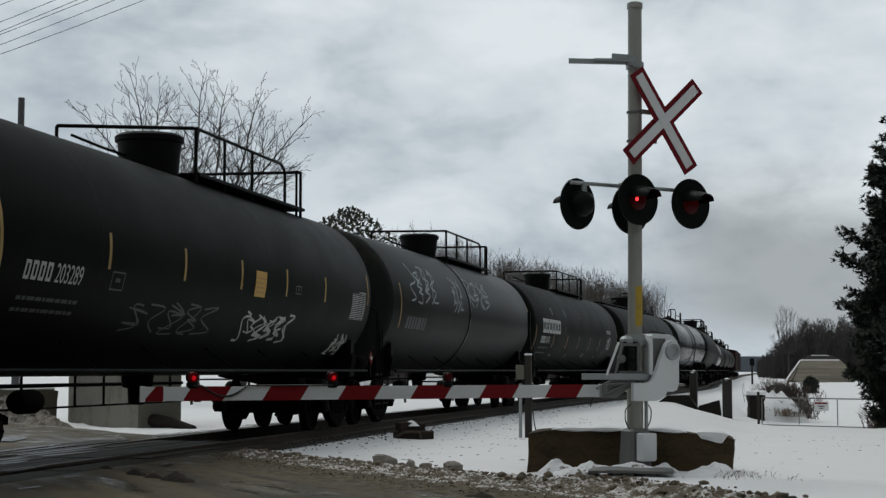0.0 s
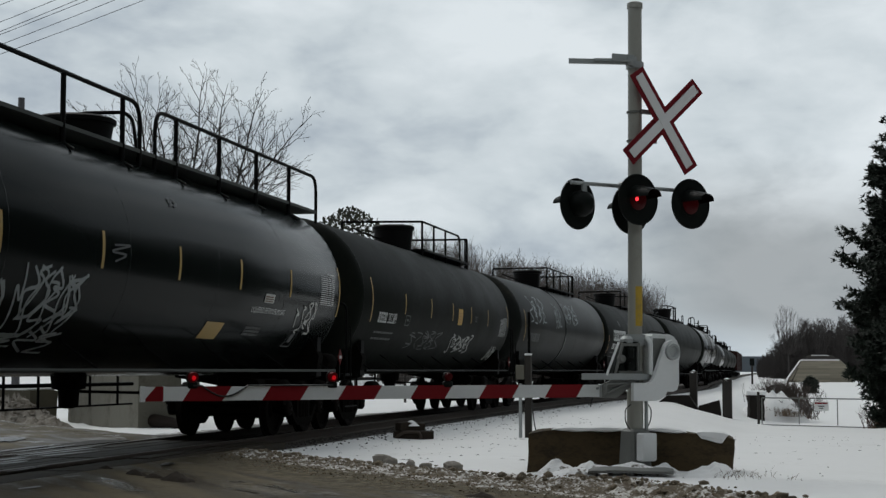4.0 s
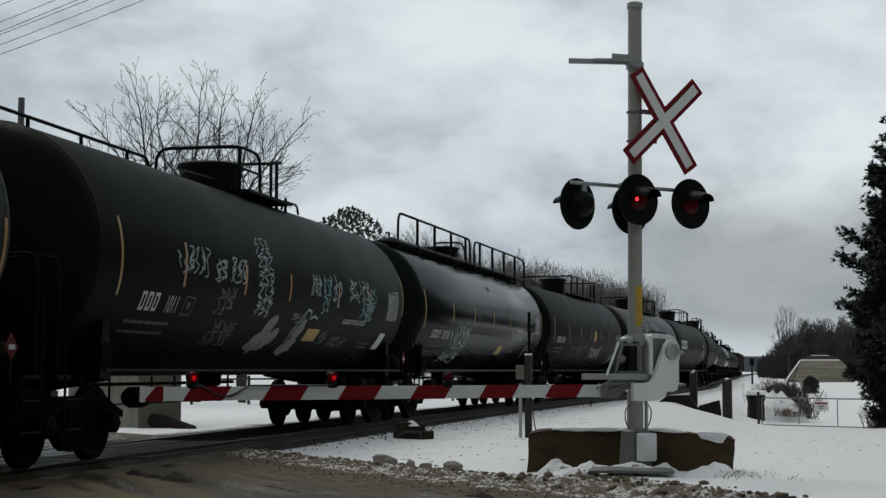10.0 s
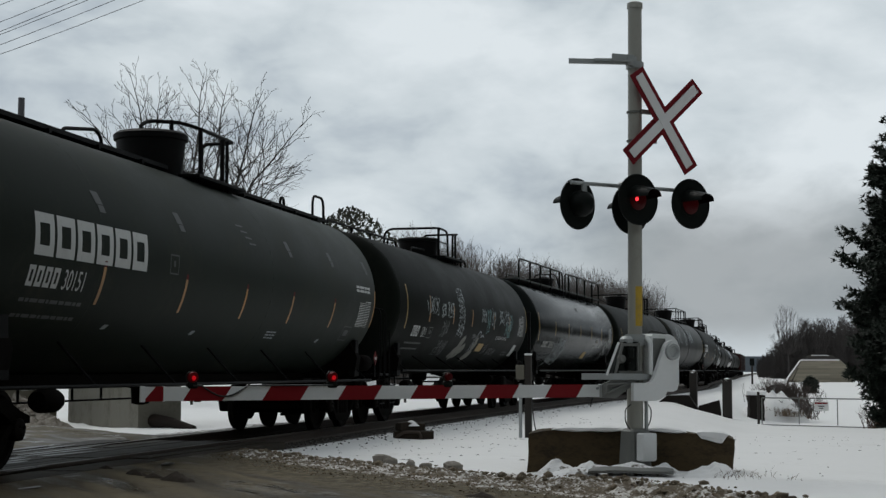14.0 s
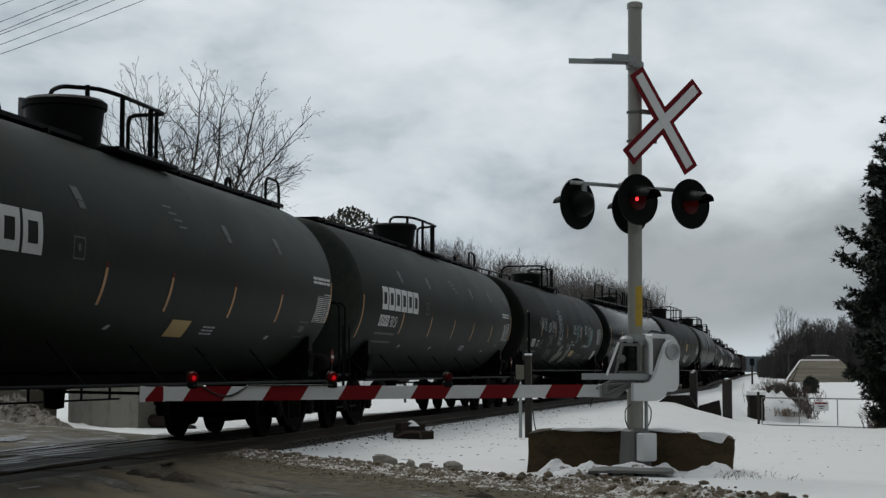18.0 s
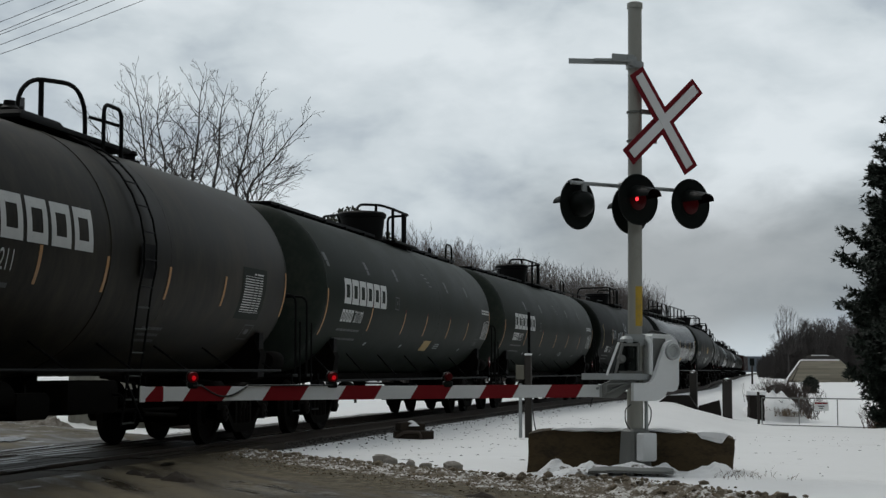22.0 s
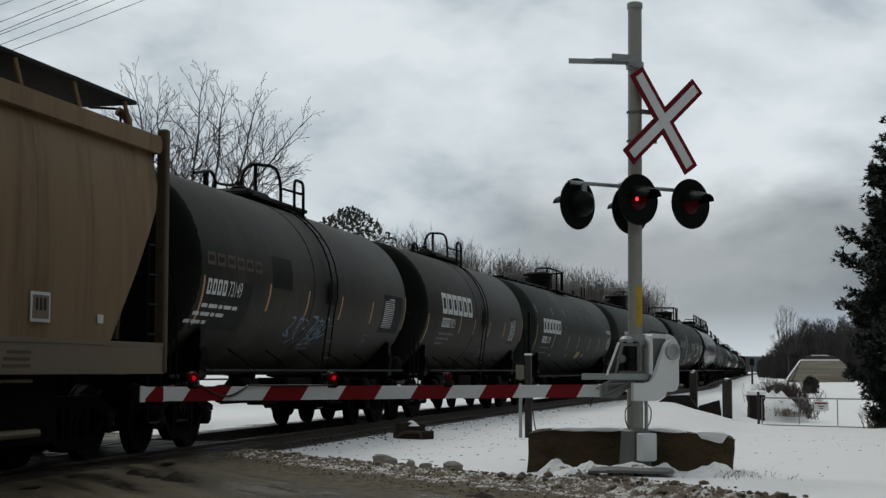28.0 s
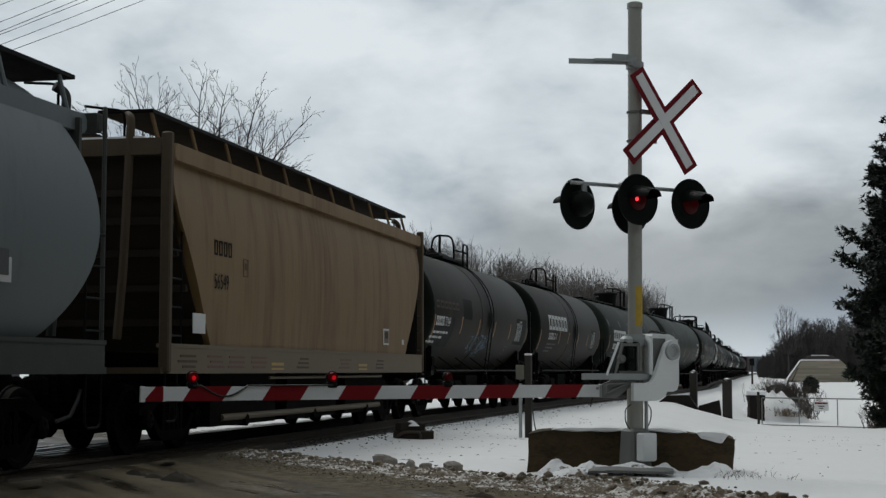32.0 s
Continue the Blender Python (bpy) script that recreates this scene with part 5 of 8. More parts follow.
# ---- covered hoppers and boxcars ----
def hopper_car(label, f, r, paint, sill, numbered):
    half, mid = (f - r) / 2, (f + r) / 2
    car = thing("hopper_car", label, "hopper car", group="hopper cars of the train")
    CARS.append((car, mid, half - 1.5))
    # rounded body: bulging sides above the sill, sloped ends
    sect = [(1.53, 1.40), (1.535, 1.6), (1.55, 1.9), (1.565, 2.2), (1.57, 2.5), (1.565, 2.8), (1.55, 3.1), (1.52, 3.4), (1.47, 3.7), (1.42, 3.92)]
    if not numbered:
        sect = [(1.58 * max(0.0, math.cos(radians(a))) ** 0.5, 2.65 + 1.75 * math.sin(radians(a))) for a in range(-45, 90, 5)] + [(0, 4.40)]
    roof = [(1.44, 3.92), (1.30, 4.03), (0.9, 4.12), (0.4, 4.17), (0, 4.18)]
    ring = sect + (roof[1:] if numbered else [])
    post = "hopper_frame" if numbered else "grey_sill"
    ring = ring + [(-x, z) for x, z in ring[::-1][1:]]
    verts, faces, m = [], [], len(ring)
    ys = [-1, -0.999] + list(np.linspace(-0.96, 0.96, 13)) + [0.999, 1]
    for q in ys:
        for x, z in ring:
            slope = 1.9 * max(0.0, (3.25 - z)) / 1.85
            inner = half - 0.28 - slope * 0.72
            if not numbered:
                inner = half - 0.30 - (1.15 * ((2.75 - z) / 1.35) ** 2 if z < 2.75 else 0.9 * ((z - 2.75) / 1.4) ** 2)
            y = q * inner
            verts.append((x * (0.97 if abs(q) == 1 else 1), y, z))
    for i in range(len(ys) - 1):
        faces += [(i * m + k, i * m + k + 1, (i + 1) * m + k + 1, (i + 1) * m + k) for k in range(m - 1)]
        faces.append((i * m + m - 1, i * m, (i + 1) * m, (i + 1) * m + m - 1))
    faces += [tuple(range(m)), tuple(range((len(ys) - 1) * m, len(ys) * m))]
    part("body", Geo().add(verts, faces), MAT[paint], car)
    for s in (-1, 1):
        part("side_sill", Geo().box((s * 1.50, 0, 1.24), (0.10, 2 * half - 0.1, 0.36), chamfer=0.02).box((s * 1.47, 0, 1.42), (0.18, 2 * half - 0.1, 0.05)), MAT[sill], car)
        part("roof_rail", Geo().box((s * (1.46 if numbered else 1.26), 0, 3.94), (0.17, 2 * half - 0.3, 0.22), chamfer=0.06), MAT[paint], car)
    # hopper outlets
    for y in (-half * 0.48, 0, half * 0.48):
        part("outlet_hopper", Geo().box((0, y, 0.75), (2.5, half * 0.40, 0.9), taper=1.0).box((0, y, 0.32), (1.1, 0.9, 0.16), chamfer=0.02), MAT["grime"], car)
        pipe("outlet_pipe", [(-1.3, y, 0.36), (1.3, y, 0.36)], 0.09, car, "grime")
    pipe("discharge_pipe", [(1.25, -half * 0.62, 0.42), (1.25, half * 0.62, 0.42)], 0.05, car, "hopper_sill")
    pipe("brake_line", [(1.44, -half * 0.40, 0.99), (1.44, half * 0.55, 0.99)], 0.022, car, "hopper_sill")
    part("centre_sill", Geo().box((0, 0, 0.92), (0.5, 2 * half + 0.4, 0.34), chamfer=0.02), MAT["grime"], car)
    part("roof_hatch", Geo().box((0, 0, 4.22 if numbered else 4.43), (0.55, 2 * half - 2.2, 0.10), chamfer=0.03), MAT[paint], car)
    # running boards on brackets over the roof
    part("running_board", Geo().box((0.82, 0, 4.49), (0.78, 2 * half - 0.5, 0.05), chamfer=0.01).box((-0.82, 0, 4.49), (0.78, 2 * half - 0.5, 0.05), chamfer=0.01), MAT["black_iron"], car, "dark grating running boards")
    n = 11
    for k in range(n):
        y = -half + 0.30 + 1.41 * k
        for sx in (-1, 1):
            part("board_bracket", Geo().tube([(sx * 1.30, y, 3.99), (sx * 1.17, y, 4.47)], 0.030, 6), MAT[paint], car)
    for s in (-1, 1):
        yy = s * (half - 0.06)
        for sx in (-1, 1):
            part("corner_post", Geo().box((sx * 1.50, yy, 2.62), (0.14, 0.12, 3.10) if numbered else (0.05, 0.06, 3.10), chamfer=0.02), MAT[post], car)
            for z in np.arange(1.55, 3.0, 0.37):
                pipe("ladder_rung", [(sx * 1.52, yy, z), (sx * 1.52, yy - s * 0.48, z)], 0.014, car)
            pipe("ladder_stile", [(sx * 1.52, yy - s * 0.48, 1.45), (sx * 1.52, yy - s * 0.48, 3.0)], 0.016, car)
            pipe("corner_step", [(sx * 1.5, yy, 1.1), (sx * 1.5, yy, 0.45), (sx * 1.5, yy - s * 0.4, 0.45), (sx * 1.5, yy - s * 0.4, 1.1)], 0.016, car)
        part("end_frame", Geo().box((0, yy, 3.98), (2.9, 0.14, 0.22), chamfer=0.02), MAT[post], car)
        part("snow_ledge", Geo().box((0.2, yy - s * 0.01, 4.105), (2.0, 0.10, 0.03), chamfer=0.01), MAT["snow"], car) if numbered else None
        part("end_platform", Geo().box((0, yy - s * 0.1, 1.10), (3.0, 0.5, 0.08)), MAT[post], car)
        # bulkhead, end sheet and ribs carry the recess's shade in their dark colour
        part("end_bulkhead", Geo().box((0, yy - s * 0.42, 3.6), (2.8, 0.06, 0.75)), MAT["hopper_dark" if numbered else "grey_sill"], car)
        if numbered:
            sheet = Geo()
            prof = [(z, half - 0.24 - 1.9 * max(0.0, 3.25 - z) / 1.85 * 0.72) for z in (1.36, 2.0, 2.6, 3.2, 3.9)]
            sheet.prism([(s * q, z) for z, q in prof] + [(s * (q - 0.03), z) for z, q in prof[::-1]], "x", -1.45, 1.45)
            part("end_sheet", sheet, MAT["hopper_dark"], car, "sloping end sheet with its shade painted dark brown")
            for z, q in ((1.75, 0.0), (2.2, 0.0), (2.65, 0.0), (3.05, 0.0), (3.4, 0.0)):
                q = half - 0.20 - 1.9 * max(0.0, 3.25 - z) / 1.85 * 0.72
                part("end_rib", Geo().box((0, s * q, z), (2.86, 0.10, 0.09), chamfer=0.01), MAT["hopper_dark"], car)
        pipe("vent_pipe", [(0.85, yy + s * 0.02, 1.5), (0.92, yy + s * 0.02, 2.4), (1.0, yy + s * 0.02, 4.35), (0.9, yy - s * 0.1, 4.42)], 0.06, car, post)
        pipe("end_rung", [(-0.9, yy, 2.0), (-0.5, yy, 2.0)], 0.014, car)
        pipe("roof_grab", [(0.9, yy, 4.1), (0.9, yy, 4.46), (0.4, yy + s * 0.12, 4.52)], 0.018, car)
        part("coupler", coupler_geo(s * (half + 0.2), s * (half + 0.62)), MAT["grime"], car)
        part("brake_hose", hose_geo(s * half, s), MAT["rubber"], car)
        truck(car, s * (half - 1.5), True)
    if numbered:
        def flat(text, size, y, z):
            vv, ff = lettering(text, size, 0.8)
            return Geo().add([(1.578, y + a, z + b) for a, b, c in vv], ff)
        part("car_number", flat("56549", 0.30, -half + 1.62, 2.23), MAT["black_iron"], car)
        g = Geo()
        for k in range(4):
            yk = -half + 1.71 + 0.19 * k
            for b in (-0.05, 0.05):
                g.box((1.568, yk + b, 2.80), (0.008, 0.034, 0.21))
            for b in (-0.09, 0.09):
                g.box((1.568, yk, 2.80 + b), (0.008, 0.066, 0.032))
        part("company_mark", g, MAT["black_iron"], car)
        part("placard", Geo().box((1.552, -half + 1.12, 1.73), (0.012, 0.46, 0.27)), MAT["white_mark"], car, "blank white card holder")
        fr = part("placard_frame", Geo().box((1.556, half - 3.42, 1.77), (0.012, 0.44, 0.32)), MAT["white_mark"], car, "white-framed stencil panel")
        part("placard_field", Geo().box((1.562, half - 3.42, 1.77), (0.008, 0.36, 0.25)), MAT["hopper_sill"], fr)
        for q in (-0.09, 0.0, 0.09):
            part("stencil_bar", Geo().box((1.568, half - 3.42 + q, 1.80), (0.004, 0.045, 0.13)), MAT["hopper_dark"], fr)
        part("placard", Geo().box((1.552, half - 1.95, 1.69), (0.010, 0.15, 0.10)), MAT["white_mark"], car, "small white card")
        box = Geo()
        for dy, dz, wy, wz in ((-0.10, 0, 0.014, 0.26), (0.10, 0, 0.014, 0.26), (0, 0.123, 0.186, 0.014), (0, -0.123, 0.186, 0.014), (0, 0.02, 0.08, 0.10)):
            box.box((1.572, -half + 2.95 + dy, 2.59 + dz), (0.006, wy, wz))
        part("stencil_box", box, MAT["hopper_frame"], car, "small outlined stencil box")
        for k in range(9):
            y = -half + 2.2 + (2 * half - 4.4) * k / 8
            pts = [(x + 0.004, z) for x, z in sect]
            part("panel_seam", Geo().add([(x, y + d, z) for d in (-0.007, 0.007) for x, z in pts], [(i, i + 1, len(pts) + i + 1, len(pts) + i) for i in range(len(pts) - 1)]), MAT["tan_seam"], car)
        g = Geo()
        rnd = random.Random(12)
        for y, mat in ((-half + 1.8, "faint_red"), (-half + 2.66, "faint_red"), (-half + 3.7, "faint_red"), (-half + 4.55, "yellow_mark"), (-half + 5.95, "hopper_frame"), (-half + 8.5, "faint_red"), (-half + 9.75, "yellow_mark"), (-half + 11.1, "hopper_frame"), (-half + 0.75, "hopper_frame")):
            if mat == "yellow_mark":
                part("stencil_mark", Geo().box((1.553, y, 1.20), (0.006, 0.62, 0.045)).box((1.553, y, 1.125), (0.006, 0.62, 0.03)), MAT[mat], car)
                continue
            g = Geo()
            for k in range(3):
                g.box((1.553, y + rnd.uniform(-0.05, 0.05), 1.15 + 0.07 * k), (0.006, rnd.uniform(0.45, 0.75), 0.032))
            part("stencil_mark", g, MAT[mat], car)
    else:
        part("placard_frame", Geo().box((1.552, half - 2.6, 2.30), (0.012, 0.6, 0.62)), MAT["white_mark"], car)
        part("placard_field", Geo().box((1.56, half - 2.6, 2.30), (0.012, 0.46, 0.48)), MAT["faint_mark"], car)
    return car


hopper_car("dusty tan covered hopper car with a dark roof walkway", -86.34, -101.30, "hopper_tan", "hopper_sill", True)
hopper_car("pale grey covered hopper car with a dark roof walkway", -103.1, -118.1, "hopper_grey", "grey_sill", False)


def box_car(mid):
    car = thing("boxcar", "distant oxide red boxcar", "boxcar", group="boxcars of the train")
    CARS.append((car, mid, 6.2))
    part("body", Geo().box((0, 0, 2.6), (3.0, 15.6, 3.1), chamfer=0.04), MAT["boxcar_red"], car)
    part("roof", Geo().prism([(-1.55, 4.15), (1.55, 4.15), (0, 4.4)], "y", -7.9, 7.9), MAT["boxcar_red"], car)
    part("door", Geo().box((1.53, 0, 2.6), (0.08, 3.0, 2.8), chamfer=0.02), MAT["boxcar_red"], car)
    part("door", Geo().box((-1.53, 0, 2.6), (0.08, 3.0, 2.8), chamfer=0.02), MAT["boxcar_red"], car)
    part("underframe", Geo().box((0, 0, 0.92), (0.6, 17.0, 0.3)), MAT["grime"], car)
    for y in (-6.2, 6.2):
        truck(car, y, False)


for k in range(3):
    box_car(far_front + 0.6 + 17.4 * k)


# ---- level crossing signal ----
MAST = (-1.446, 16.541)
ARM_D = Vector((-3.77, -3.11, 0)).normalized()
ARM_N = Vector((ARM_D.y * -1, ARM_D.x, 0)) # towards traffic, roughly the camera


def crossing_signal():
    zb = 0.08
    sig = thing("crossing_signal", "silver mast with crossbuck, flashing red lights and gate mechanism", "crossing signal", (MAST[0], MAST[1], 0), math.degrees(math.atan2(-ARM_D.y, -ARM_D.x)))
    sig.matrix_basis = Matrix.Translation((MAST[0], MAST[1], 0)) @ Matrix.Rotation(radians(0.5), 4, Vector((-0.208, 0.978, 0))) @ pose(0, 0, 0, 0, 0, math.degrees(math.atan2(-ARM_D.y, -ARM_D.x)))
    # local x runs from the gate's tip towards the mast's far side, local -y faces the traffic
    part("mast", Geo().lathe([(zb + 0.02, 0.088), (zb + 0.4, 0.087), (1.40, 0.086), (1.50, 0.076), (5.00, 0.074), (5.01, 0.05)], "z", (0, 0, 0), 24), MAT["mast_paint"], sig)
    part("mast_cap", Geo().lathe([(4.99, 0.084), (5.045, 0.084), (5.06, 0.06)], "z", (0, 0, 0), 20), MAT["mast_paint"], sig)
    part("base_casting", Geo().box((0, 0, zb + 0.20), (0.27, 0.27, 0.42), taper=0.86, chamfer=0.03), MAT["cast_iron"], sig, "grey cast mast base")
    part("foot_plate", Geo().box((0, 0, zb - 0.03), (0.60, 0.52, 0.05), chamfer=0.01), MAT["galv"], sig)
    part("junction_box", Geo().box((0.0, -0.21, zb + 0.225), (0.19, 0.12, 0.29), chamfer=0.015), MAT["light_paint"], sig, "pale grey junction box")
    part("yellow_sleeve", Geo().lathe([(1.57, 0.0790), (1.99, 0.0785)], "z", (0, 0, 0), 14, 1.40), MAT["yellow_sign"], sig, "yellow warning sleeve").rotation_euler = (0, 0, radians(-121))
    # crossbuck
    cb = new("crossbuck")
    cb.parent = sig
    cb.matrix_basis = pose(0.255, -0.16, 3.765)
    cb["label"] = "white crossbuck boards with a red border"
    for a, dy in ((43, 0.0), (125, -0.012)):
        L, W = 0.62, 0.10
        ca, sa = math.cos(radians(a)), math.sin(radians(a))
        def blade(l, w, y0, y1):
            return Geo().prism([(ca * u - sa * v, sa * u + ca * v) for u, v in ((-l, -w), (l, -w), (l, w), (-l, w))], "y", y0, y1)
        part("blade", blade(L, W, dy - 0.004, dy + 0.004), MAT["sign_red"], cb)
        for s in (-1, 1):
            u1 = L - 0.048
            g = Geo().prism([(ca * u * s - sa * v, sa * u * s + ca * v) for u, v in ((0.0, -W + 0.049), (u1, -W + 0.049), (u1, W - 0.049), (0.0, W - 0.049))], "y", -0.020 + dy * 0.3, -0.0175 + dy * 0.3)
            part("reflective_face", g, MAT["white_refl"], cb)
    for z in (3.55, 3.86):
        part("sign_clamp", Geo().lathe([(z - 0.010, 0.090), (z + 0.010, 0.090)], "z", (0, 0, 0), 18).box((0.12, -0.08, z), (0.2, 0.04, 0.045), chamfer=0.006).box((0.17, -0.10, z + 0.02), (0.05, 0.08, 0.03)), MAT["cast_iron"], sig)
    # street name blank seen edge on
    part("sign_bracket", Geo().lathe([(4.33, 0.096), (4.40, 0.096)], "z", (0, 0, 0), 18).box((-0.05, -0.05, 4.40), (0.18, 0.04, 0.10)), MAT["galv"], sig)
    sg = part("side_sign", Geo().box((-0.42, -0.10, 4.385), (0.62, 0.02, 0.055)).box((-0.26, -0.12, 4.40), (0.4, 0.03, 0.03)), MAT["galv"], sig, "narrow grey sign blade seen edge-on")
    sg.rotation_euler = (0, 0, radians(-24))
    part("sign_plate", Geo().box((-0.17, -0.07, 4.43), (0.26, 0.015, 0.075), chamfer=0.004), MAT["galv"], sig).rotation_euler = (0, 0, radians(-10))
    # lamp cross arm
    part("cross_arm", Geo().tube([(-0.82, -0.02, 3.05), (0.62, -0.02, 3.05)], 0.022, 10), MAT["galv"], sig)
    part("arm_clamp", Geo().lathe([(2.99, 0.10), (3.11, 0.10)], "z", (0, 0, 0), 18).box((-0.14, 0, 3.05), (0.12, 0.1, 0.1), chamfer=0.02).box((0.14, 0, 3.05), (0.12, 0.1, 0.1), chamfer=0.02), MAT["galv"], sig)

    def lamp(name, x, y, z, turn, lit, label):
        lp = new("signal_lamp")
        lp.parent = sig
        lp.matrix_basis = pose(x, y, z, 0, 0, turn) @ Matrix.Scale(1.06, 4)
        lp["label"] = label
        # background disc faces local -y
        part("background", Geo().lathe([(0.0, 0.12), (0.0, 0.254), (-0.012, 0.257), (-0.014, 0.25), (-0.006, 0.245), (-0.006, 0.11)], "y", (0, 0, 0), 36), MAT["signal_black"], lp)
        part("lamp_housing", Geo().lathe([(-0.01, 0.13), (0.05, 0.135), (0.12, 0.11), (0.155, 0.06), (0.16, 0.01)], "y", (0, 0, 0), 24), MAT["signal_black"], lp)
        part("lens", Geo().lathe([(-0.008, 0.108), (-0.03, 0.09), (-0.042, 0.05), (-0.046, 0.008)], "y", (0, 0, 0), 24), MAT["lamp_dim" if lit else "glass_red"], lp, "red lens")
        if lit == 2:
            part("bulb", Geo().lathe([(-0.060, 0.003), (-0.056, 0.013), (-0.048, 0.019), (-0.036, 0.017)], "y", (-0.045, 0, 0.0), 16), MAT["lamp_core"], lp, "lit lamp")
        h = Geo()
        verts, n = [], 15
        for d, rr in ((-0.005, 0.125), (-0.12, 0.115), (-0.26, 0.085)):
            for k in range(n):
                a = radians(-5 + 190 * k / (n - 1))
                verts.append((rr * math.cos(a), d, rr * math.sin(a) * (1 - 0.25 * abs(d) / 0.27) + 0.02))
        h.add(verts, [(i * n + k, i * n + k + 1, (i + 1) * n + k + 1, (i + 1) * n + k) for i in range(2) for k in range(n - 1)])
        part("hood", h, MAT["signal_black"], lp)
        part("mount", Geo().tube([(0, 0.08, 0.10), (0, 0.08, 0.20)], 0.03, 10), MAT["galv"], lp)
        return lp

    lamp("front", -0.105, -0.20, 2.895, 6, 2, "round black signal lamp, lit red")
    lamp("front", 0.62, -0.14, 2.895, 6, 1, "round black signal lamp, faintly lit red")
    lamp("back", -0.685, 0.05, 2.84, 196, 0, "round black signal lamp turned away")
    lamp("back", 0.065, 0.17, 2.835, 190, 0, "round black signal lamp turned away")

    # gate mechanism
    part("mechanism_case", Geo().prism([(0.09, 0.96), (0.12, 0.90), (0.37, 0.88), (0.42, 0.90), (0.445, 0.96), (0.445, 1.34), (0.425, 1.41), (0.38, 1.46), (0.32, 1.485), (0.12, 1.49), (0.09, 1.46)], "y", -0.17, 0.16), MAT["light_paint"], sig, "grey gate motor case")
    arm = [(-0.20, 0.785), (0.08, 0.785), (0.14, 0.80), (0.20, 0.84), (0.25, 0.92), (0.38, 1.22), (0.395, 1.29), (0.38, 1.36), (0.35, 1.40), (0.30, 1.42), (0.24, 1.41), (0.20, 1.375), (0.18, 1.33), (0.06, 1.03), (0.02, 0.985), (-0.04, 0.97), (-0.20, 0.97)]
    # added darker panel in place of the shade left of the arm
    part("case_door", Geo().box((0.185, -0.176, 1.21), (0.16, 0.016, 0.46), chamfer=0.006), MAT["cast_iron"], sig, "grey panel that paints shade on the motor case")
    part("counterweight_arm", Geo().prism(arm, "y", -0.265, -0.215), MAT["light_paint"], sig, "white bent counterweight arm")
    part("pivot_hub", Geo().lathe([(-0.285, 0.03), (-0.280, 0.05), (-0.30, 0.065), (-0.298, 0.085), (-0.262, 0.09), (-0.255, 0.05)], "y", (0.285, 0, 1.30), 20), MAT["galv"], sig)
    part("conduit", Geo().tube(bend([(0.06, -0.20, 1.06), (0.06, -0.20, 1.40), (0.02, -0.16, 1.45)], 0.05), 0.024, 10), MAT["light_paint"], sig)
    part("cable", Geo().tube(bend([(0.13, -0.05, 1.46), (0.15, -0.05, 1.525), (0.34, -0.08, 1.495), (0.37, -0.185, 1.38)], 0.04), 0.011, 6), MAT["rubber"], sig)
    part("cable", Geo().tube(bend([(-0.09, -0.05, 0.74), (-0.16, -0.05, 0.70), (-0.16, -0.05, 0.55), (-0.08, -0.06, 0.46)], 0.10), 0.006, 6), MAT["rubber"], sig)
    part("cable", Geo().tube(bend([(0.11, -0.05, 0.76), (0.17, -0.05, 0.70), (0.17, -0.05, 0.58), (0.10, -0.06, 0.48)], 0.10), 0.006, 6), MAT["rubber"], sig)
    part("conduit", Geo().tube([(0.10, -0.06, 0.2), (0.10, -0.06, 0.95)], 0.02, 8), MAT["galv"], sig)
    part("support_plate", Geo().box((-0.34, -0.16, 1.035), (0.86, 0.02, 0.065), chamfer=0.005), MAT["galv"], sig)
    part("gate_bracket", Geo().prism([(-0.50, 0.82), (-0.34, 0.81), (-0.16, 0.93), (-0.05, 0.98), (-0.05, 1.00), (-0.40, 1.00), (-0.50, 0.96)], "y", -0.15, -0.13).tube([(-0.48, -0.17, 0.86), (-0.14, -0.17, 0.99)], 0.012, 8).tube([(-0.48, -0.17, 0.95), (-0.10, -0.17, 0.97)], 0.012, 8).box((-0.50, -0.17, 0.90), (0.05, 0.03, 0.11), chamfer=0.006), MAT["cast_iron"], sig, "grey gate arm bracket")
    part("stay_rod", Geo().tube([(-0.478, -0.18, 1.05), (-0.33, -0.18, 1.39)], 0.013, 8), MAT["light_paint"], sig, "pale stay rod")
    part("clamp_hub", Geo().lathe([(1.36, 0.11), (1.48, 0.11)], "z", (0, 0, 0), 18).box((-0.15, -0.06, 1.41), (0.12, 0.14, 0.10), chamfer=0.03), MAT["galv"], sig)
    part("motor_plate", Geo().prism([(-0.36, 1.06), (-0.04, 1.06), (-0.04, 1.40), (-0.22, 1.40), (-0.27, 1.36)], "y", -0.12, -0.04), MAT["signal_black"], sig, "dark motor bracket plate")
    part("bracket_rib", Geo().prism([(-0.36, 1.03), (-0.34, 1.03), (-0.24, 1.38), (-0.26, 1.38)], "y", -0.15, -0.12).box((-0.15, -0.13, 1.08), (0.30, 0.02, 0.03)).box((-0.05, -0.13, 1.23), (0.03, 0.02, 0.32)).box((-0.16, -0.13, 1.37), (0.20, 0.02, 0.03)), MAT["cast_iron"], sig)
    part("motor_wheel", Geo().lathe([(-0.16, 0.015), (-0.165, 0.03), (-0.15, 0.045), (-0.12, 0.048)], "y", (-0.265, 0, 1.22), 16), MAT["cast_iron"], sig)
    part("limit_box", Geo().lathe([(-0.19, 0.03), (-0.185, 0.042), (-0.12, 0.045)], "y", (-0.17, 0, 1.14), 14).box((-0.155, -0.14, 1.28), (0.08, 0.05, 0.12), chamfer=0.015), MAT["signal_black"], sig, "dark motor housing")
    return sig


crossing_signal()


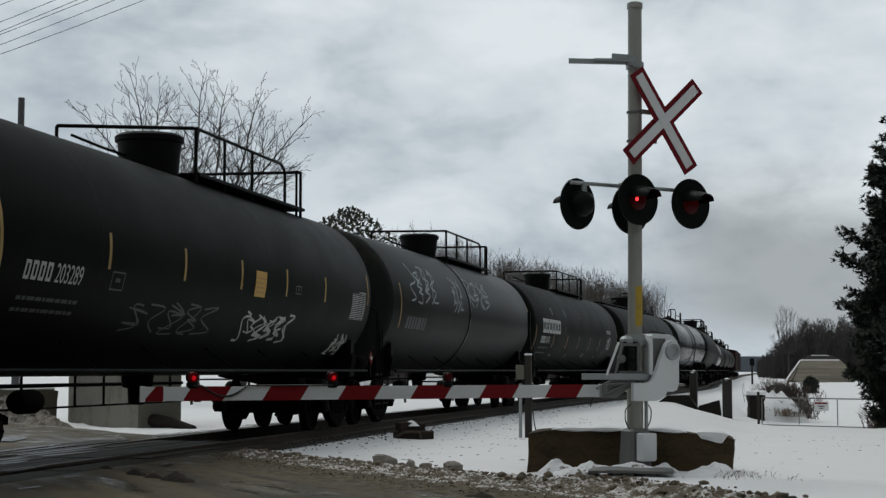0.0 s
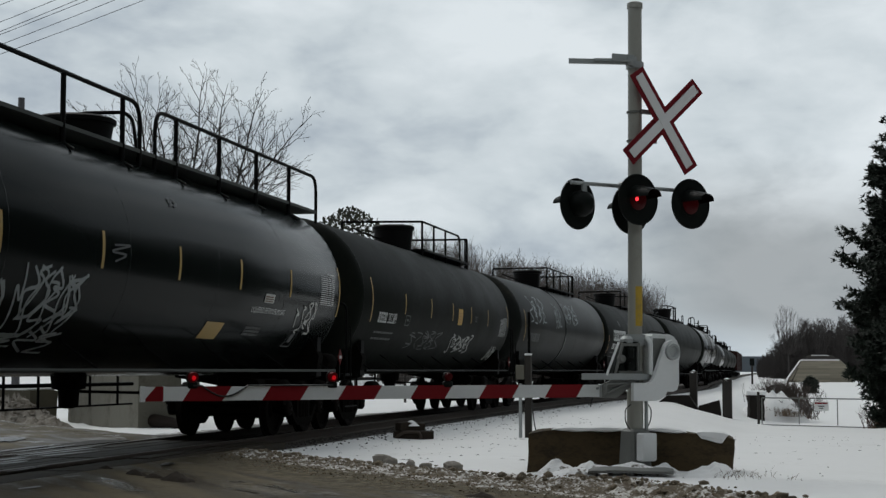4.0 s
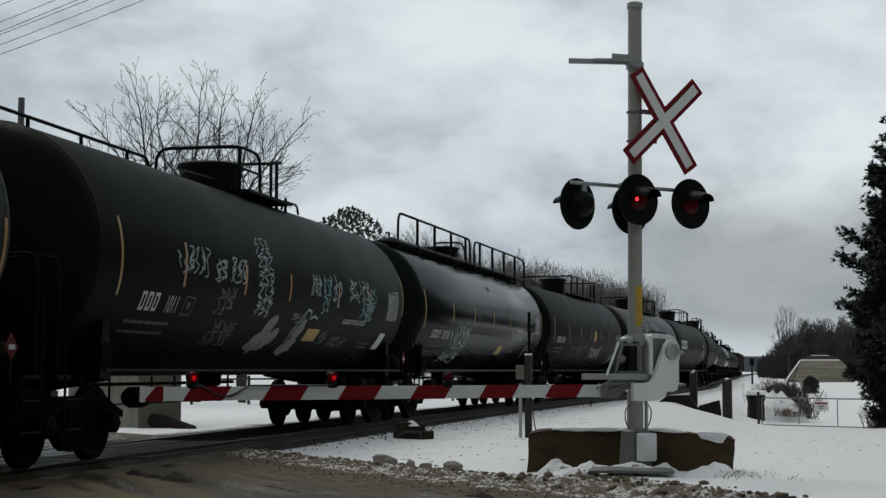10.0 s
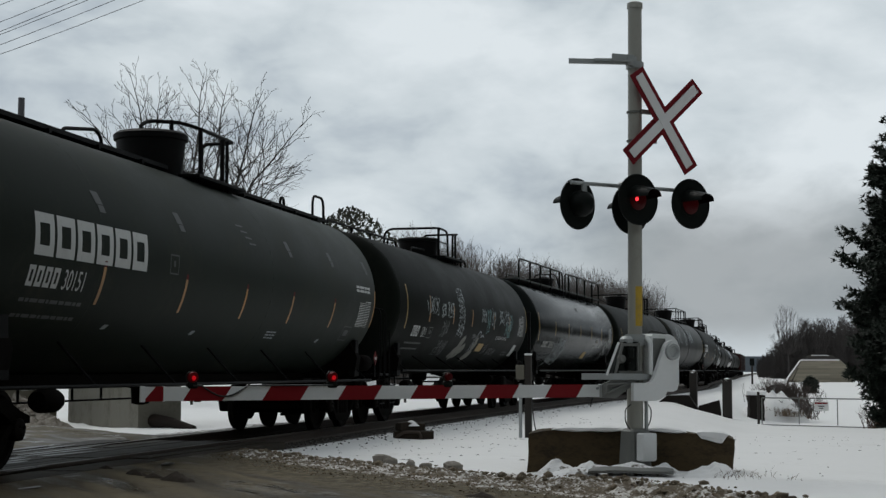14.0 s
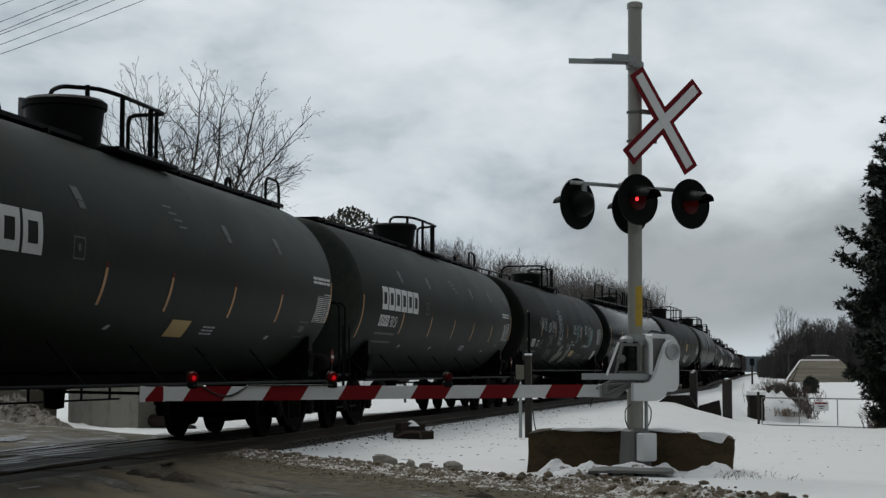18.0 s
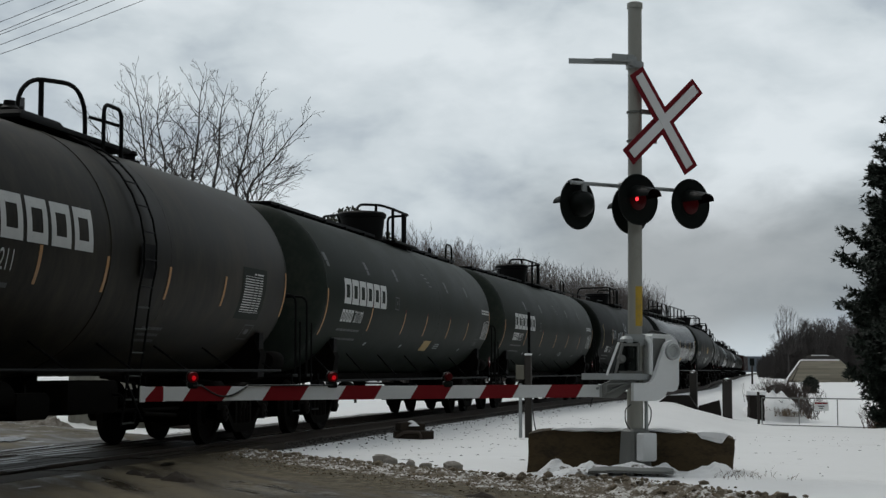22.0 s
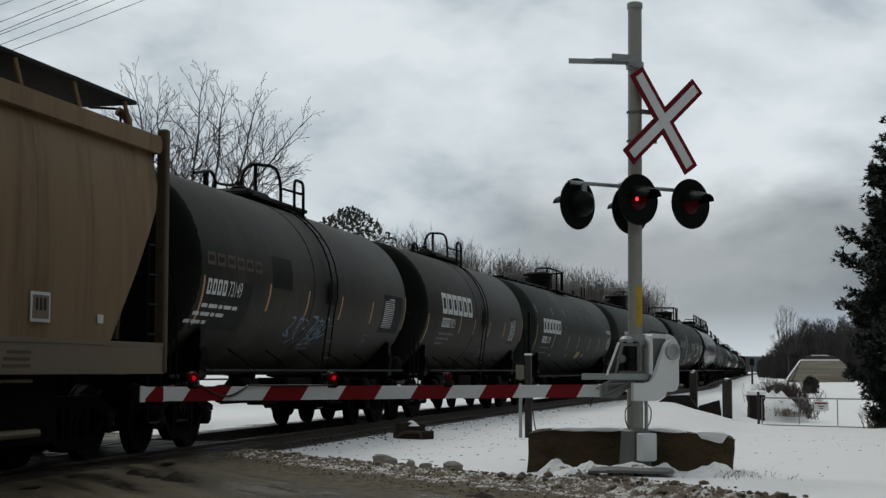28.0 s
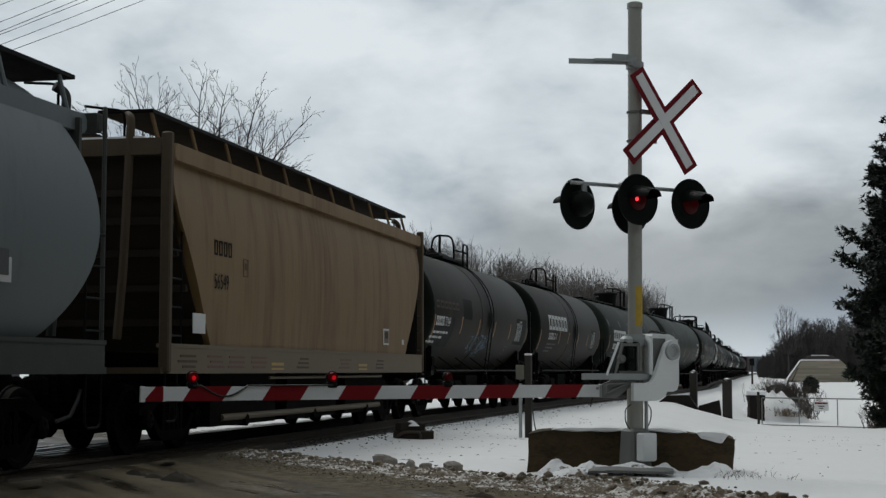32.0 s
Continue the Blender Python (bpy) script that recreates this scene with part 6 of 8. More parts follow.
def crossing_gate():
    a, b = Vector((-1.864, 16.387, 0.886)), Vector((-5.626, 13.281, 0.875))
    d = (b - a)
    L = d.length
    gate = thing("crossing_gate", "lowered red and white striped gate arm with three red lamps", "gate arm", tuple(a), math.degrees(math.atan2(d.y, d.x)))
    # local x runs to the tip, local +y faces the camera side
    h = 0.135
    part("arm_core", Geo().box((L / 2 - 0.035, 0, 0), (L + 0.07, 0.035, h * 0.96), chamfer=0.005), MAT["light_paint"], gate)
    tilt, per, wide = 0.09, 0.777, 0.385
    stripes = [(4.868, 4.678)] + [(4.495 - per * k, 4.495 - per * k - wide) for k in range(6)]
    for u1, u0 in stripes:
        p = [(u0, -h / 2), (u1, -h / 2), (u1 - tilt - (0.03 if u1 > 4.6 else 0), h / 2), (u0 - (tilt if u1 < 4.6 else 0), h / 2)]
        for y0, y1 in ((0.018, 0.0205), (-0.0205, -0.018)):
            part("red_stripe", Geo().prism(p, "y", y0, y1), MAT["red_refl"], gate)
    part("joint_strap", Geo().box((4.672, 0, 0), (0.012, 0.046, h * 1.03)), MAT["light_paint"], gate)
    part("end_band", Geo().box((L - 0.01, 0, 0), (0.04, 0.045, h * 1.06)), MAT["light_paint"], gate)
    for u, rr in ((4.398, 0.052), (2.997, 0.051), (1.735, 0.042)):
        lp = new("gate_lamp")
        lp.parent = gate
        lp.matrix_basis = pose(u, 0.0, h / 2 + 0.085)
        part("socket", Geo().box((0, 0, -0.075), (0.10, 0.06, 0.06), chamfer=0.01), MAT["signal_black"], lp)
        part("lens", Geo().lathe([(-0.05, rr * 0.45), (-0.045, rr * 0.86), (-0.02, rr), (0.02, rr), (0.045, rr * 0.86), (0.05, rr * 0.45)], "y", (0, 0, 0.0), 20), MAT["lamp_case" if rr > 0.05 else "lamp_dim"], lp, "glowing red gate lamp")
        if rr > 0.05:
            part("bulb", Geo().lathe([(0.052, 0.003), (0.057, 0.010), (0.054, 0.020), (0.046, 0.025)], "y", (0, 0, -0.008), 16), MAT["lamp_red"], lp, "lit lamp")
        part("lens_rim", Geo().lathe([(-0.018, rr), (-0.018, rr * 1.15), (0.018, rr * 1.15), (0.018, rr)], "y", (0, 0, 0), 20), MAT["signal_black"], lp)
    cable = [(2.997 + 1.40 * t, 0.028, h / 2 + 0.006 - (0.10 * math.sin(math.pi * (t - 0.62) / 0.32) if 0.62 < t < 0.94 else 0)) for t in [i / 50 for i in range(51)]]
    part("lamp_cable", Geo().tube(cable, 0.008, 6), MAT["rubber"], gate)
    part("arm_sleeve", Geo().box((-0.11, 0, 0), (0.08, 0.06, h * 1.05), chamfer=0.01), MAT["galv"], gate)
    for u in (-0.12, -0.03):
        part("bolt", Geo().lathe([(0.03, 0.018), (0.045, 0.016)], "y", (u, 0, 0.03), 8), MAT["galv"], gate)
    part("hanging_strap", Geo().tube([(0.02, 0.02, -h / 2), (0.05, 0.02, -0.16)], 0.008, 6), MAT["rubber"], gate)


crossing_gate()


# ---- things beside the crossing ----
def rough_block(size, seed, amp=0.03, nx=14, ny=4, nz=5):
    """A worn block with uneven faces."""
    rnd = noise
    g = Geo()
    sx, sy, sz = size
    def pt(i, j, k):
        p = Vector((sx * (i / nx - 0.5), sy * (j / ny - 0.5), sz * k / nz))
        e = Vector((1 if i in (0, nx) else 0, 1 if j in (0, ny) else 0, 1 if k in (0, nz) else 0))
        n = Vector((noise.noise(p * 3 + Vector((seed, 0, 0))), noise.noise(p * 3 + Vector((0, seed, 7))), noise.noise(p * 3 + Vector((3, 1, seed)))))
        edge = e.length > 1.2
        q = p + n * amp * 1.6
        if edge:
            q = Vector((q.x * (1 - 0.015), q.y * 0.93, q.z - (0.02 if k == nz else 0)))
        return q
    idx = {}
    verts, faces = [], []
    def vid(i, j, k):
        if (i, j, k) not in idx:
            idx[(i, j, k)] = len(verts)
            verts.append(pt(i, j, k))
        return idx[(i, j, k)]
    for i in range(nx):
        for j in range(ny):
            for k in (0, nz):
                faces.append((vid(i, j, k), vid(i + 1, j, k), vid(i + 1, j + 1, k), vid(i, j + 1, k)))
        for k in range(nz):
            for j in (0, ny):
                faces.append((vid(i, j, k), vid(i + 1, j, k), vid(i + 1, j, k + 1), vid(i, j, k + 1)))
    for j in range(ny):
        for k in range(nz):
            for i in (0, nx):
                faces.append((vid(i, j, k), vid(i, j + 1, k), vid(i, j + 1, k + 1), vid(i, j, k + 1)))
    return g.add(verts, faces)


def snow_lump(w, d, h, seed, n=30, m=12, rough=1.0):
    g = Geo()
    verts, faces = [], []
    for j in range(m + 1):
        r = j / m
        for k in range(n):
            a = 2 * math.pi * k / n
            q = 1 + 0.3 * noise.noise((math.cos(a) * 1.5 + seed, math.sin(a) * 1.5, seed))
            x, y = w / 2 * r * q * math.cos(a), d / 2 * r * q * math.sin(a)
            z = h * (1 - r * r) * (1 + 0.6 * rough * noise.noise((x * 4, y * 4, seed)) + 0.35 * rough * noise.noise((x * 13, y * 13, seed))) - 0.06 * r
            verts.append((x, y, z))
        if j:
            faces += [((j - 1) * n + k, (j - 1) * n + (k + 1) % n, j * n + (k + 1) % n, j * n + k) for k in range(n)]
    return g.add(verts, faces)


TURN = math.degrees(math.atan2(3.11, 3.77))


def barrier_block(c, length, depth, height, turn, seed):
    b = thing("timber_block", "dark rotten timber barrier block capped with snow", "barrier", (c[0], c[1], -0.26), turn)
    part("block", rough_block((length, depth, height), seed, 0.03, 16, 4, 6), MAT["timber"], b)
    return b


# two dark blocks end to end behind the mast
def draped_snow(x0, x1, depth, top, droop, seed, slope=0.0):
    """A thin blanket of snow over the top of a block, hanging a little over its front edge."""
    n, verts = 46, []
    for i in range(n + 1):
        f = i / n
        x = x0 + (x1 - x0) * f
        env = min(1.0, 6 * f, 6 * (1 - f))
        th = env * 0.030 * (1 + 0.8 * noise.noise((x * 6, seed, 0)))
        dr = env * droop * max(0.0, 0.5 + 0.5 * math.sin(math.pi * f) + 0.9 * noise.noise((x * 5, seed, 4)))
        zt = top + slope * x
        for y, z in ((depth / 2, zt - 0.02), (depth / 2 - 0.03, zt + th * 0.8), (0.0, zt + th), (-depth / 2 + 0.05, zt + th), (-depth / 2 - 0.012, zt + th * 0.5), (-depth / 2 - 0.026 * env, zt - dr * 0.5), (-depth / 2 - 0.004, zt - dr - 0.004)):
            verts.append((x, y, z))
    m = 7
    return Geo().add(verts, [(i * m + k, i * m + k + 1, (i + 1) * m + k + 1, (i + 1) * m + k) for i in range(n) for k in range(m - 1)])


blk = barrier_block((-2.05, 17.06), 1.16, 0.55, 0.72, 3.0, 3.3)
part("snow_cap", draped_snow(-0.33, 0.60, 0.58, 0.728, 0.02, 2.2), MAT["snow"], blk)
blk = barrier_block((-0.99, 17.0), 1.03, 0.55, 0.72, 2.0, 8.3)
blk.matrix_basis = pose(-0.99, 16.98, -0.28, 0, 4.0, 2.0)
part("snow_cap", draped_snow(0.12, 0.45, 0.58, 0.735, 0.085, 5.2), MAT["snow"], blk)
part("snow_cap", draped_snow(-0.50, 0.02, 0.58, 0.73, 0.012, 6.2), MAT["snow"], blk)
for (x, y, w, d, h, sd) in ((-2.22, 16.45, 0.62, 0.5, 0.14, 1.0), (-1.88, 16.45, 0.7, 0.5, 0.11, 2.0), (-0.62, 16.02, 0.80, 0.7, 0.11, 3.0), (-1.15, 16.4, 0.7, 0.5, 0.10, 4.0), (-2.0, 16.2, 1.0, 0.5, 0.08, 6.1), (-1.4, 16.15, 0.95, 0.42, 0.13, 7.4)):
    o = solid("snow_heap", snow_lump(w, d, h, sd), MAT["snow" if sd == 3.0 else "dirty_snow"], "small heap of dirty snow at the barrier block", "snow heap", "snow heaps at the barrier", "stuff")
    o.matrix_basis = pose(x, y, ground_z(x, y) + 0.0)
pl = thing("base_slab", "dark flat base slab with snow on it before the mast", "slab", (-1.44, 16.02, ground_z(-1.44, 16.02) + 0.03), 3)
part("slab", rough_block((0.86, 0.34, 0.05), 7.7, 0.008, 12, 3, 2), MAT["cast_iron"], pl)
part("snow_cap", snow_lump(0.84, 0.26, 0.045, 4.4, 40, 10), MAT["dirty_snow"], pl).matrix_basis = pose(0.0, 0.05, 0.052)


def sign_post():
    x, y = -4.71, 30.2
    p = thing("signal_post", "dark wooden post with a small grey box beside it", "post", spot(x, y), 0)
    part("post", Geo().box((0, 0, 0.78), (0.13, 0.13, 1.64), chamfer=0.012), MAT["post_wood"], p)
    part("upper_rod", Geo().box((0.02, 0, 2.0), (0.055, 0.055, 0.9), chamfer=0.008), MAT["black_iron"], p)
    part("snow_cap", Geo().box((0, 0, 1.62), (0.14, 0.14, 0.035), chamfer=0.012), MAT["snow"], p)
    part("box_stand", Geo().box((-0.15, -0.05, 0.5), (0.06, 0.06, 1.1), chamfer=0.01), MAT["galv"], p)
    part("equipment_box", Geo().box((-0.15, -0.07, 1.27), (0.16, 0.14, 0.28), chamfer=0.015), MAT["concrete"], p, "pale grey equipment box")
    part("guy_cable", Geo().tube(bend([(0.07, -0.05, 0.9), (0.1, -0.06, 0.4), (0.2, -0.1, -0.05)], 0.2), 0.012, 6), MAT["rubber"], p)


sign_post()


def stub_post(x, y, h, w, label):
    p = thing("timber_post", label, "post", spot(x, y, -0.1), random.uniform(-6, 6), "timber posts beside the track")
    part("post", Geo().box((0, 0, h / 2), (w, w, h), chamfer=0.02), MAT["post_wood"], p)
    part("snow_cap", snow_lump(w * 1.15, w * 1.15, 0.05, x), MAT["snow"], p).matrix_basis = pose(0, 0, h - 0.005)


stub_post(-3.05, 61.0, 1.52, 0.28, "squat dark wooden post with a snow cap")
stub_post(-1.64, 56.5, 1.46, 0.34, "squat grey-brown wooden post with a snow cap")


def dark_slab(outline, y0, y1, label):
    """A leaning slab, its outline as seen along the track."""
    o = thing("concrete_slab", label, "slab", group="dark slabs in the snow")
    part("slab", Geo().prism(outline, "y", y0, y1), MAT["slab_dark"], o, sharp=20)
    crest = [p for p in outline if p[1] > outline[0][1] + 0.25]
    g = Geo().prism([(crest[0][0], crest[0][1] + 0.004), (crest[-1][0], crest[-1][1] + 0.004), (crest[-1][0] - 0.05, crest[-1][1] + 0.04), (crest[0][0] + 0.08, crest[0][1] + 0.05)], "y", y0 + 0.06, y1)
    part("snow_cap", g, MAT["snow"], o)


dark_slab([(-4.45, -0.75), (-4.36, -0.12), (-4.02, 0.14), (-3.20, 0.16), (-2.86, -0.34), (-2.9, -1.0)], 60.1, 60.9, "dark slab half buried in snow")
dark_slab([(-2.84, -1.2), (-2.82, -0.24), (-2.05, -0.02), (-1.98, -0.50), (-2.0, -1.3)], 59.9, 60.5, "dark tilted slab half buried in snow")


def tie_stack():
    s = thing("tie_pile", "small pile of old dark ties and scrap capped with snow", "tie pile", spot(-6.6, 28.4, -0.02), 20)
    part("old_tie", rough_block((0.75, 0.25, 0.18), 4.4, 0.015, 6, 2, 2), MAT["tie"], s)
    q = part("old_tie", rough_block((0.55, 0.22, 0.16), 5.5, 0.015, 6, 2, 2), MAT["tie"], s)
    q.matrix_basis = pose(-0.05, 0.05, 0.17, 0, 0, 25)
    q = part("scrap", Geo().tube(bend([(-0.35, -0.15, 0.05), (-0.2, -0.15, 0.16), (0.1, -0.15, 0.15), (0.12, -0.15, 0.03)], 0.1), 0.03, 8), MAT["rail"], s)
    q = part("snow_cap", snow_lump(0.42, 0.3, 0.045, 3.1), MAT["snow"], s)
    q.matrix_basis = pose(-0.05, 0.05, 0.32)


tie_stack()


# ---- far side of the track: culvert wall, railing, poles and wires ----
def culvert_wall():
    w = thing("culvert_wall", "pale concrete headwall beside the road", "wall", (0, 0, 0))
    lo, hi = -0.6, 1.6
    c0, c1, c2, c3 = (-20.0, 41.9), (-14.05, 33.0), (-13.3, 33.7), (-19.3, 42.5)
    part("wall", Geo().prism([c0, c1, c2, c3], "z", lo, hi), MAT["concrete"], w)
    part("coping", Geo().prism([(c0[0] - 0.1, c0[1] - 0.1), (c1[0] - 0.02, c1[1] - 0.15), (c2[0] + 0.12, c2[1]), (c3[0], c3[1] + 0.1)], "z", hi, hi + 0.12), MAT["concrete"], w)
    p = thing("culvert_pipe", "rusty brown pipe lying in the snow", "pipe", (0, 0, 0))
    part("pipe", Geo().tube([(-14.0, 33.45, -0.03), (-13.2, 32.8, -0.05), (-12.4, 32.2, -0.17)], 0.17, 14, True, 0.07), MAT["dark_rust"], p)
    b = thing("timber_block", "dark brown block capped with snow beyond the track", "block", (-21.32, 41.2, -0.43), -35)
    part("block", rough_block((3.4, 0.9, 1.0), 6.1, 0.03, 8, 3, 3), MAT["mossy_block"], b)
    part("snow_cap", Geo().box((0, 0, 1.02), (3.1, 0.85, 0.08), chamfer=0.03), MAT["snow"], b)
    for x, y, w2, d, h, sd in ((-20.3, 39.0, 4.6, 2.2, 0.60, 1.7), (-18.4, 37.2, 3.4, 1.6, 0.26, 2.7)):
        o = solid("snow_heap", snow_lump(w2, d, h, sd, 48, 22), MAT["grey_slush"], "ploughed heap of dirty snow beyond the track", "snow heap", "dirty snow heaps", "stuff")
        o.matrix_basis = pose(x, y, ground_z(x, y), 0, 0, -50)



culvert_wall()


def far_fence():
    """Low rail fence in the field beyond the track."""
    f = thing("fence", "low grey rail fence in the snow beyond the track", "fence", (0, 0, 0))
    a, b = Vector((-24.0, 62.0)), Vector((-13.0, 74.0))
    n = 7
    for k in range(n):
        p = a.lerp(b, k / (n - 1))
        z = ground_z(p.x, p.y)
        part("post", Geo().box((p.x, p.y, z + 0.6), (0.1, 0.1, 1.3)), MAT["post_wood"], f)
    for h in (0.35, 1.05):
        part("rail", Geo().tube([(a.x, a.y, ground_z(a.x, a.y) + h), (b.x, b.y, ground_z(b.x, b.y) + h)], 0.04, 6), MAT["post_wood"], f)
    for x, y, w, h, sd in ((-21.0, 78.0, 3.6, 1.2, 5.0), (-17.5, 80.0, 3.8, 1.3, 6.0)):
        o = solid("snow_heap", snow_lump(w, w * 0.8, h, sd), MAT["snow"], "rounded snow mound in the field", "snow heap", "snow mounds in the field", "stuff")
        o.matrix_basis = pose(x, y, ground_z(x, y))


far_fence()


def utility_pole():
    x, y = -30.64, 59.23
    p = thing("utility_pole", "dark wooden utility pole", "utility pole", spot(x, y, -0.2))
    part("pole", Geo().lathe([(0, 0.17), (13.05, 0.135)], "z", (0, 0, 0), 12), MAT["wire"], p)


utility_pole()


def wires():
    """Overhead lines that cross the sky beyond the track."""
    for z0, z1 in ((9.20, 10.63), (9.45, 10.95), (9.72, 11.25), (9.80, 11.40), (10.05, 11.62), (10.50, 12.1)):
        a, b = Vector((-19.4, 36.2, z0)), Vector((-15.5, 36.95, z1))
        d = b - a
        pts = [a + d * t + Vector((0, 0, 0.004 * (t * 10) ** 2 * 0.2)) for t in np.linspace(-6, 4, 24)]
        solid("overhead_wire", Geo().tube(pts, 0.008, 5), MAT["wire"], "thin black overhead cable", "cable", "overhead wires")


wires()


# ---- vegetation ----
def branch_geo(g, rnd, p, d, length, r, depth, spread, up, sides=5, minr=0.006, curl=0.25, kids=(2, 4)):
    """A limb with its side branches."""
    n = max(2, int(3 + length * 0.8)) if depth > 1 else 3
    pts, q, dd = [p], p, d.normalized()
    for i in range(n):
        cc = curl * (0.6 if depth > 3 else 1)
        dd = (dd + Vector((rnd.gauss(0, cc), rnd.gauss(0, cc), rnd.gauss(0, cc) + up)) * 0.35).normalized()
        q = q + dd * (length / n)
        pts.append(q)
    g.tube(pts, max(r, minr), sides if depth > 1 else 3, False, max(r * 0.35, minr * 0.7))
    if depth <= 0:
        return
    for k in range(rnd.randint(*kids) + (1 if depth > 2 else 0)):
        t = rnd.uniform(0.25, 1.0)
        i = min(n - 1, int(t * n))
        base = pts[i].lerp(pts[i + 1], t * n - i if t < 1 else 1)
        side = Vector((rnd.gauss(0, 1), rnd.gauss(0, 1), rnd.gauss(0, 0.6)))
        nd = (dd * (1 - spread) + side.normalized() * spread + Vector((0, 0, up))).normalized()
        branch_geo(g, rnd, base, nd, length * rnd.uniform(0.32, 0.55), r * 0.5 * (1.1 - 0.3 * t), depth - 1, spread, up, sides, minr, curl, kids)


def limb(g, rnd, p, d, length, r, depth):
    """A crooked limb that swings upwards and forks again and again."""
    n = max(3, int(length / 0.28))
    pts, q, dd = [p], p, d.normalized()
    swing = Vector((rnd.gauss(0, 0.05), rnd.gauss(0, 0.05), 0.035))
    for i in range(n):
        dd = (dd + swing + Vector((rnd.gauss(0, 0.13), rnd.gauss(0, 0.13), rnd.gauss(0, 0.10)))).normalized()
        q = q + dd * (length / n)
        pts.append(q)
    g.tube(pts, max(r, 0.009), 5 if depth > 1 else 3, False, max(0.006, r * 0.35))
    if not depth:
        return
    count = max(2, int(length / (0.56 if depth > 1 else 0.23)))
    for k in range(count):
        t = 0.22 + 0.78 * (k + rnd.uniform(0.2, 1.0)) / count
        i = min(n - 1, int(t * n))
        along = (pts[i + 1] - pts[i]).normalized()
        side = along.cross(Vector((rnd.gauss(0, 1), rnd.gauss(0, 1), rnd.gauss(0, 0.4)))).normalized()
        ang = rnd.uniform(0.35, 0.80)
        nd = along * math.cos(ang) + side * math.sin(ang)
        limb(g, rnd, pts[i].lerp(pts[i + 1], min(1.0, t * n - i)), nd, length * (1.12 - 0.62 * t) * rnd.uniform(0.42, 0.75), r * 0.55 * (1.2 - 0.4 * t), depth - 1)


def bare_tree(side, ahead, seed, stems, label):
    """Stems as (lateral place at 9.5 m, lateral tip, height of the tip)."""
    rnd = random.Random(seed)
    ca, sa = math.cos(radians(12)), math.sin(radians(12))
    x, y = side * ca - ahead * sa, side * sa + ahead * ca
    z0 = ground_z(x, y) - 0.1
    t = thing("bare_tree", label, "tree", (x, y, z0), 12, "bare trees behind the track")
    for k, (um, u1, h) in enumerate(stems):
        g, n = Geo(), 26
        fm = (9.5 - z0) / (h - z0)
        dep = rnd.uniform(-1.6, 1.6)
        pts = []
        for i in range(n + 1):
            f = i / n
            u = (um - side) * (f / fm) ** 1.3 if f < fm else (um - side) + (u1 - um) * ((f - fm) / (1 - fm)) ** 1.15
            pts.append(Vector((u + 0.5 * noise.noise((f * 5, seed, k)), dep * f + 0.5 * noise.noise((f * 5, k, seed + 4)), (h - z0) * f)))
        g.tube(pts, 0.17, 8, False, 0.009)
        count = 14
        for j in range(count):
            f = 0.53 + 0.46 * (j + rnd.random()) / count
            i = min(n - 1, int(f * n))
            along = (pts[i + 1] - pts[i]).normalized()
            a = (j % 2) * math.pi + rnd.uniform(-0.8, 0.8)
            out = Vector((math.cos(a), math.sin(a), 0))
            ang = rnd.uniform(0.45, 0.85)
            limb(g, rnd, pts[i].lerp(pts[i + 1], f * n - i), along * math.cos(ang) + out * math.sin(ang), ((h - z0) * (1 - f) * 0.44 + 0.80) * rnd.uniform(0.85, 1.2), 0.055 * (1.25 - f), 3)
        part("trunk" if k == 0 else "stem", g, MAT["bark"], t, turn=False)
    return t


bare_tree(-13.0, 71.0, 21, [(-13.3, -14.3, 14.7), (-13.9, -16.6, 13.0), (-12.9, -13.0, 14.2)], "tall bare tree with crooked upswept limbs")
bare_tree(-11.4, 72.5, 34, [(-11.7, -11.3, 15.2), (-10.6, -10.0, 14.4)], "tall bare tree with forked stems and fine twigs")
bare_tree(-9.2, 71.5, 47, [(-9.5, -8.3, 14.1), (-8.9, -6.1, 12.9)], "bare tree leaning towards the track with fine twigs")


def shrub_tree(x, y, h, w, seed, label):
    rnd = random.Random(seed)
    t = thing("leafy_tree", label, "tree", spot(x, y, -0.1))
    g = Geo()
    for k in range(7):
        branch_geo(g, rnd, Vector((0, 0, 0)), Vector((rnd.gauss(0, 0.25), rnd.gauss(0, 0.25), 1)), h * 0.6, 0.09, 2, 0.5, 0.1, 5, 0.015)
    part("trunk", g, MAT["bark"], t, turn=False)
    c = Geo()
    for k in range(3600):
        a, q, z = rnd.uniform(0, 6.283), math.sqrt(rnd.random()), rnd.random()
        rr = w / 2 * q * math.sqrt(max(0.02, 1 - ((z - 0.45) / 0.56) ** 2)) * (1 + 0.35 * noise.noise((math.cos(a) * 1.5, math.sin(a) * 1.5, z * 3 + seed)))
        zz = h * (0.35 + 0.65 * z) * (1 - 0.04 * q) + rnd.gauss(0, 0.1)
        p = Vector((rr * math.cos(a), rr * math.sin(a), zz))
        u, v = Vector((rnd.gauss(0, 1), rnd.gauss(0, 1), rnd.gauss(0, 1))).normalized(), Vector((rnd.gauss(0, 1), rnd.gauss(0, 1), rnd.gauss(0, 1))).normalized()
        s = rnd.uniform(0.08, 0.2)
        c.add([p - u * s, p + v * s * 0.6, p + u * s, p - v * s * 0.6], [(0, 1, 2, 3)])
    part("crown", c, MAT["bush_leaf"], t, turn=False)


shrub_tree(-23.9, 86.5, 11.0, 7.0, 5, "dense dull olive tree behind the track")


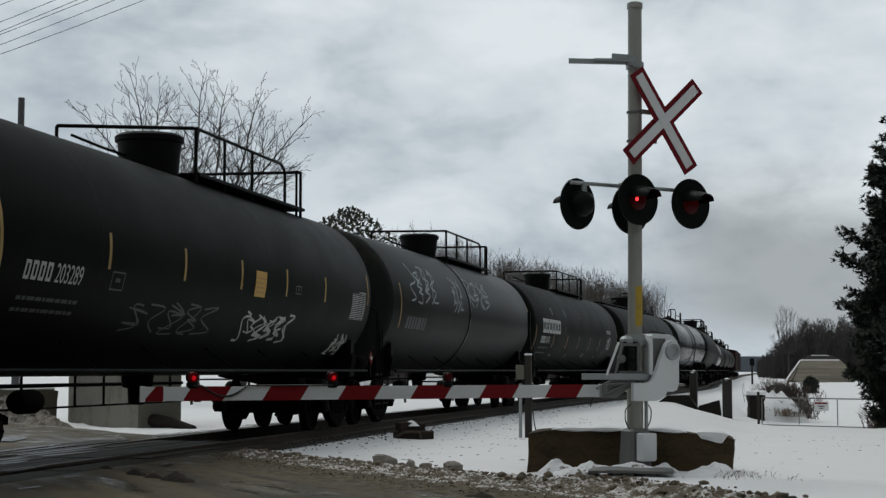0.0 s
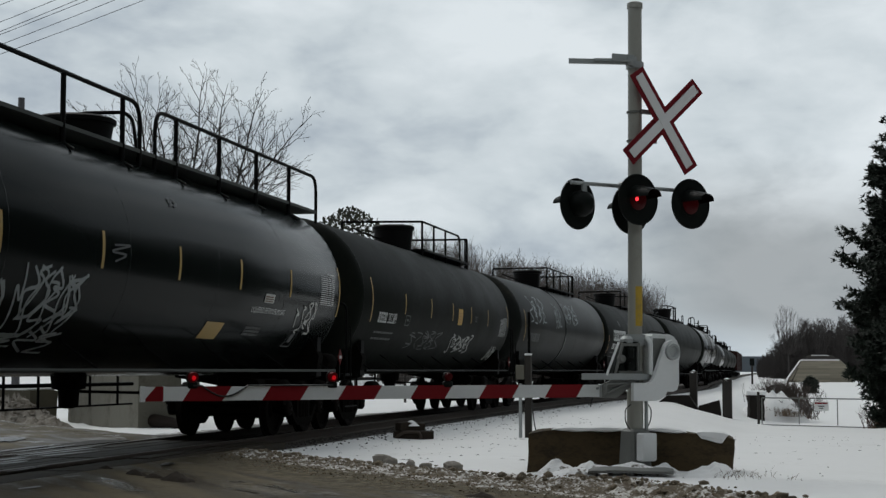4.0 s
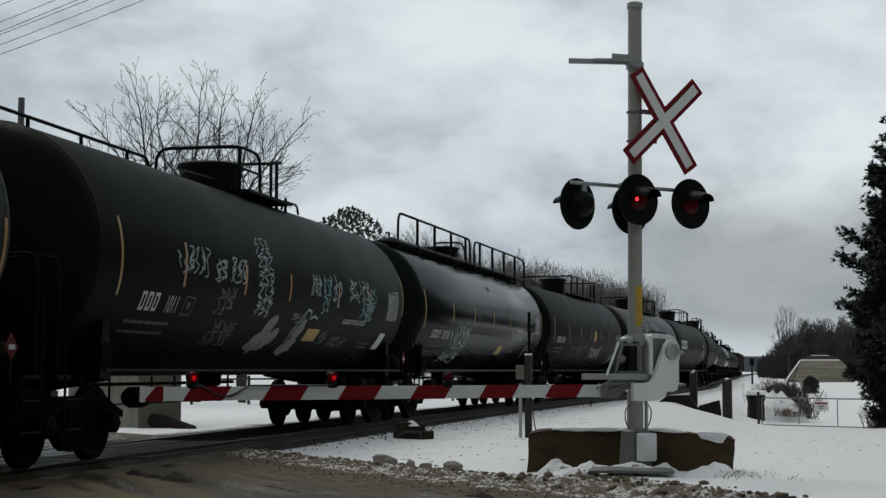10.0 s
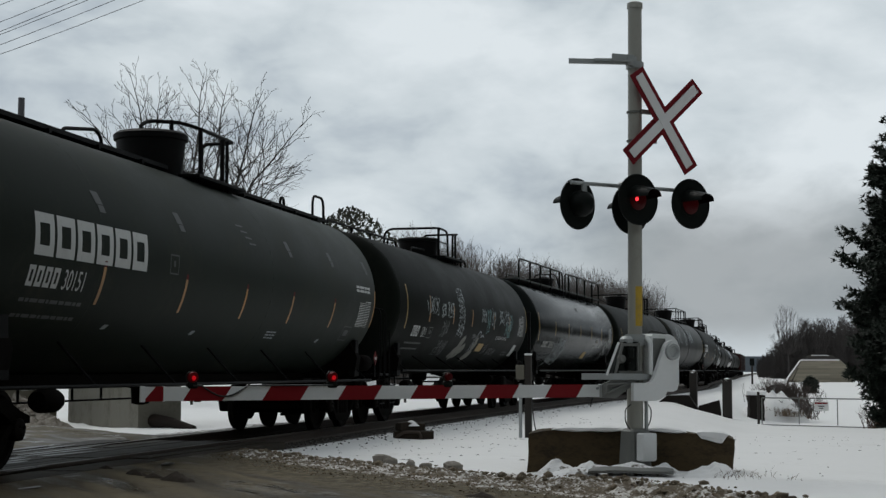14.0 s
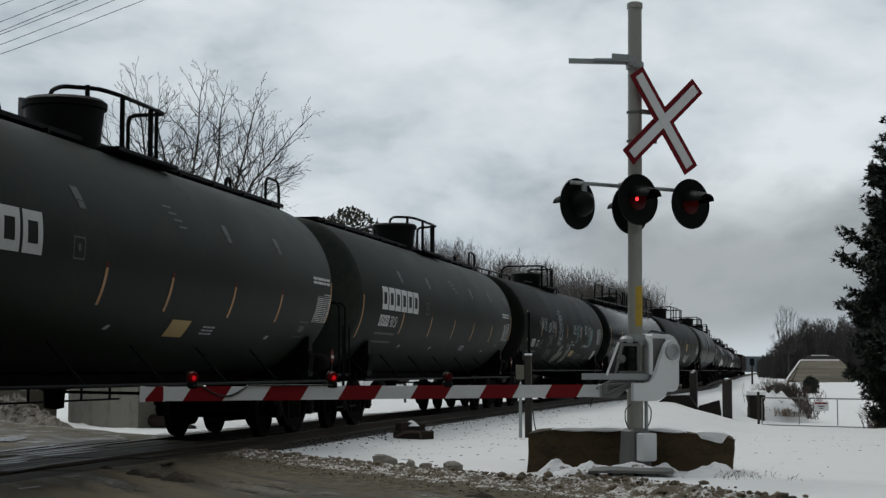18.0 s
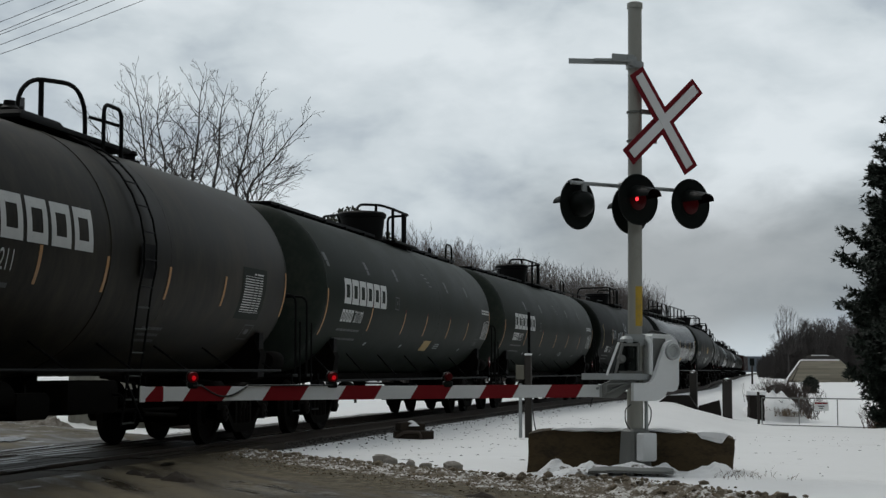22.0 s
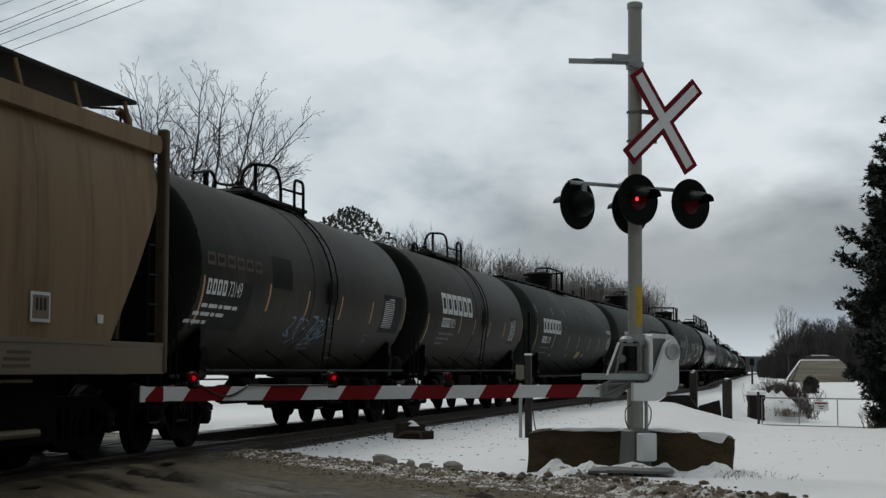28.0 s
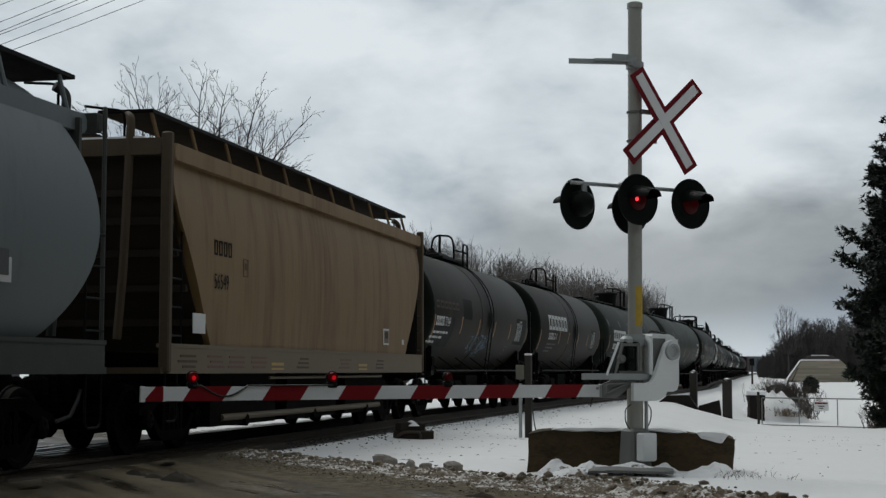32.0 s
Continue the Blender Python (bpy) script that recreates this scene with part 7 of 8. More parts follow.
def woods(name, spots, label, seed, mat="twig", minr=0.016, dens=1.0):
    """Many slender bare trees, too many to count."""
    rnd = random.Random(seed)
    g = Geo()
    for x, y, h in spots:
        base = Vector((x, y, ground_z(x, y) - 0.2))
        lean = Vector((rnd.gauss(0, 0.05), rnd.gauss(0, 0.05), 1)).normalized()
        g.tube([base, base + lean * h * 0.5 + Vector((rnd.gauss(0, 0.1), 0, 0)), base + lean * h], 0.10, 4, False, minr)
        for k in range(int(16 * dens)):
            t = rnd.uniform(0.06, 0.98)
            p = base + lean * h * t
            a = rnd.uniform(0, 6.283)
            ln = h * (1 - t * 0.75) * rnd.uniform(0.16, 0.40)
            d = Vector((math.cos(a) * 0.8, math.sin(a) * 0.8, 1.0)).normalized()
            q = p + d * ln
            g.tube([p, q], minr * 1.5, 3, False, minr * 0.8)
            for m in range(3):
                s = p.lerp(q, rnd.uniform(0.3, 1))
                e = Vector((rnd.gauss(0, 0.5), rnd.gauss(0, 0.5), 1)).normalized()
                g.tube([s, s + e * ln * rnd.uniform(0.3, 0.6)], minr, 3, False, minr * 0.7)
    return solid(name, g, MAT[mat], label, "woods", kind="stuff", turn=False)


def wood_line(n, x0, y0, x1, y1, deep, h0, h1, seed):
    rnd = random.Random(seed)
    out = []
    for k in range(n):
        t = rnd.random()
        dd = rnd.uniform(0, deep)
        out.append((x0 + (x1 - x0) * t - dd, y0 + (y1 - y0) * t + rnd.uniform(-2, 2), (h0 + (h1 - h0) * t) * rnd.uniform(0.82, 1.05)))
    return out


woods("woods", wood_line(900, -32.5, 140, -17.5, 262, 6, 13.9, 14.9, 7), "line of slender bare trees beyond the track", 7, minr=0.013, dens=1.5)
woods("woods", wood_line(40, -34, 128, -31, 142, 4, 11.5, 13.5, 9), "thin edge of bare trees beyond the track", 9, minr=0.022)
def right_woods():
    rnd = random.Random(51)
    near = [(rnd.uniform(-3.0, 24), rnd.uniform(300, 345), rnd.uniform(7.5, 12.0)) for k in range(680)]
    near = [(x, y, h * min(1.0, 0.32 + (x + 3) / 13)) for x, y, h in near]
    tall = [(8.6, 300, 11.0), (12.5, 300, 11.5), (16, 300, 12.0)]
    woods("woods", tall, "taller bare trees over the wood", 14, "twig_dark", 0.022, 4.5)
    woods("woods", near, "dense dark bare wood behind the shed", 11, "twig_dark", 0.021, 1.9)
    woods("woods", [(rnd.uniform(16, 75), rnd.uniform(70, 280), rnd.uniform(8, 12)) for k in range(460)], "dense dark bare wood along the field", 12, "twig_dark", 0.05)


right_woods()


def fan_tree(x, y, h, wide, seed, label):
    """A bare tree whose stems spread like a fan from a short trunk."""
    rnd = random.Random(seed)
    t = thing("bare_tree", label, "tree", spot(x, y, -0.2))
    g = Geo()
    fork = Vector((0, 0, h * 0.34))
    g.tube([(0, 0, 0), (0.1, 0, h * 0.2), fork], 0.20, 8, False, 0.13)
    for k in range(15):
        u = -1 + 2 * k / 14 + rnd.uniform(-0.08, 0.08)
        top = Vector((u * wide * 0.5, rnd.uniform(-1, 1) * wide * 0.3, h * (1.0 - 0.34 * abs(u) ** 1.6) * rnd.uniform(0.93, 1.0)))
        m = fork.lerp(top, 0.5) + Vector((u * wide * 0.10, 0, -0.05 * h))
        pts = [fork.lerp(m, i / 5) for i in range(5)] + [m.lerp(top, i / 6) for i in range(7)]
        g.tube(pts, 0.075, 5, False, 0.016)
        for j in range(15):
            i = rnd.randint(2, len(pts) - 2)
            d = (pts[i + 1] - pts[i]).normalized()
            limb(g, rnd, pts[i], d + Vector((rnd.gauss(0, 0.42), rnd.gauss(0, 0.42), 0.1)), rnd.uniform(0.8, 2.0), 0.022, 1)
    part("trunk", g, MAT["twig_dark"], t, turn=False)
    return t


fan_tree(2.7, 299.0, 13.6, 5.6, 64, "bare tree with a fan of fine stems above the wood")


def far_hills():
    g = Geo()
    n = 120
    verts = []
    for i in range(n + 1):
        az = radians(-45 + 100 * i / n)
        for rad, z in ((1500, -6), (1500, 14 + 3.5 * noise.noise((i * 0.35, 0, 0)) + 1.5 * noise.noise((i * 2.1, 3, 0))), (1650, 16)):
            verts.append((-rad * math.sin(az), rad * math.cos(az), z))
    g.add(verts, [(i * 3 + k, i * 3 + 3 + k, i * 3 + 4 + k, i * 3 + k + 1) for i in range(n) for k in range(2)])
    # no haze in the air: the hills' colour holds it
    solid("backdrop", g, MAT["hill"], "wooded hills on the horizon, blue-grey haze put into their colour", "hills", kind="structure", turn=False)


far_hills()


def pine(x, y, h, seed, label, reach=3.0, low=0.5):
    rnd, extra = random.Random(seed), random.Random(seed + 500)
    t = thing("pine_tree", label, "tree", spot(x, y, -0.1), 0, "pines beside the gate" if h > 3 else "")
    part("trunk", Geo().tube([(0, 0, 0), (0.05, 0, h * 0.5), (0, 0, h * 0.98)], 0.2, 8, False, 0.03), MAT["bark"], t)
    limbs, tufts = Geo(), Geo()
    z = low
    while z < h * 0.99:
        f = 1 - z / h
        for k in range(rnd.randint(5, 8)):
            a = rnd.uniform(0, 6.283)
            ln = min(reach * (0.12 + 0.95 * f ** 0.75), reach * 0.70) * rnd.uniform(0.5, 1.12) * min(1.0, 0.66 + 0.09 * z)
            d = Vector((math.cos(a), math.sin(a), 0.12 - 0.25 * f))
            p0 = Vector((0, 0, z))
            p1, p2 = p0 + d * ln * 0.55, p0 + d * ln + Vector((0, 0, 0.24 * ln))
            limbs.tube([p0, p1, p2], 0.035, 4, False, 0.010)
            m = int(22 + ln * 62)
            for i in range(m):
                s = rnd.uniform(0.06, 1.0)
                c = (p0.lerp(p1, s / 0.55) if s < 0.55 else p1.lerp(p2, (s - 0.55) / 0.45)) + Vector((rnd.gauss(0, 0.15), rnd.gauss(0, 0.15), rnd.gauss(0.0, 0.12)))
                for q in range(10):
                    src = rnd if q < 5 else extra
                    e = (d * 0.6 + Vector((src.gauss(0, 0.7), src.gauss(0, 0.7), src.gauss(0.15, 0.5)))).normalized()
                    w = e.orthogonal().normalized() * 0.036
                    l2 = src.uniform(0.11, 0.27)
                    tufts.add([c - w, c + w, c + e * l2], [(0, 1, 2)])
        z += rnd.uniform(0.17, 0.30) * (0.7 + f)
    part("limbs", limbs, MAT["bark"], t, turn=False)
    part("crown", tufts, MAT["needle"], t, "dark green needles", turn=False)
    return t


pine(5.75, 60.0, 12.6, 41, "tall dark pine with ragged drooping branches", 4.3, 0.9)
pine(6.8, 62.0, 13.5, 42, "tall dark pine with dense branches", 4.3, 0.4)
pine(6.1, 58.5, 8.6, 43, "dark pine with dense low branches", 3.2, 0.3)
pine(4.95, 58.0, 4.4, 47, "low dark pine with branches down to the snow", 3.9, 0.1)
pine(6.3, 64.5, 10.5, 49, "dark pine with dense middle branches", 4.2, 0.2)
pine(7.6, 65.5, 11.0, 45, "dark pine behind the others", 4.6, 0.2)


def unseen_pine_row():
    """Unseen pines added along the track's near side and behind the road, to darken reflections."""
    first = pine(9.5, 57.5, 12.0, 44, "tall dark pine of the added row out of view", 3.6, 0.1)
    rnd = random.Random(6)
    for k in range(16):
        copy_thing(first, pose(*spot(-62 + 5.2 * k + rnd.uniform(-1, 1), -16 - (k % 2) * 4.5 + rnd.uniform(-1, 1), -0.1), 0, 0, rnd.uniform(0, 360)) @ Matrix.Diagonal((1.15, 1.15, rnd.uniform(0.95, 1.3), 1)))
    for k in range(20):
        x = 9.5 + 0.28 * k + rnd.uniform(-1.2, 1.2) + (4 if k % 2 else 0)
        y = 54.0 - 3.6 * k + rnd.uniform(-1, 1)
        copy_thing(first, pose(*spot(x, y, -0.1), 0, 0, rnd.uniform(0, 360)) @ Matrix.Diagonal((1, 1, rnd.uniform(0.85, 1.2), 1)))


unseen_pine_row()
pine(3.4, 154.0, 1.4, 48, "small dark evergreen shrub in the snow field", 1.6, 0.05)


# ---- metal gate and shed in the snow field ----
def farm_gate():
    a, b = Vector((-0.55, 71.5)), Vector((4.4, 68.4))
    d = b - a
    L = d.length
    za = -1.20
    g = thing("metal_gate", "low tubular metal gate with a small white sign", "gate", (a.x, a.y, za - 0.12), math.degrees(math.atan2(d.y, d.x)))
    part("gate_frame", Geo().tube(bend([(0, 0, 0.0), (0, 0, 1.2), (L, 0, 1.2), (L, 0, 0.0), (0, 0, 0.0)], 0.05), 0.028, 8), MAT["cast_iron"], g)
    for u in (L * 0.325, L * 0.65):
        part("gate_bar", Geo().tube([(u, 0, 0.06), (u, 0, 1.2)], 0.022, 8), MAT["cast_iron"], g)
    sgn = part("warning_sign", Geo().box((L * 0.52, -0.04, 0.87), (0.70, 0.015, 0.40), chamfer=0.004), MAT["white_refl"], g, "small white sign")
    part("sign_bar", Geo().box((L * 0.52, -0.051, 1.0), (0.62, 0.004, 0.07)), MAT["red_refl"], sgn)
    for k in range(2):
        part("sign_bar", Geo().box((L * 0.52, -0.051, 0.87 - 0.09 * k), (0.3 - 0.1 * k, 0.004, 0.04)), MAT["signal_black"], sgn)
    p = thing("gate_post", "grey metal gate post in the snow", "post", (a.x - 0.15, a.y, za - 0.1))
    part("post", Geo().tube([(0, 0, 0), (0, 0, 1.45)], 0.06, 10), MAT["post_wood"], p)


farm_gate()


def shed():
    y, z = 240.0, -1.12
    s = thing("shed", "low weathered board shed with snow on its roof edge", "shed", (0, y, z))
    h, dp, n = 3.75, 7.0, 13
    left = lambda q: 1.35 + 2.6 * q / h
    right = lambda q: 11.45 if q < 1.95 else 11.45 - 2.0 * (q - 1.95) / (h - 1.95)
    core = [(left(0) + 0.2, 0), (right(0) - 0.1, 0), (right(1.9) - 0.1, 1.9), (right(h) - 0.1, h - 0.05), (left(h) + 0.2, h - 0.05)]
    part("wall", Geo().prism(core, "y", -dp / 2 + 0.1, dp / 2), MAT["board"], s)
    for k in range(n):
        z0, z1 = h * k / n + 0.02, h * (k + 1) / n - 0.02
        cut = (left(z1) + 0.1) if k > 2 else 3.4
        for a, b in ((cut, 6.3 + 0.9 * (k % 3)), (6.34 + 0.9 * (k % 3), right(z1) - 0.05)):
            part("board", Geo().box(((a + b) / 2, -dp / 2, (z0 + z1) / 2), (b - a, 0.10 + 0.03 * (k % 2), z1 - z0), chamfer=0.01), MAT["board"], s)
    part("doorway", Geo().box((4.6, -dp / 2 - 0.06, 0.45), (0.5, 0.06, 0.75), chamfer=0.02), MAT["roof_dark"], s, "dark low hatch")
    part("roof", Geo().prism([(left(h) - 0.05, h), (right(h) + 0.1, h), (8.4, h + 0.72), (5.1, h + 0.72)], "y", -dp / 2 - 0.3, dp / 2), MAT["roof_dark"], s, "dark roof")
    part("roof_snow", Geo().box(((left(h) + right(h)) / 2, -dp / 2 - 0.28, h + 0.02), (right(h) - left(h), 0.4, 0.20), chamfer=0.05), MAT["snow"], s, "snow along the eave")
    part("roof_snow", Geo().box((6.7, -dp / 2 - 0.2, h + 0.72), (2.6, 0.6, 0.10), chamfer=0.04), MAT["snow"], s)
    part("slope_snow", Geo().prism([(left(0) - 0.25, 0), (left(h) - 0.15, h), (left(h) + 0.1, h + 0.08), (left(0) + 0.02, 0)], "y", -dp / 2 - 0.25, dp / 2), MAT["snow"], s, "snowy sloping edge")
    part("rake_board", Geo().prism([(right(1.9) - 0.02, 1.78), (right(1.9) + 0.10, 1.95), (right(h) + 0.10, h + 0.05), (right(h) - 0.35, h + 0.05)], "y", -dp / 2 - 0.14, -dp / 2 + 0.06), MAT["board"], s)
    part("side_batten", Geo().prism([(left(0) + 0.9, 0), (left(2.6) + 0.3, 2.6), (left(2.6) + 0.42, 2.6), (left(0) + 1.05, 0)], "y", -dp / 2 - 0.12, -dp / 2 - 0.02), MAT["roof_dark"], s)


shed()


def brush(x, y, w, d, h, n, seed, mat, label, lift=0.0):
    rnd = random.Random(seed)
    g = Geo()
    for k in range(n):
        px, py = x + rnd.gauss(0, w / 4), y + rnd.gauss(0, d / 4)
        p = Vector((px, py, ground_z(px, py) - 0.05 + lift * max(0.0, 1 - ((px - x) / w) ** 2)))
        e = Vector((rnd.gauss(0, 0.3), rnd.gauss(0, 0.3), 1)).normalized()
        hh = h * rnd.uniform(0.4, 1.0)
        m = p + e * hh * 0.55
        q = m + (e + Vector((rnd.gauss(0, 0.35), rnd.gauss(0, 0.35), 0))).normalized() * hh * 0.45
        g.tube([p, m, q], 0.014, 3, False, 0.006)
        for i in range(3):
            s = p.lerp(q, rnd.uniform(0.4, 0.95))
            g.tube([s, s + Vector((rnd.gauss(0, 0.4), rnd.gauss(0, 0.4), 0.6)) * hh * 0.3], 0.009, 3, False, 0.005)
    return solid("brush", g, MAT[mat], label, "shrubs", kind="stuff", turn=False)


hp = solid("snow_heap", snow_lump(3.6, 4.5, 1.35, 8.8, 40, 14, 0.3), MAT["snow"], "large snow bank with brush beside the gate", "snow heap", kind="stuff")
hp.matrix_basis = pose(0.0, 78.2, ground_z(0.0, 78.2) - 0.05)
brush(0.55, 79.2, 2.6, 1.4, 1.2, 420, 3, "brush_stem", "bare brown brush on the snow bank", 0.95)
brush(1.25, 77.6, 1.5, 1.4, 1.0, 200, 4, "brush_stem", "bare shrub behind the gate", 0.25)
brush(0.6, 76.4, 1.8, 1.0, 0.45, 120, 5, "dry_grass", "dry stems on the face of the snow bank", 0.35)
brush(4.75, 66.5, 1.5, 1.6, 1.35, 800, 6, "rust_stem", "reddish brown shrub under the pines")
brush(4.3, 65.2, 0.8, 1.0, 0.55, 120, 7, "dry_grass", "dry brown stems under the pines")
st = thing("stump", "dark broken stump with a snow cap", "stump", (-0.86, 75.5, ground_z(-0.86, 75.5) - 0.1), 12)
part("wood", rough_block((0.72, 0.72, 1.28), 9.1, 0.07, 6, 6, 7), MAT["slab_dark"], st)
part("snow_cap", rough_block((0.84, 0.80, 0.20), 3.1, 0.04, 8, 8, 3), MAT["snow"], st, "thick snow cap").matrix_basis = pose(0, 0, 1.24)


def marker_post(x, y, h, r, label):
    p = thing("marker_post", label, "post", spot(x, y, -0.1))
    part("post", Geo().tube([(0, 0, 0), (0, 0, h)], r * 0.6, 8), MAT["post_wood"], p)
    part("head", Geo().box((0, 0, h), (r * 3, r * 3, 0.7), chamfer=0.03), MAT["signal_black"], p)


marker_post(-2.0, 150.0, 2.2, 0.15, "dark trackside marker post")


# ---- rubble along the road's edge and on the ground ----
def chunk_meshes(n, mat):
    out = []
    for k in range(n):
        bm = bmesh.new()
        bmesh.ops.create_icosphere(bm, subdivisions=1, radius=0.5)
        rnd = random.Random(100 + k)
        for v in bm.verts:
            v.co *= rnd.uniform(0.65, 1.2)
            v.co.z *= 0.7
        me = bpy.data.meshes.new("slush_chunk")
        bm.to_mesh(me)
        bm.free()
        me.materials.append(MAT[mat])
        me.polygons.foreach_set("use_smooth", [True] * len(me.polygons))
        out.append(me)
    return out


def slush_ridge(bank):
    """The continuous ploughed ridge of brown slush along the road's edge."""
    step, o0 = 0.036, -1.15
    nt, no = int(14.0 / step), int(3.0 / step)
    verts = []
    for i in range(nt + 1):
        t = -6.5 + i * step
        for j in range(no + 1):
            o = o0 + j * step
            x, y = ROAD_P.x + ROAD_D.x * t + ROAD_N.x * o, ROAD_P.y + ROAD_D.y * t + ROAD_N.y * o
            lo, up = slush_span(x, y)
            up += 0.22 * noise.noise((t * 1.6, 3, 1.0)) + 0.12 * noise.noise((t * 5.0, 8, 1.0))
            f = (o - lo) / (up - lo)
            b = smooth(0.05, 0.8, f) * (1 - smooth(0.86, 1.06, f))
            big = max(0.0, noise.noise((x * 3.2, y * 3.2, 6.0)))
            lump = abs(noise.noise((x * 6, y * 6, 1.0))) + 0.7 * abs(noise.noise((x * 13, y * 13, 2.0))) + 0.35 * noise.noise((x * 27, y * 27, 3.0))
            h = b * (0.012 + 0.065 * lump + 0.075 * big * smooth(0.5, 0.9, f)) - 0.02 * (1 - b) - 0.006
            if track_lat(x, y) < 1.9:
                h = -0.12
            verts.append((x, y, ground_z(x, y) + h))
    m = no + 1
    g = Geo().add(verts, [(i * m + j, i * m + j + 1, (i + 1) * m + j + 1, (i + 1) * m + j) for i in range(nt) for j in range(no)])
    q = part("slush_ridge", g, MAT["slush_bank"], bank, turn=False)
    q["kind"] = "stuff"


def rubble():
    rnd = random.Random(77)
    chunks = chunk_meshes(6, "slush")
    bank = thing("slush_bank", "bank of dirty brown slush chunks along the road", "slush bank", kind="stuff")
    slush_ridge(bank)
    rest = Geo()
    templates = [([tuple(v.co) for v in me.vertices], [tuple(p.vertices) for p in me.polygons]) for me in chunks]
    for k in range(5200):
        t = rnd.uniform(-6.5, 7.5)
        x0, y0 = ROAD_P.x + ROAD_D.x * t, ROAD_P.y + ROAD_D.y * t
        lo, up = slush_span(x0, y0)
        if k < 280:
            o, s = up - 0.16 + rnd.gauss(0, 0.16), rnd.uniform(0.018, 0.042) * (1.8 if rnd.random() < 0.10 else 1)
        else:
            o, s = lo + (up - lo) * (1 - 0.95 * rnd.random() ** 1.5) + rnd.gauss(0, 0.08), rnd.uniform(0.008, 0.028) * (1.8 if rnd.random() < 0.05 else 1)
        x, y = x0 + ROAD_N.x * o, y0 + ROAD_N.y * o
        if track_lat(x, y) < 1.9:
            continue
        f = (o - lo) / (up - lo)
        z = ground_z(x, y) + s * 0.15 + 0.045 * smooth(0.1, 0.8, f) * (1 - smooth(0.9, 1.05, f))
        if k < 280:
            ob = new("slush_chunk", chunks[k % 6])
            ob.parent = bank
            ob.matrix_basis = pose(x, y, z, 0, 0, rnd.uniform(0, 360)) @ Matrix.Diagonal((s * 1.9, s * 1.6, s * 1.5, 1))
        else:
            vv, ff = templates[k % 6]
            a = rnd.uniform(0, 6.28)
            ca, sa = math.cos(a), math.sin(a)
            rest.add([(x + (p[0] * ca - p[1] * sa) * s, y + (p[0] * sa + p[1] * ca) * s, z + p[2] * s) for p in vv], ff)
    q = part("slush_crumbs", rest, MAT["slush"], bank, turn=False)
    q["kind"] = "stuff"


rubble()


def heap_lumps():
    """Broken lumps over the ploughed heap beyond the track."""
    rnd = random.Random(83)
    g = Geo()
    tpl = [([tuple(v.co) for v in me.vertices], [tuple(q.vertices) for q in me.polygons]) for me in chunk_meshes(4, "grey_slush")]
    for k in range(420):
        u, v = rnd.uniform(-1, 1), rnd.uniform(-1, 1)
        if u * u + v * v > 1:
            continue
        s, a = rnd.uniform(0.05, 0.17), radians(-50)
        x, y = -20.3 + 2.3 * u * math.cos(a) - 1.15 * v * math.sin(a), 39.0 + 2.3 * u * math.sin(a) + 1.15 * v * math.cos(a)
        z = ground_z(x, y) + 0.60 * (1 - (u * u + v * v)) ** 0.8
        vv, ff = tpl[k % 4]
        g.add([(x + p[0] * s, y + p[1] * s, z + p[2] * s) for p in vv], ff)
    solid("snow_lumps", g, MAT["grey_slush"], "broken lumps of dirty snow on the ploughed heap", "snow lumps", kind="stuff", turn=False)


heap_lumps()


def snow_blocks():
    """Ploughed lumps of hard grey snow beside the slush."""
    for x, y, s, sd in ((-4.85, 19.1, 0.17, 1.5), (-4.6, 18.55, 0.13, 2.5), (-3.95, 17.65, 0.13, 3.5), (-3.6, 17.4, 0.14, 4.5), (-4.25, 18.1, 0.10, 5.5)):
        o = solid("snow_block", rough_block((s * 1.2, s, s * 0.85), sd, 0.035, 6, 5, 4), MAT["grey_slush"], "hard grey lump of ploughed snow", "snow block", "lumps of ploughed snow")
        o.matrix_basis = pose(x, y, ground_z(x, y) - 0.02, 0, 0, sd * 50)


snow_blocks()


PUDDLES = ((-10.5, 20.7, 0.16, 2.3, 3, 1.2), (-10.2, 20.6, 0.10, 2.0, 2, 1.9), (-9.76, 20.3, 0.16, 2.6, 1, 2.2), (-9.52, 19.8, 0.12, 2.2, -2, 2.9), (-9.25, 19.4, 0.14, 1.6, -4, 3.7), (-9.42, 18.1, 0.13, 0.9, 0, 3.2), (-9.18, 17.7, 0.10, 0.9, 2, 4.4), (-9.0, 17.3, 0.12, 0.8, -2, 4.9), (-8.28, 16.4, 0.06, 1.0, 3, 6.2), (-7.22, 15.27, 0.09, 0.34, -4, 7.2), (-6.92, 13.72, 0.11, 0.40, -2, 5.2), (-7.1, 17.6, 0.16, 0.5, 12, 8.2), (-12.15, 23.2, 0.45, 2.2, 20, 9.2))


def clods():
    for x, y, w, d, h, sd in ((-6.0, 15.15, 0.85, 0.34, 0.085, 1.3), (-6.75, 15.85, 0.9, 0.2, 0.05, 2.3), (-7.5, 16.7, 0.7, 0.2, 0.04, 3.3), (-6.4, 15.5, 0.5, 0.26, 0.06, 5.3), (-2.6, 13.9, 0.9, 0.2, 0.05, 4.3)):
        o = solid("mud_clod", snow_lump(w, d, h, sd, 44, 16), MAT["tie"], "ridge of brown mud and slush on the road", "mud clod", "mud clods on the road")
        o.matrix_basis = pose(x, y, ground_z(x, y) - 0.005, 0, 0, -40)


clods()


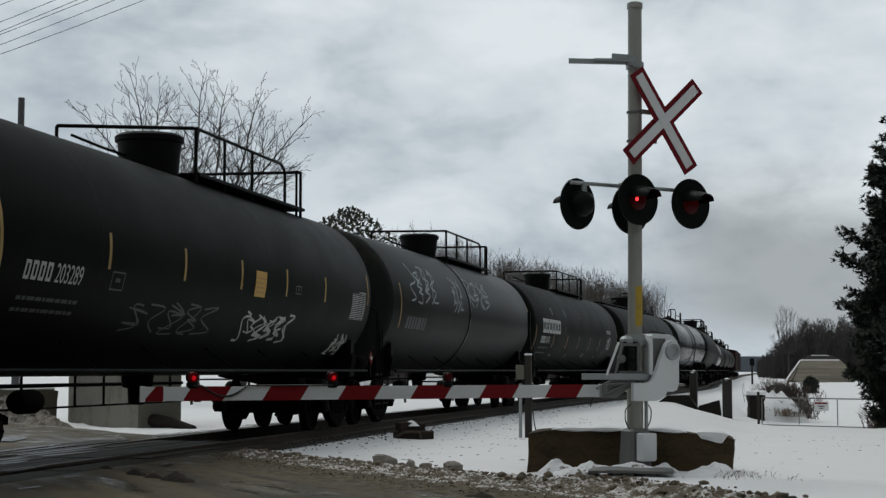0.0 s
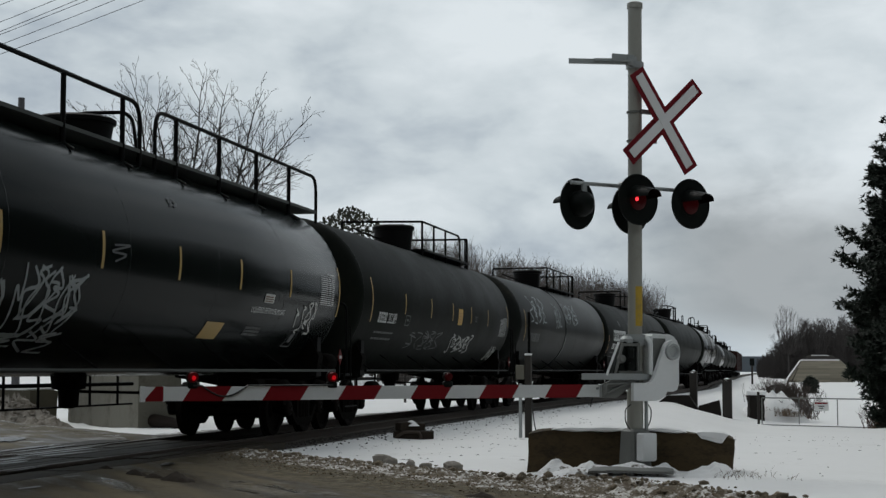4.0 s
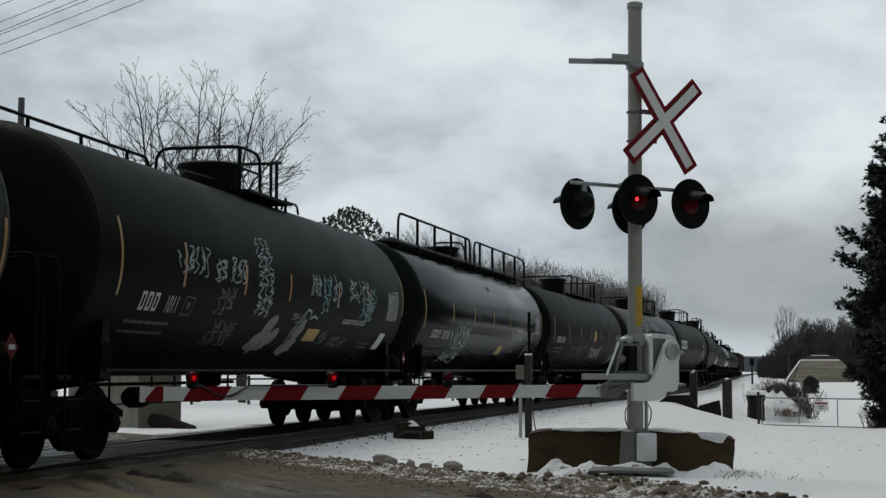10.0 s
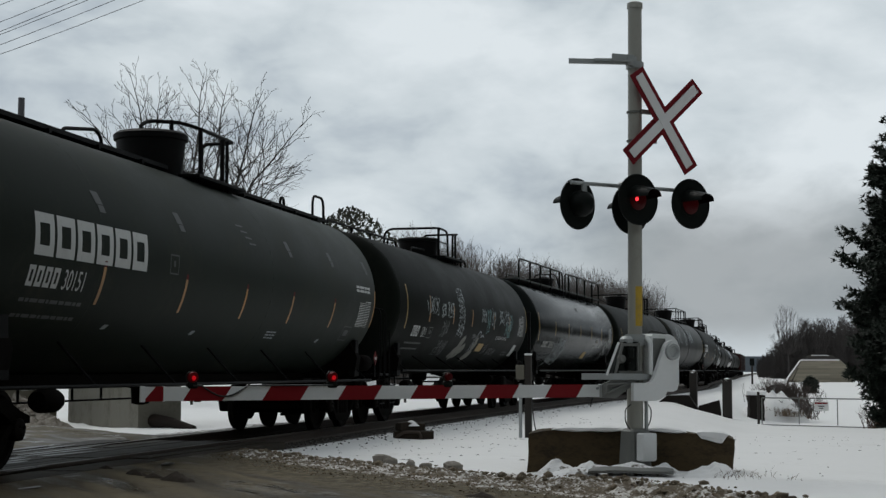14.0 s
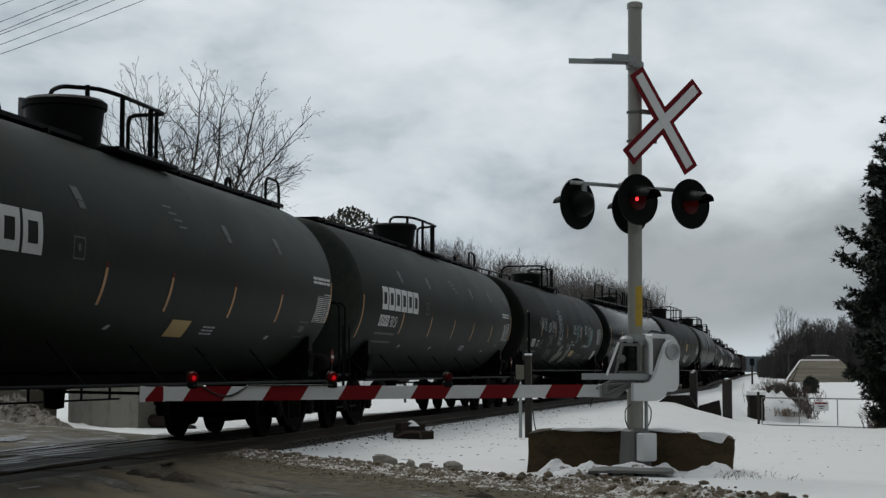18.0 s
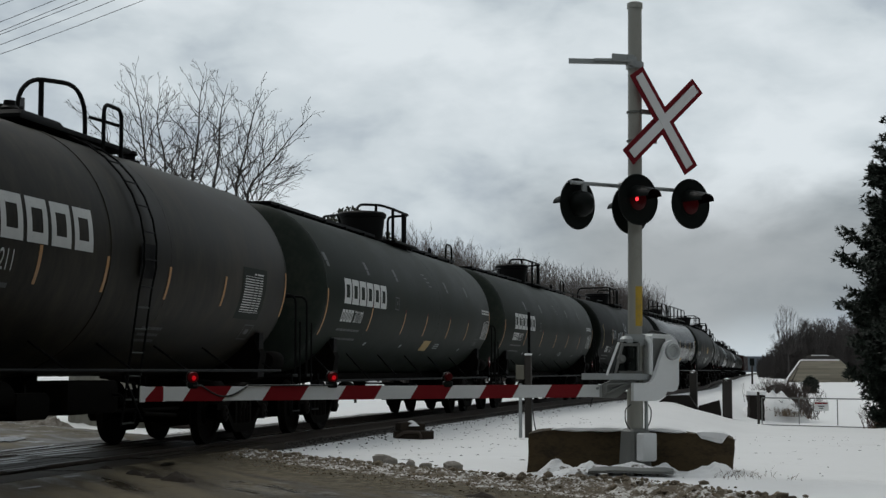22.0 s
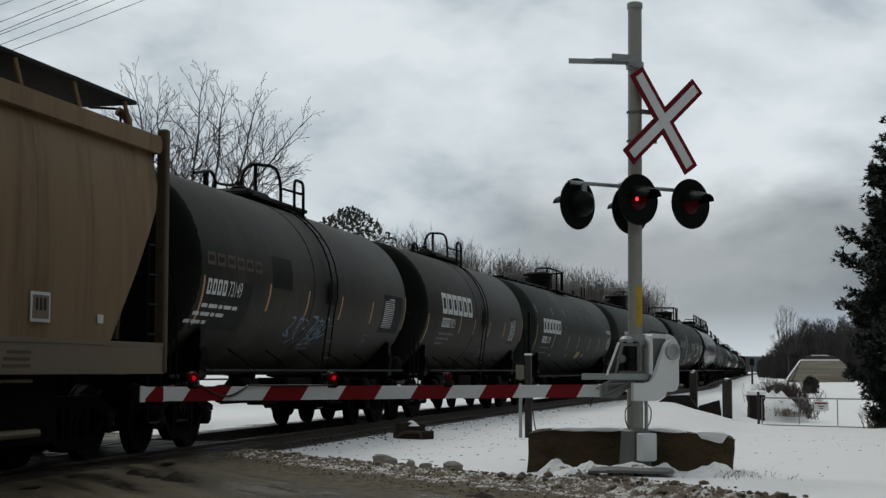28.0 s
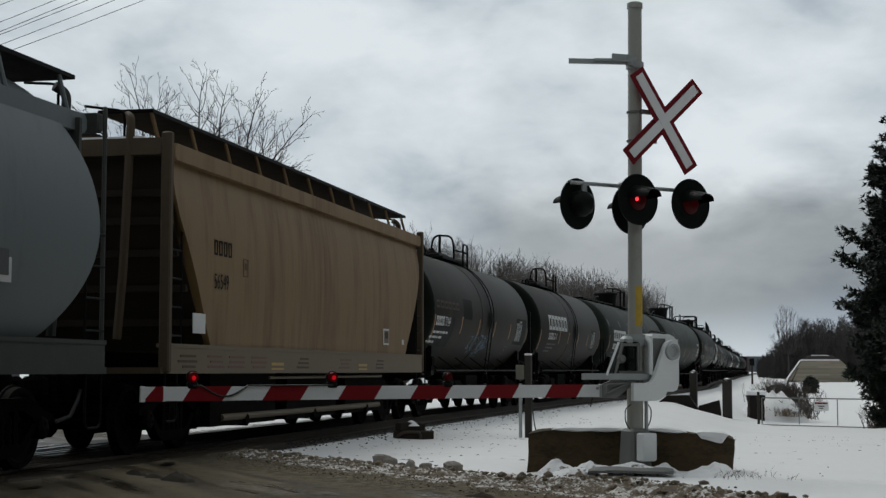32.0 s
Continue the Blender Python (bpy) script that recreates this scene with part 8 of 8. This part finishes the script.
def puddles():
    """Shallow water lying on the crossing."""
    for x, y, w, d, turn, sd in PUDDLES:
        n, verts = 40, [(0, 0, 0)]
        for k in range(n):
            a = 2 * math.pi * k / n
            q = 1 + 0.45 * noise.noise((math.cos(a) * 1.6, math.sin(a) * 1.6, sd)) + 0.18 * noise.noise((math.cos(a) * 6, math.sin(a) * 6, sd))
            verts.append((w / 2 * q * math.cos(a), d / 2 * q * math.sin(a), 0))
        o = solid("puddle", Geo().add(verts, [(0, 1 + k, 1 + (k + 1) % n) for k in range(n)]), MAT["puddle"], "shallow puddle of meltwater on the crossing", "puddle", "puddles on the crossing", turn=False)
        o.matrix_basis = pose(x, y, -0.006, 0, 0, turn)


puddles()


def ballast_stones():
    rnd = random.Random(78)
    vv = [(1, 0, 0), (-1, 0, 0), (0, 1, 0), (0, -1, 0), (0, 0, 0.8), (0, 0, -0.6)]
    ff = [(0, 2, 4), (2, 1, 4), (1, 3, 4), (3, 0, 4), (2, 0, 5), (1, 2, 5), (3, 1, 5), (0, 3, 5)]
    g = Geo()
    for k in range(2900):
        s = 21 + 60 * rnd.random() ** 1.6
        lat = abs(rnd.gauss(0, 0.55)) + 1.0
        if lat > 5.5 or (s < 27 and lat > 1.5 and rnd.random() < 0.7):
            continue
        x, y = track(s, lat)
        if road_off(x, y) < 0.2:
            continue
        r = rnd.uniform(0.008, 0.028)
        z = ground_z(x, y) + r * 0.3
        a = rnd.uniform(0, 6.28)
        ca, sa = math.cos(a), math.sin(a)
        g.add([(x + (p[0] * ca - p[1] * sa) * r * rnd.uniform(0.7, 1.2), y + (p[0] * sa + p[1] * ca) * r, z + p[2] * r) for p in vv], ff)
    solid("ballast_stones", g, MAT["stone"], "dark loose stones scattered beside the track", "ballast", kind="stuff", turn=False)


ballast_stones()


def snow_specks():
    """Bits of dirt, bark and dead grass lying on the snow."""
    rnd = random.Random(79)
    g = Geo()
    for k in range(1500):
        x, y = rnd.uniform(-7.5, 6), rnd.uniform(15.5, 42)
        if track_lat(x, y) < 2.2 or road_off(x, y) < 0.9 or rnd.random() > 0.25 + 0.75 * (1 - smooth(2.2, 6.0, track_lat(x, y))):
            continue
        a, ln, w = rnd.uniform(0, 6.28), rnd.uniform(0.012, 0.05), rnd.uniform(0.004, 0.012)
        z = ground_z(x, y) + 0.004
        ca, sa = math.cos(a), math.sin(a)
        g.add([(x + ca * ln, y + sa * ln, z), (x - sa * w, y + ca * w, z + w), (x - ca * ln, y - sa * ln, z), (x + sa * w, y - ca * w, z + w * 0.6)], [(0, 1, 2), (0, 2, 3), (0, 3, 1), (1, 3, 2)])
    solid("dirt_specks", g, MAT["stone"], "dark bits of dirt scattered on the snow", "dirt", kind="stuff", turn=False)


snow_specks()


def grass_tufts():
    rnd = random.Random(80)
    g = Geo()
    for cx, cy, n in ((-0.42, 15.75, 20), (-0.2, 15.7, 14), (-0.35, 15.5, 10), (0.1, 15.5, 8), (2.6, 20.5, 10)):
        for k in range(n):
            x, y = cx + rnd.gauss(0, 0.12), cy + rnd.gauss(0, 0.12)
            p = Vector((x, y, ground_z(x, y) - 0.01))
            e = Vector((rnd.gauss(0, 0.5), rnd.gauss(0, 0.5), 1)).normalized() * rnd.uniform(0.05, 0.14)
            g.tube([p, p + e * 0.6, p + e + Vector((rnd.gauss(0, 0.02), 0, -0.01))], 0.0025, 3, False, 0.001)
    solid("dry_grass", g, MAT["dry_grass"], "thin dry grass blades poking through the snow", "grass", kind="stuff", turn=False)


grass_tufts()


# ---- things that move ----
def motions():
    times = [i * 1.0 for i in range(33)]
    for car, mid, tc in CARS:
        rows = []
        for t in times:
            s = mid + SPEED * t
            (xa, ya), (xb, yb) = track(s - tc), track(s + tc)
            rows.append((t, pose((xa + xb) / 2, (ya + yb) / 2, 0, 0, 0, math.degrees(math.atan2(-(xb - xa), yb - ya)))))
        walk(car, rows)
    turn = math.degrees(SPEED / WHEEL_R)
    for w, dy in SPINNERS:
        walk(w, [(i / 6, pose(0, dy, WHEEL_R, -turn * i / 6)) for i in range(193)])
    walk(clouds, [(t, pose(0, 0, 0, 0, 0, 0.235 * t - 3.8)) for t in (0.0, 8.0, 16.0, 24.0, 32.0)])


motions()
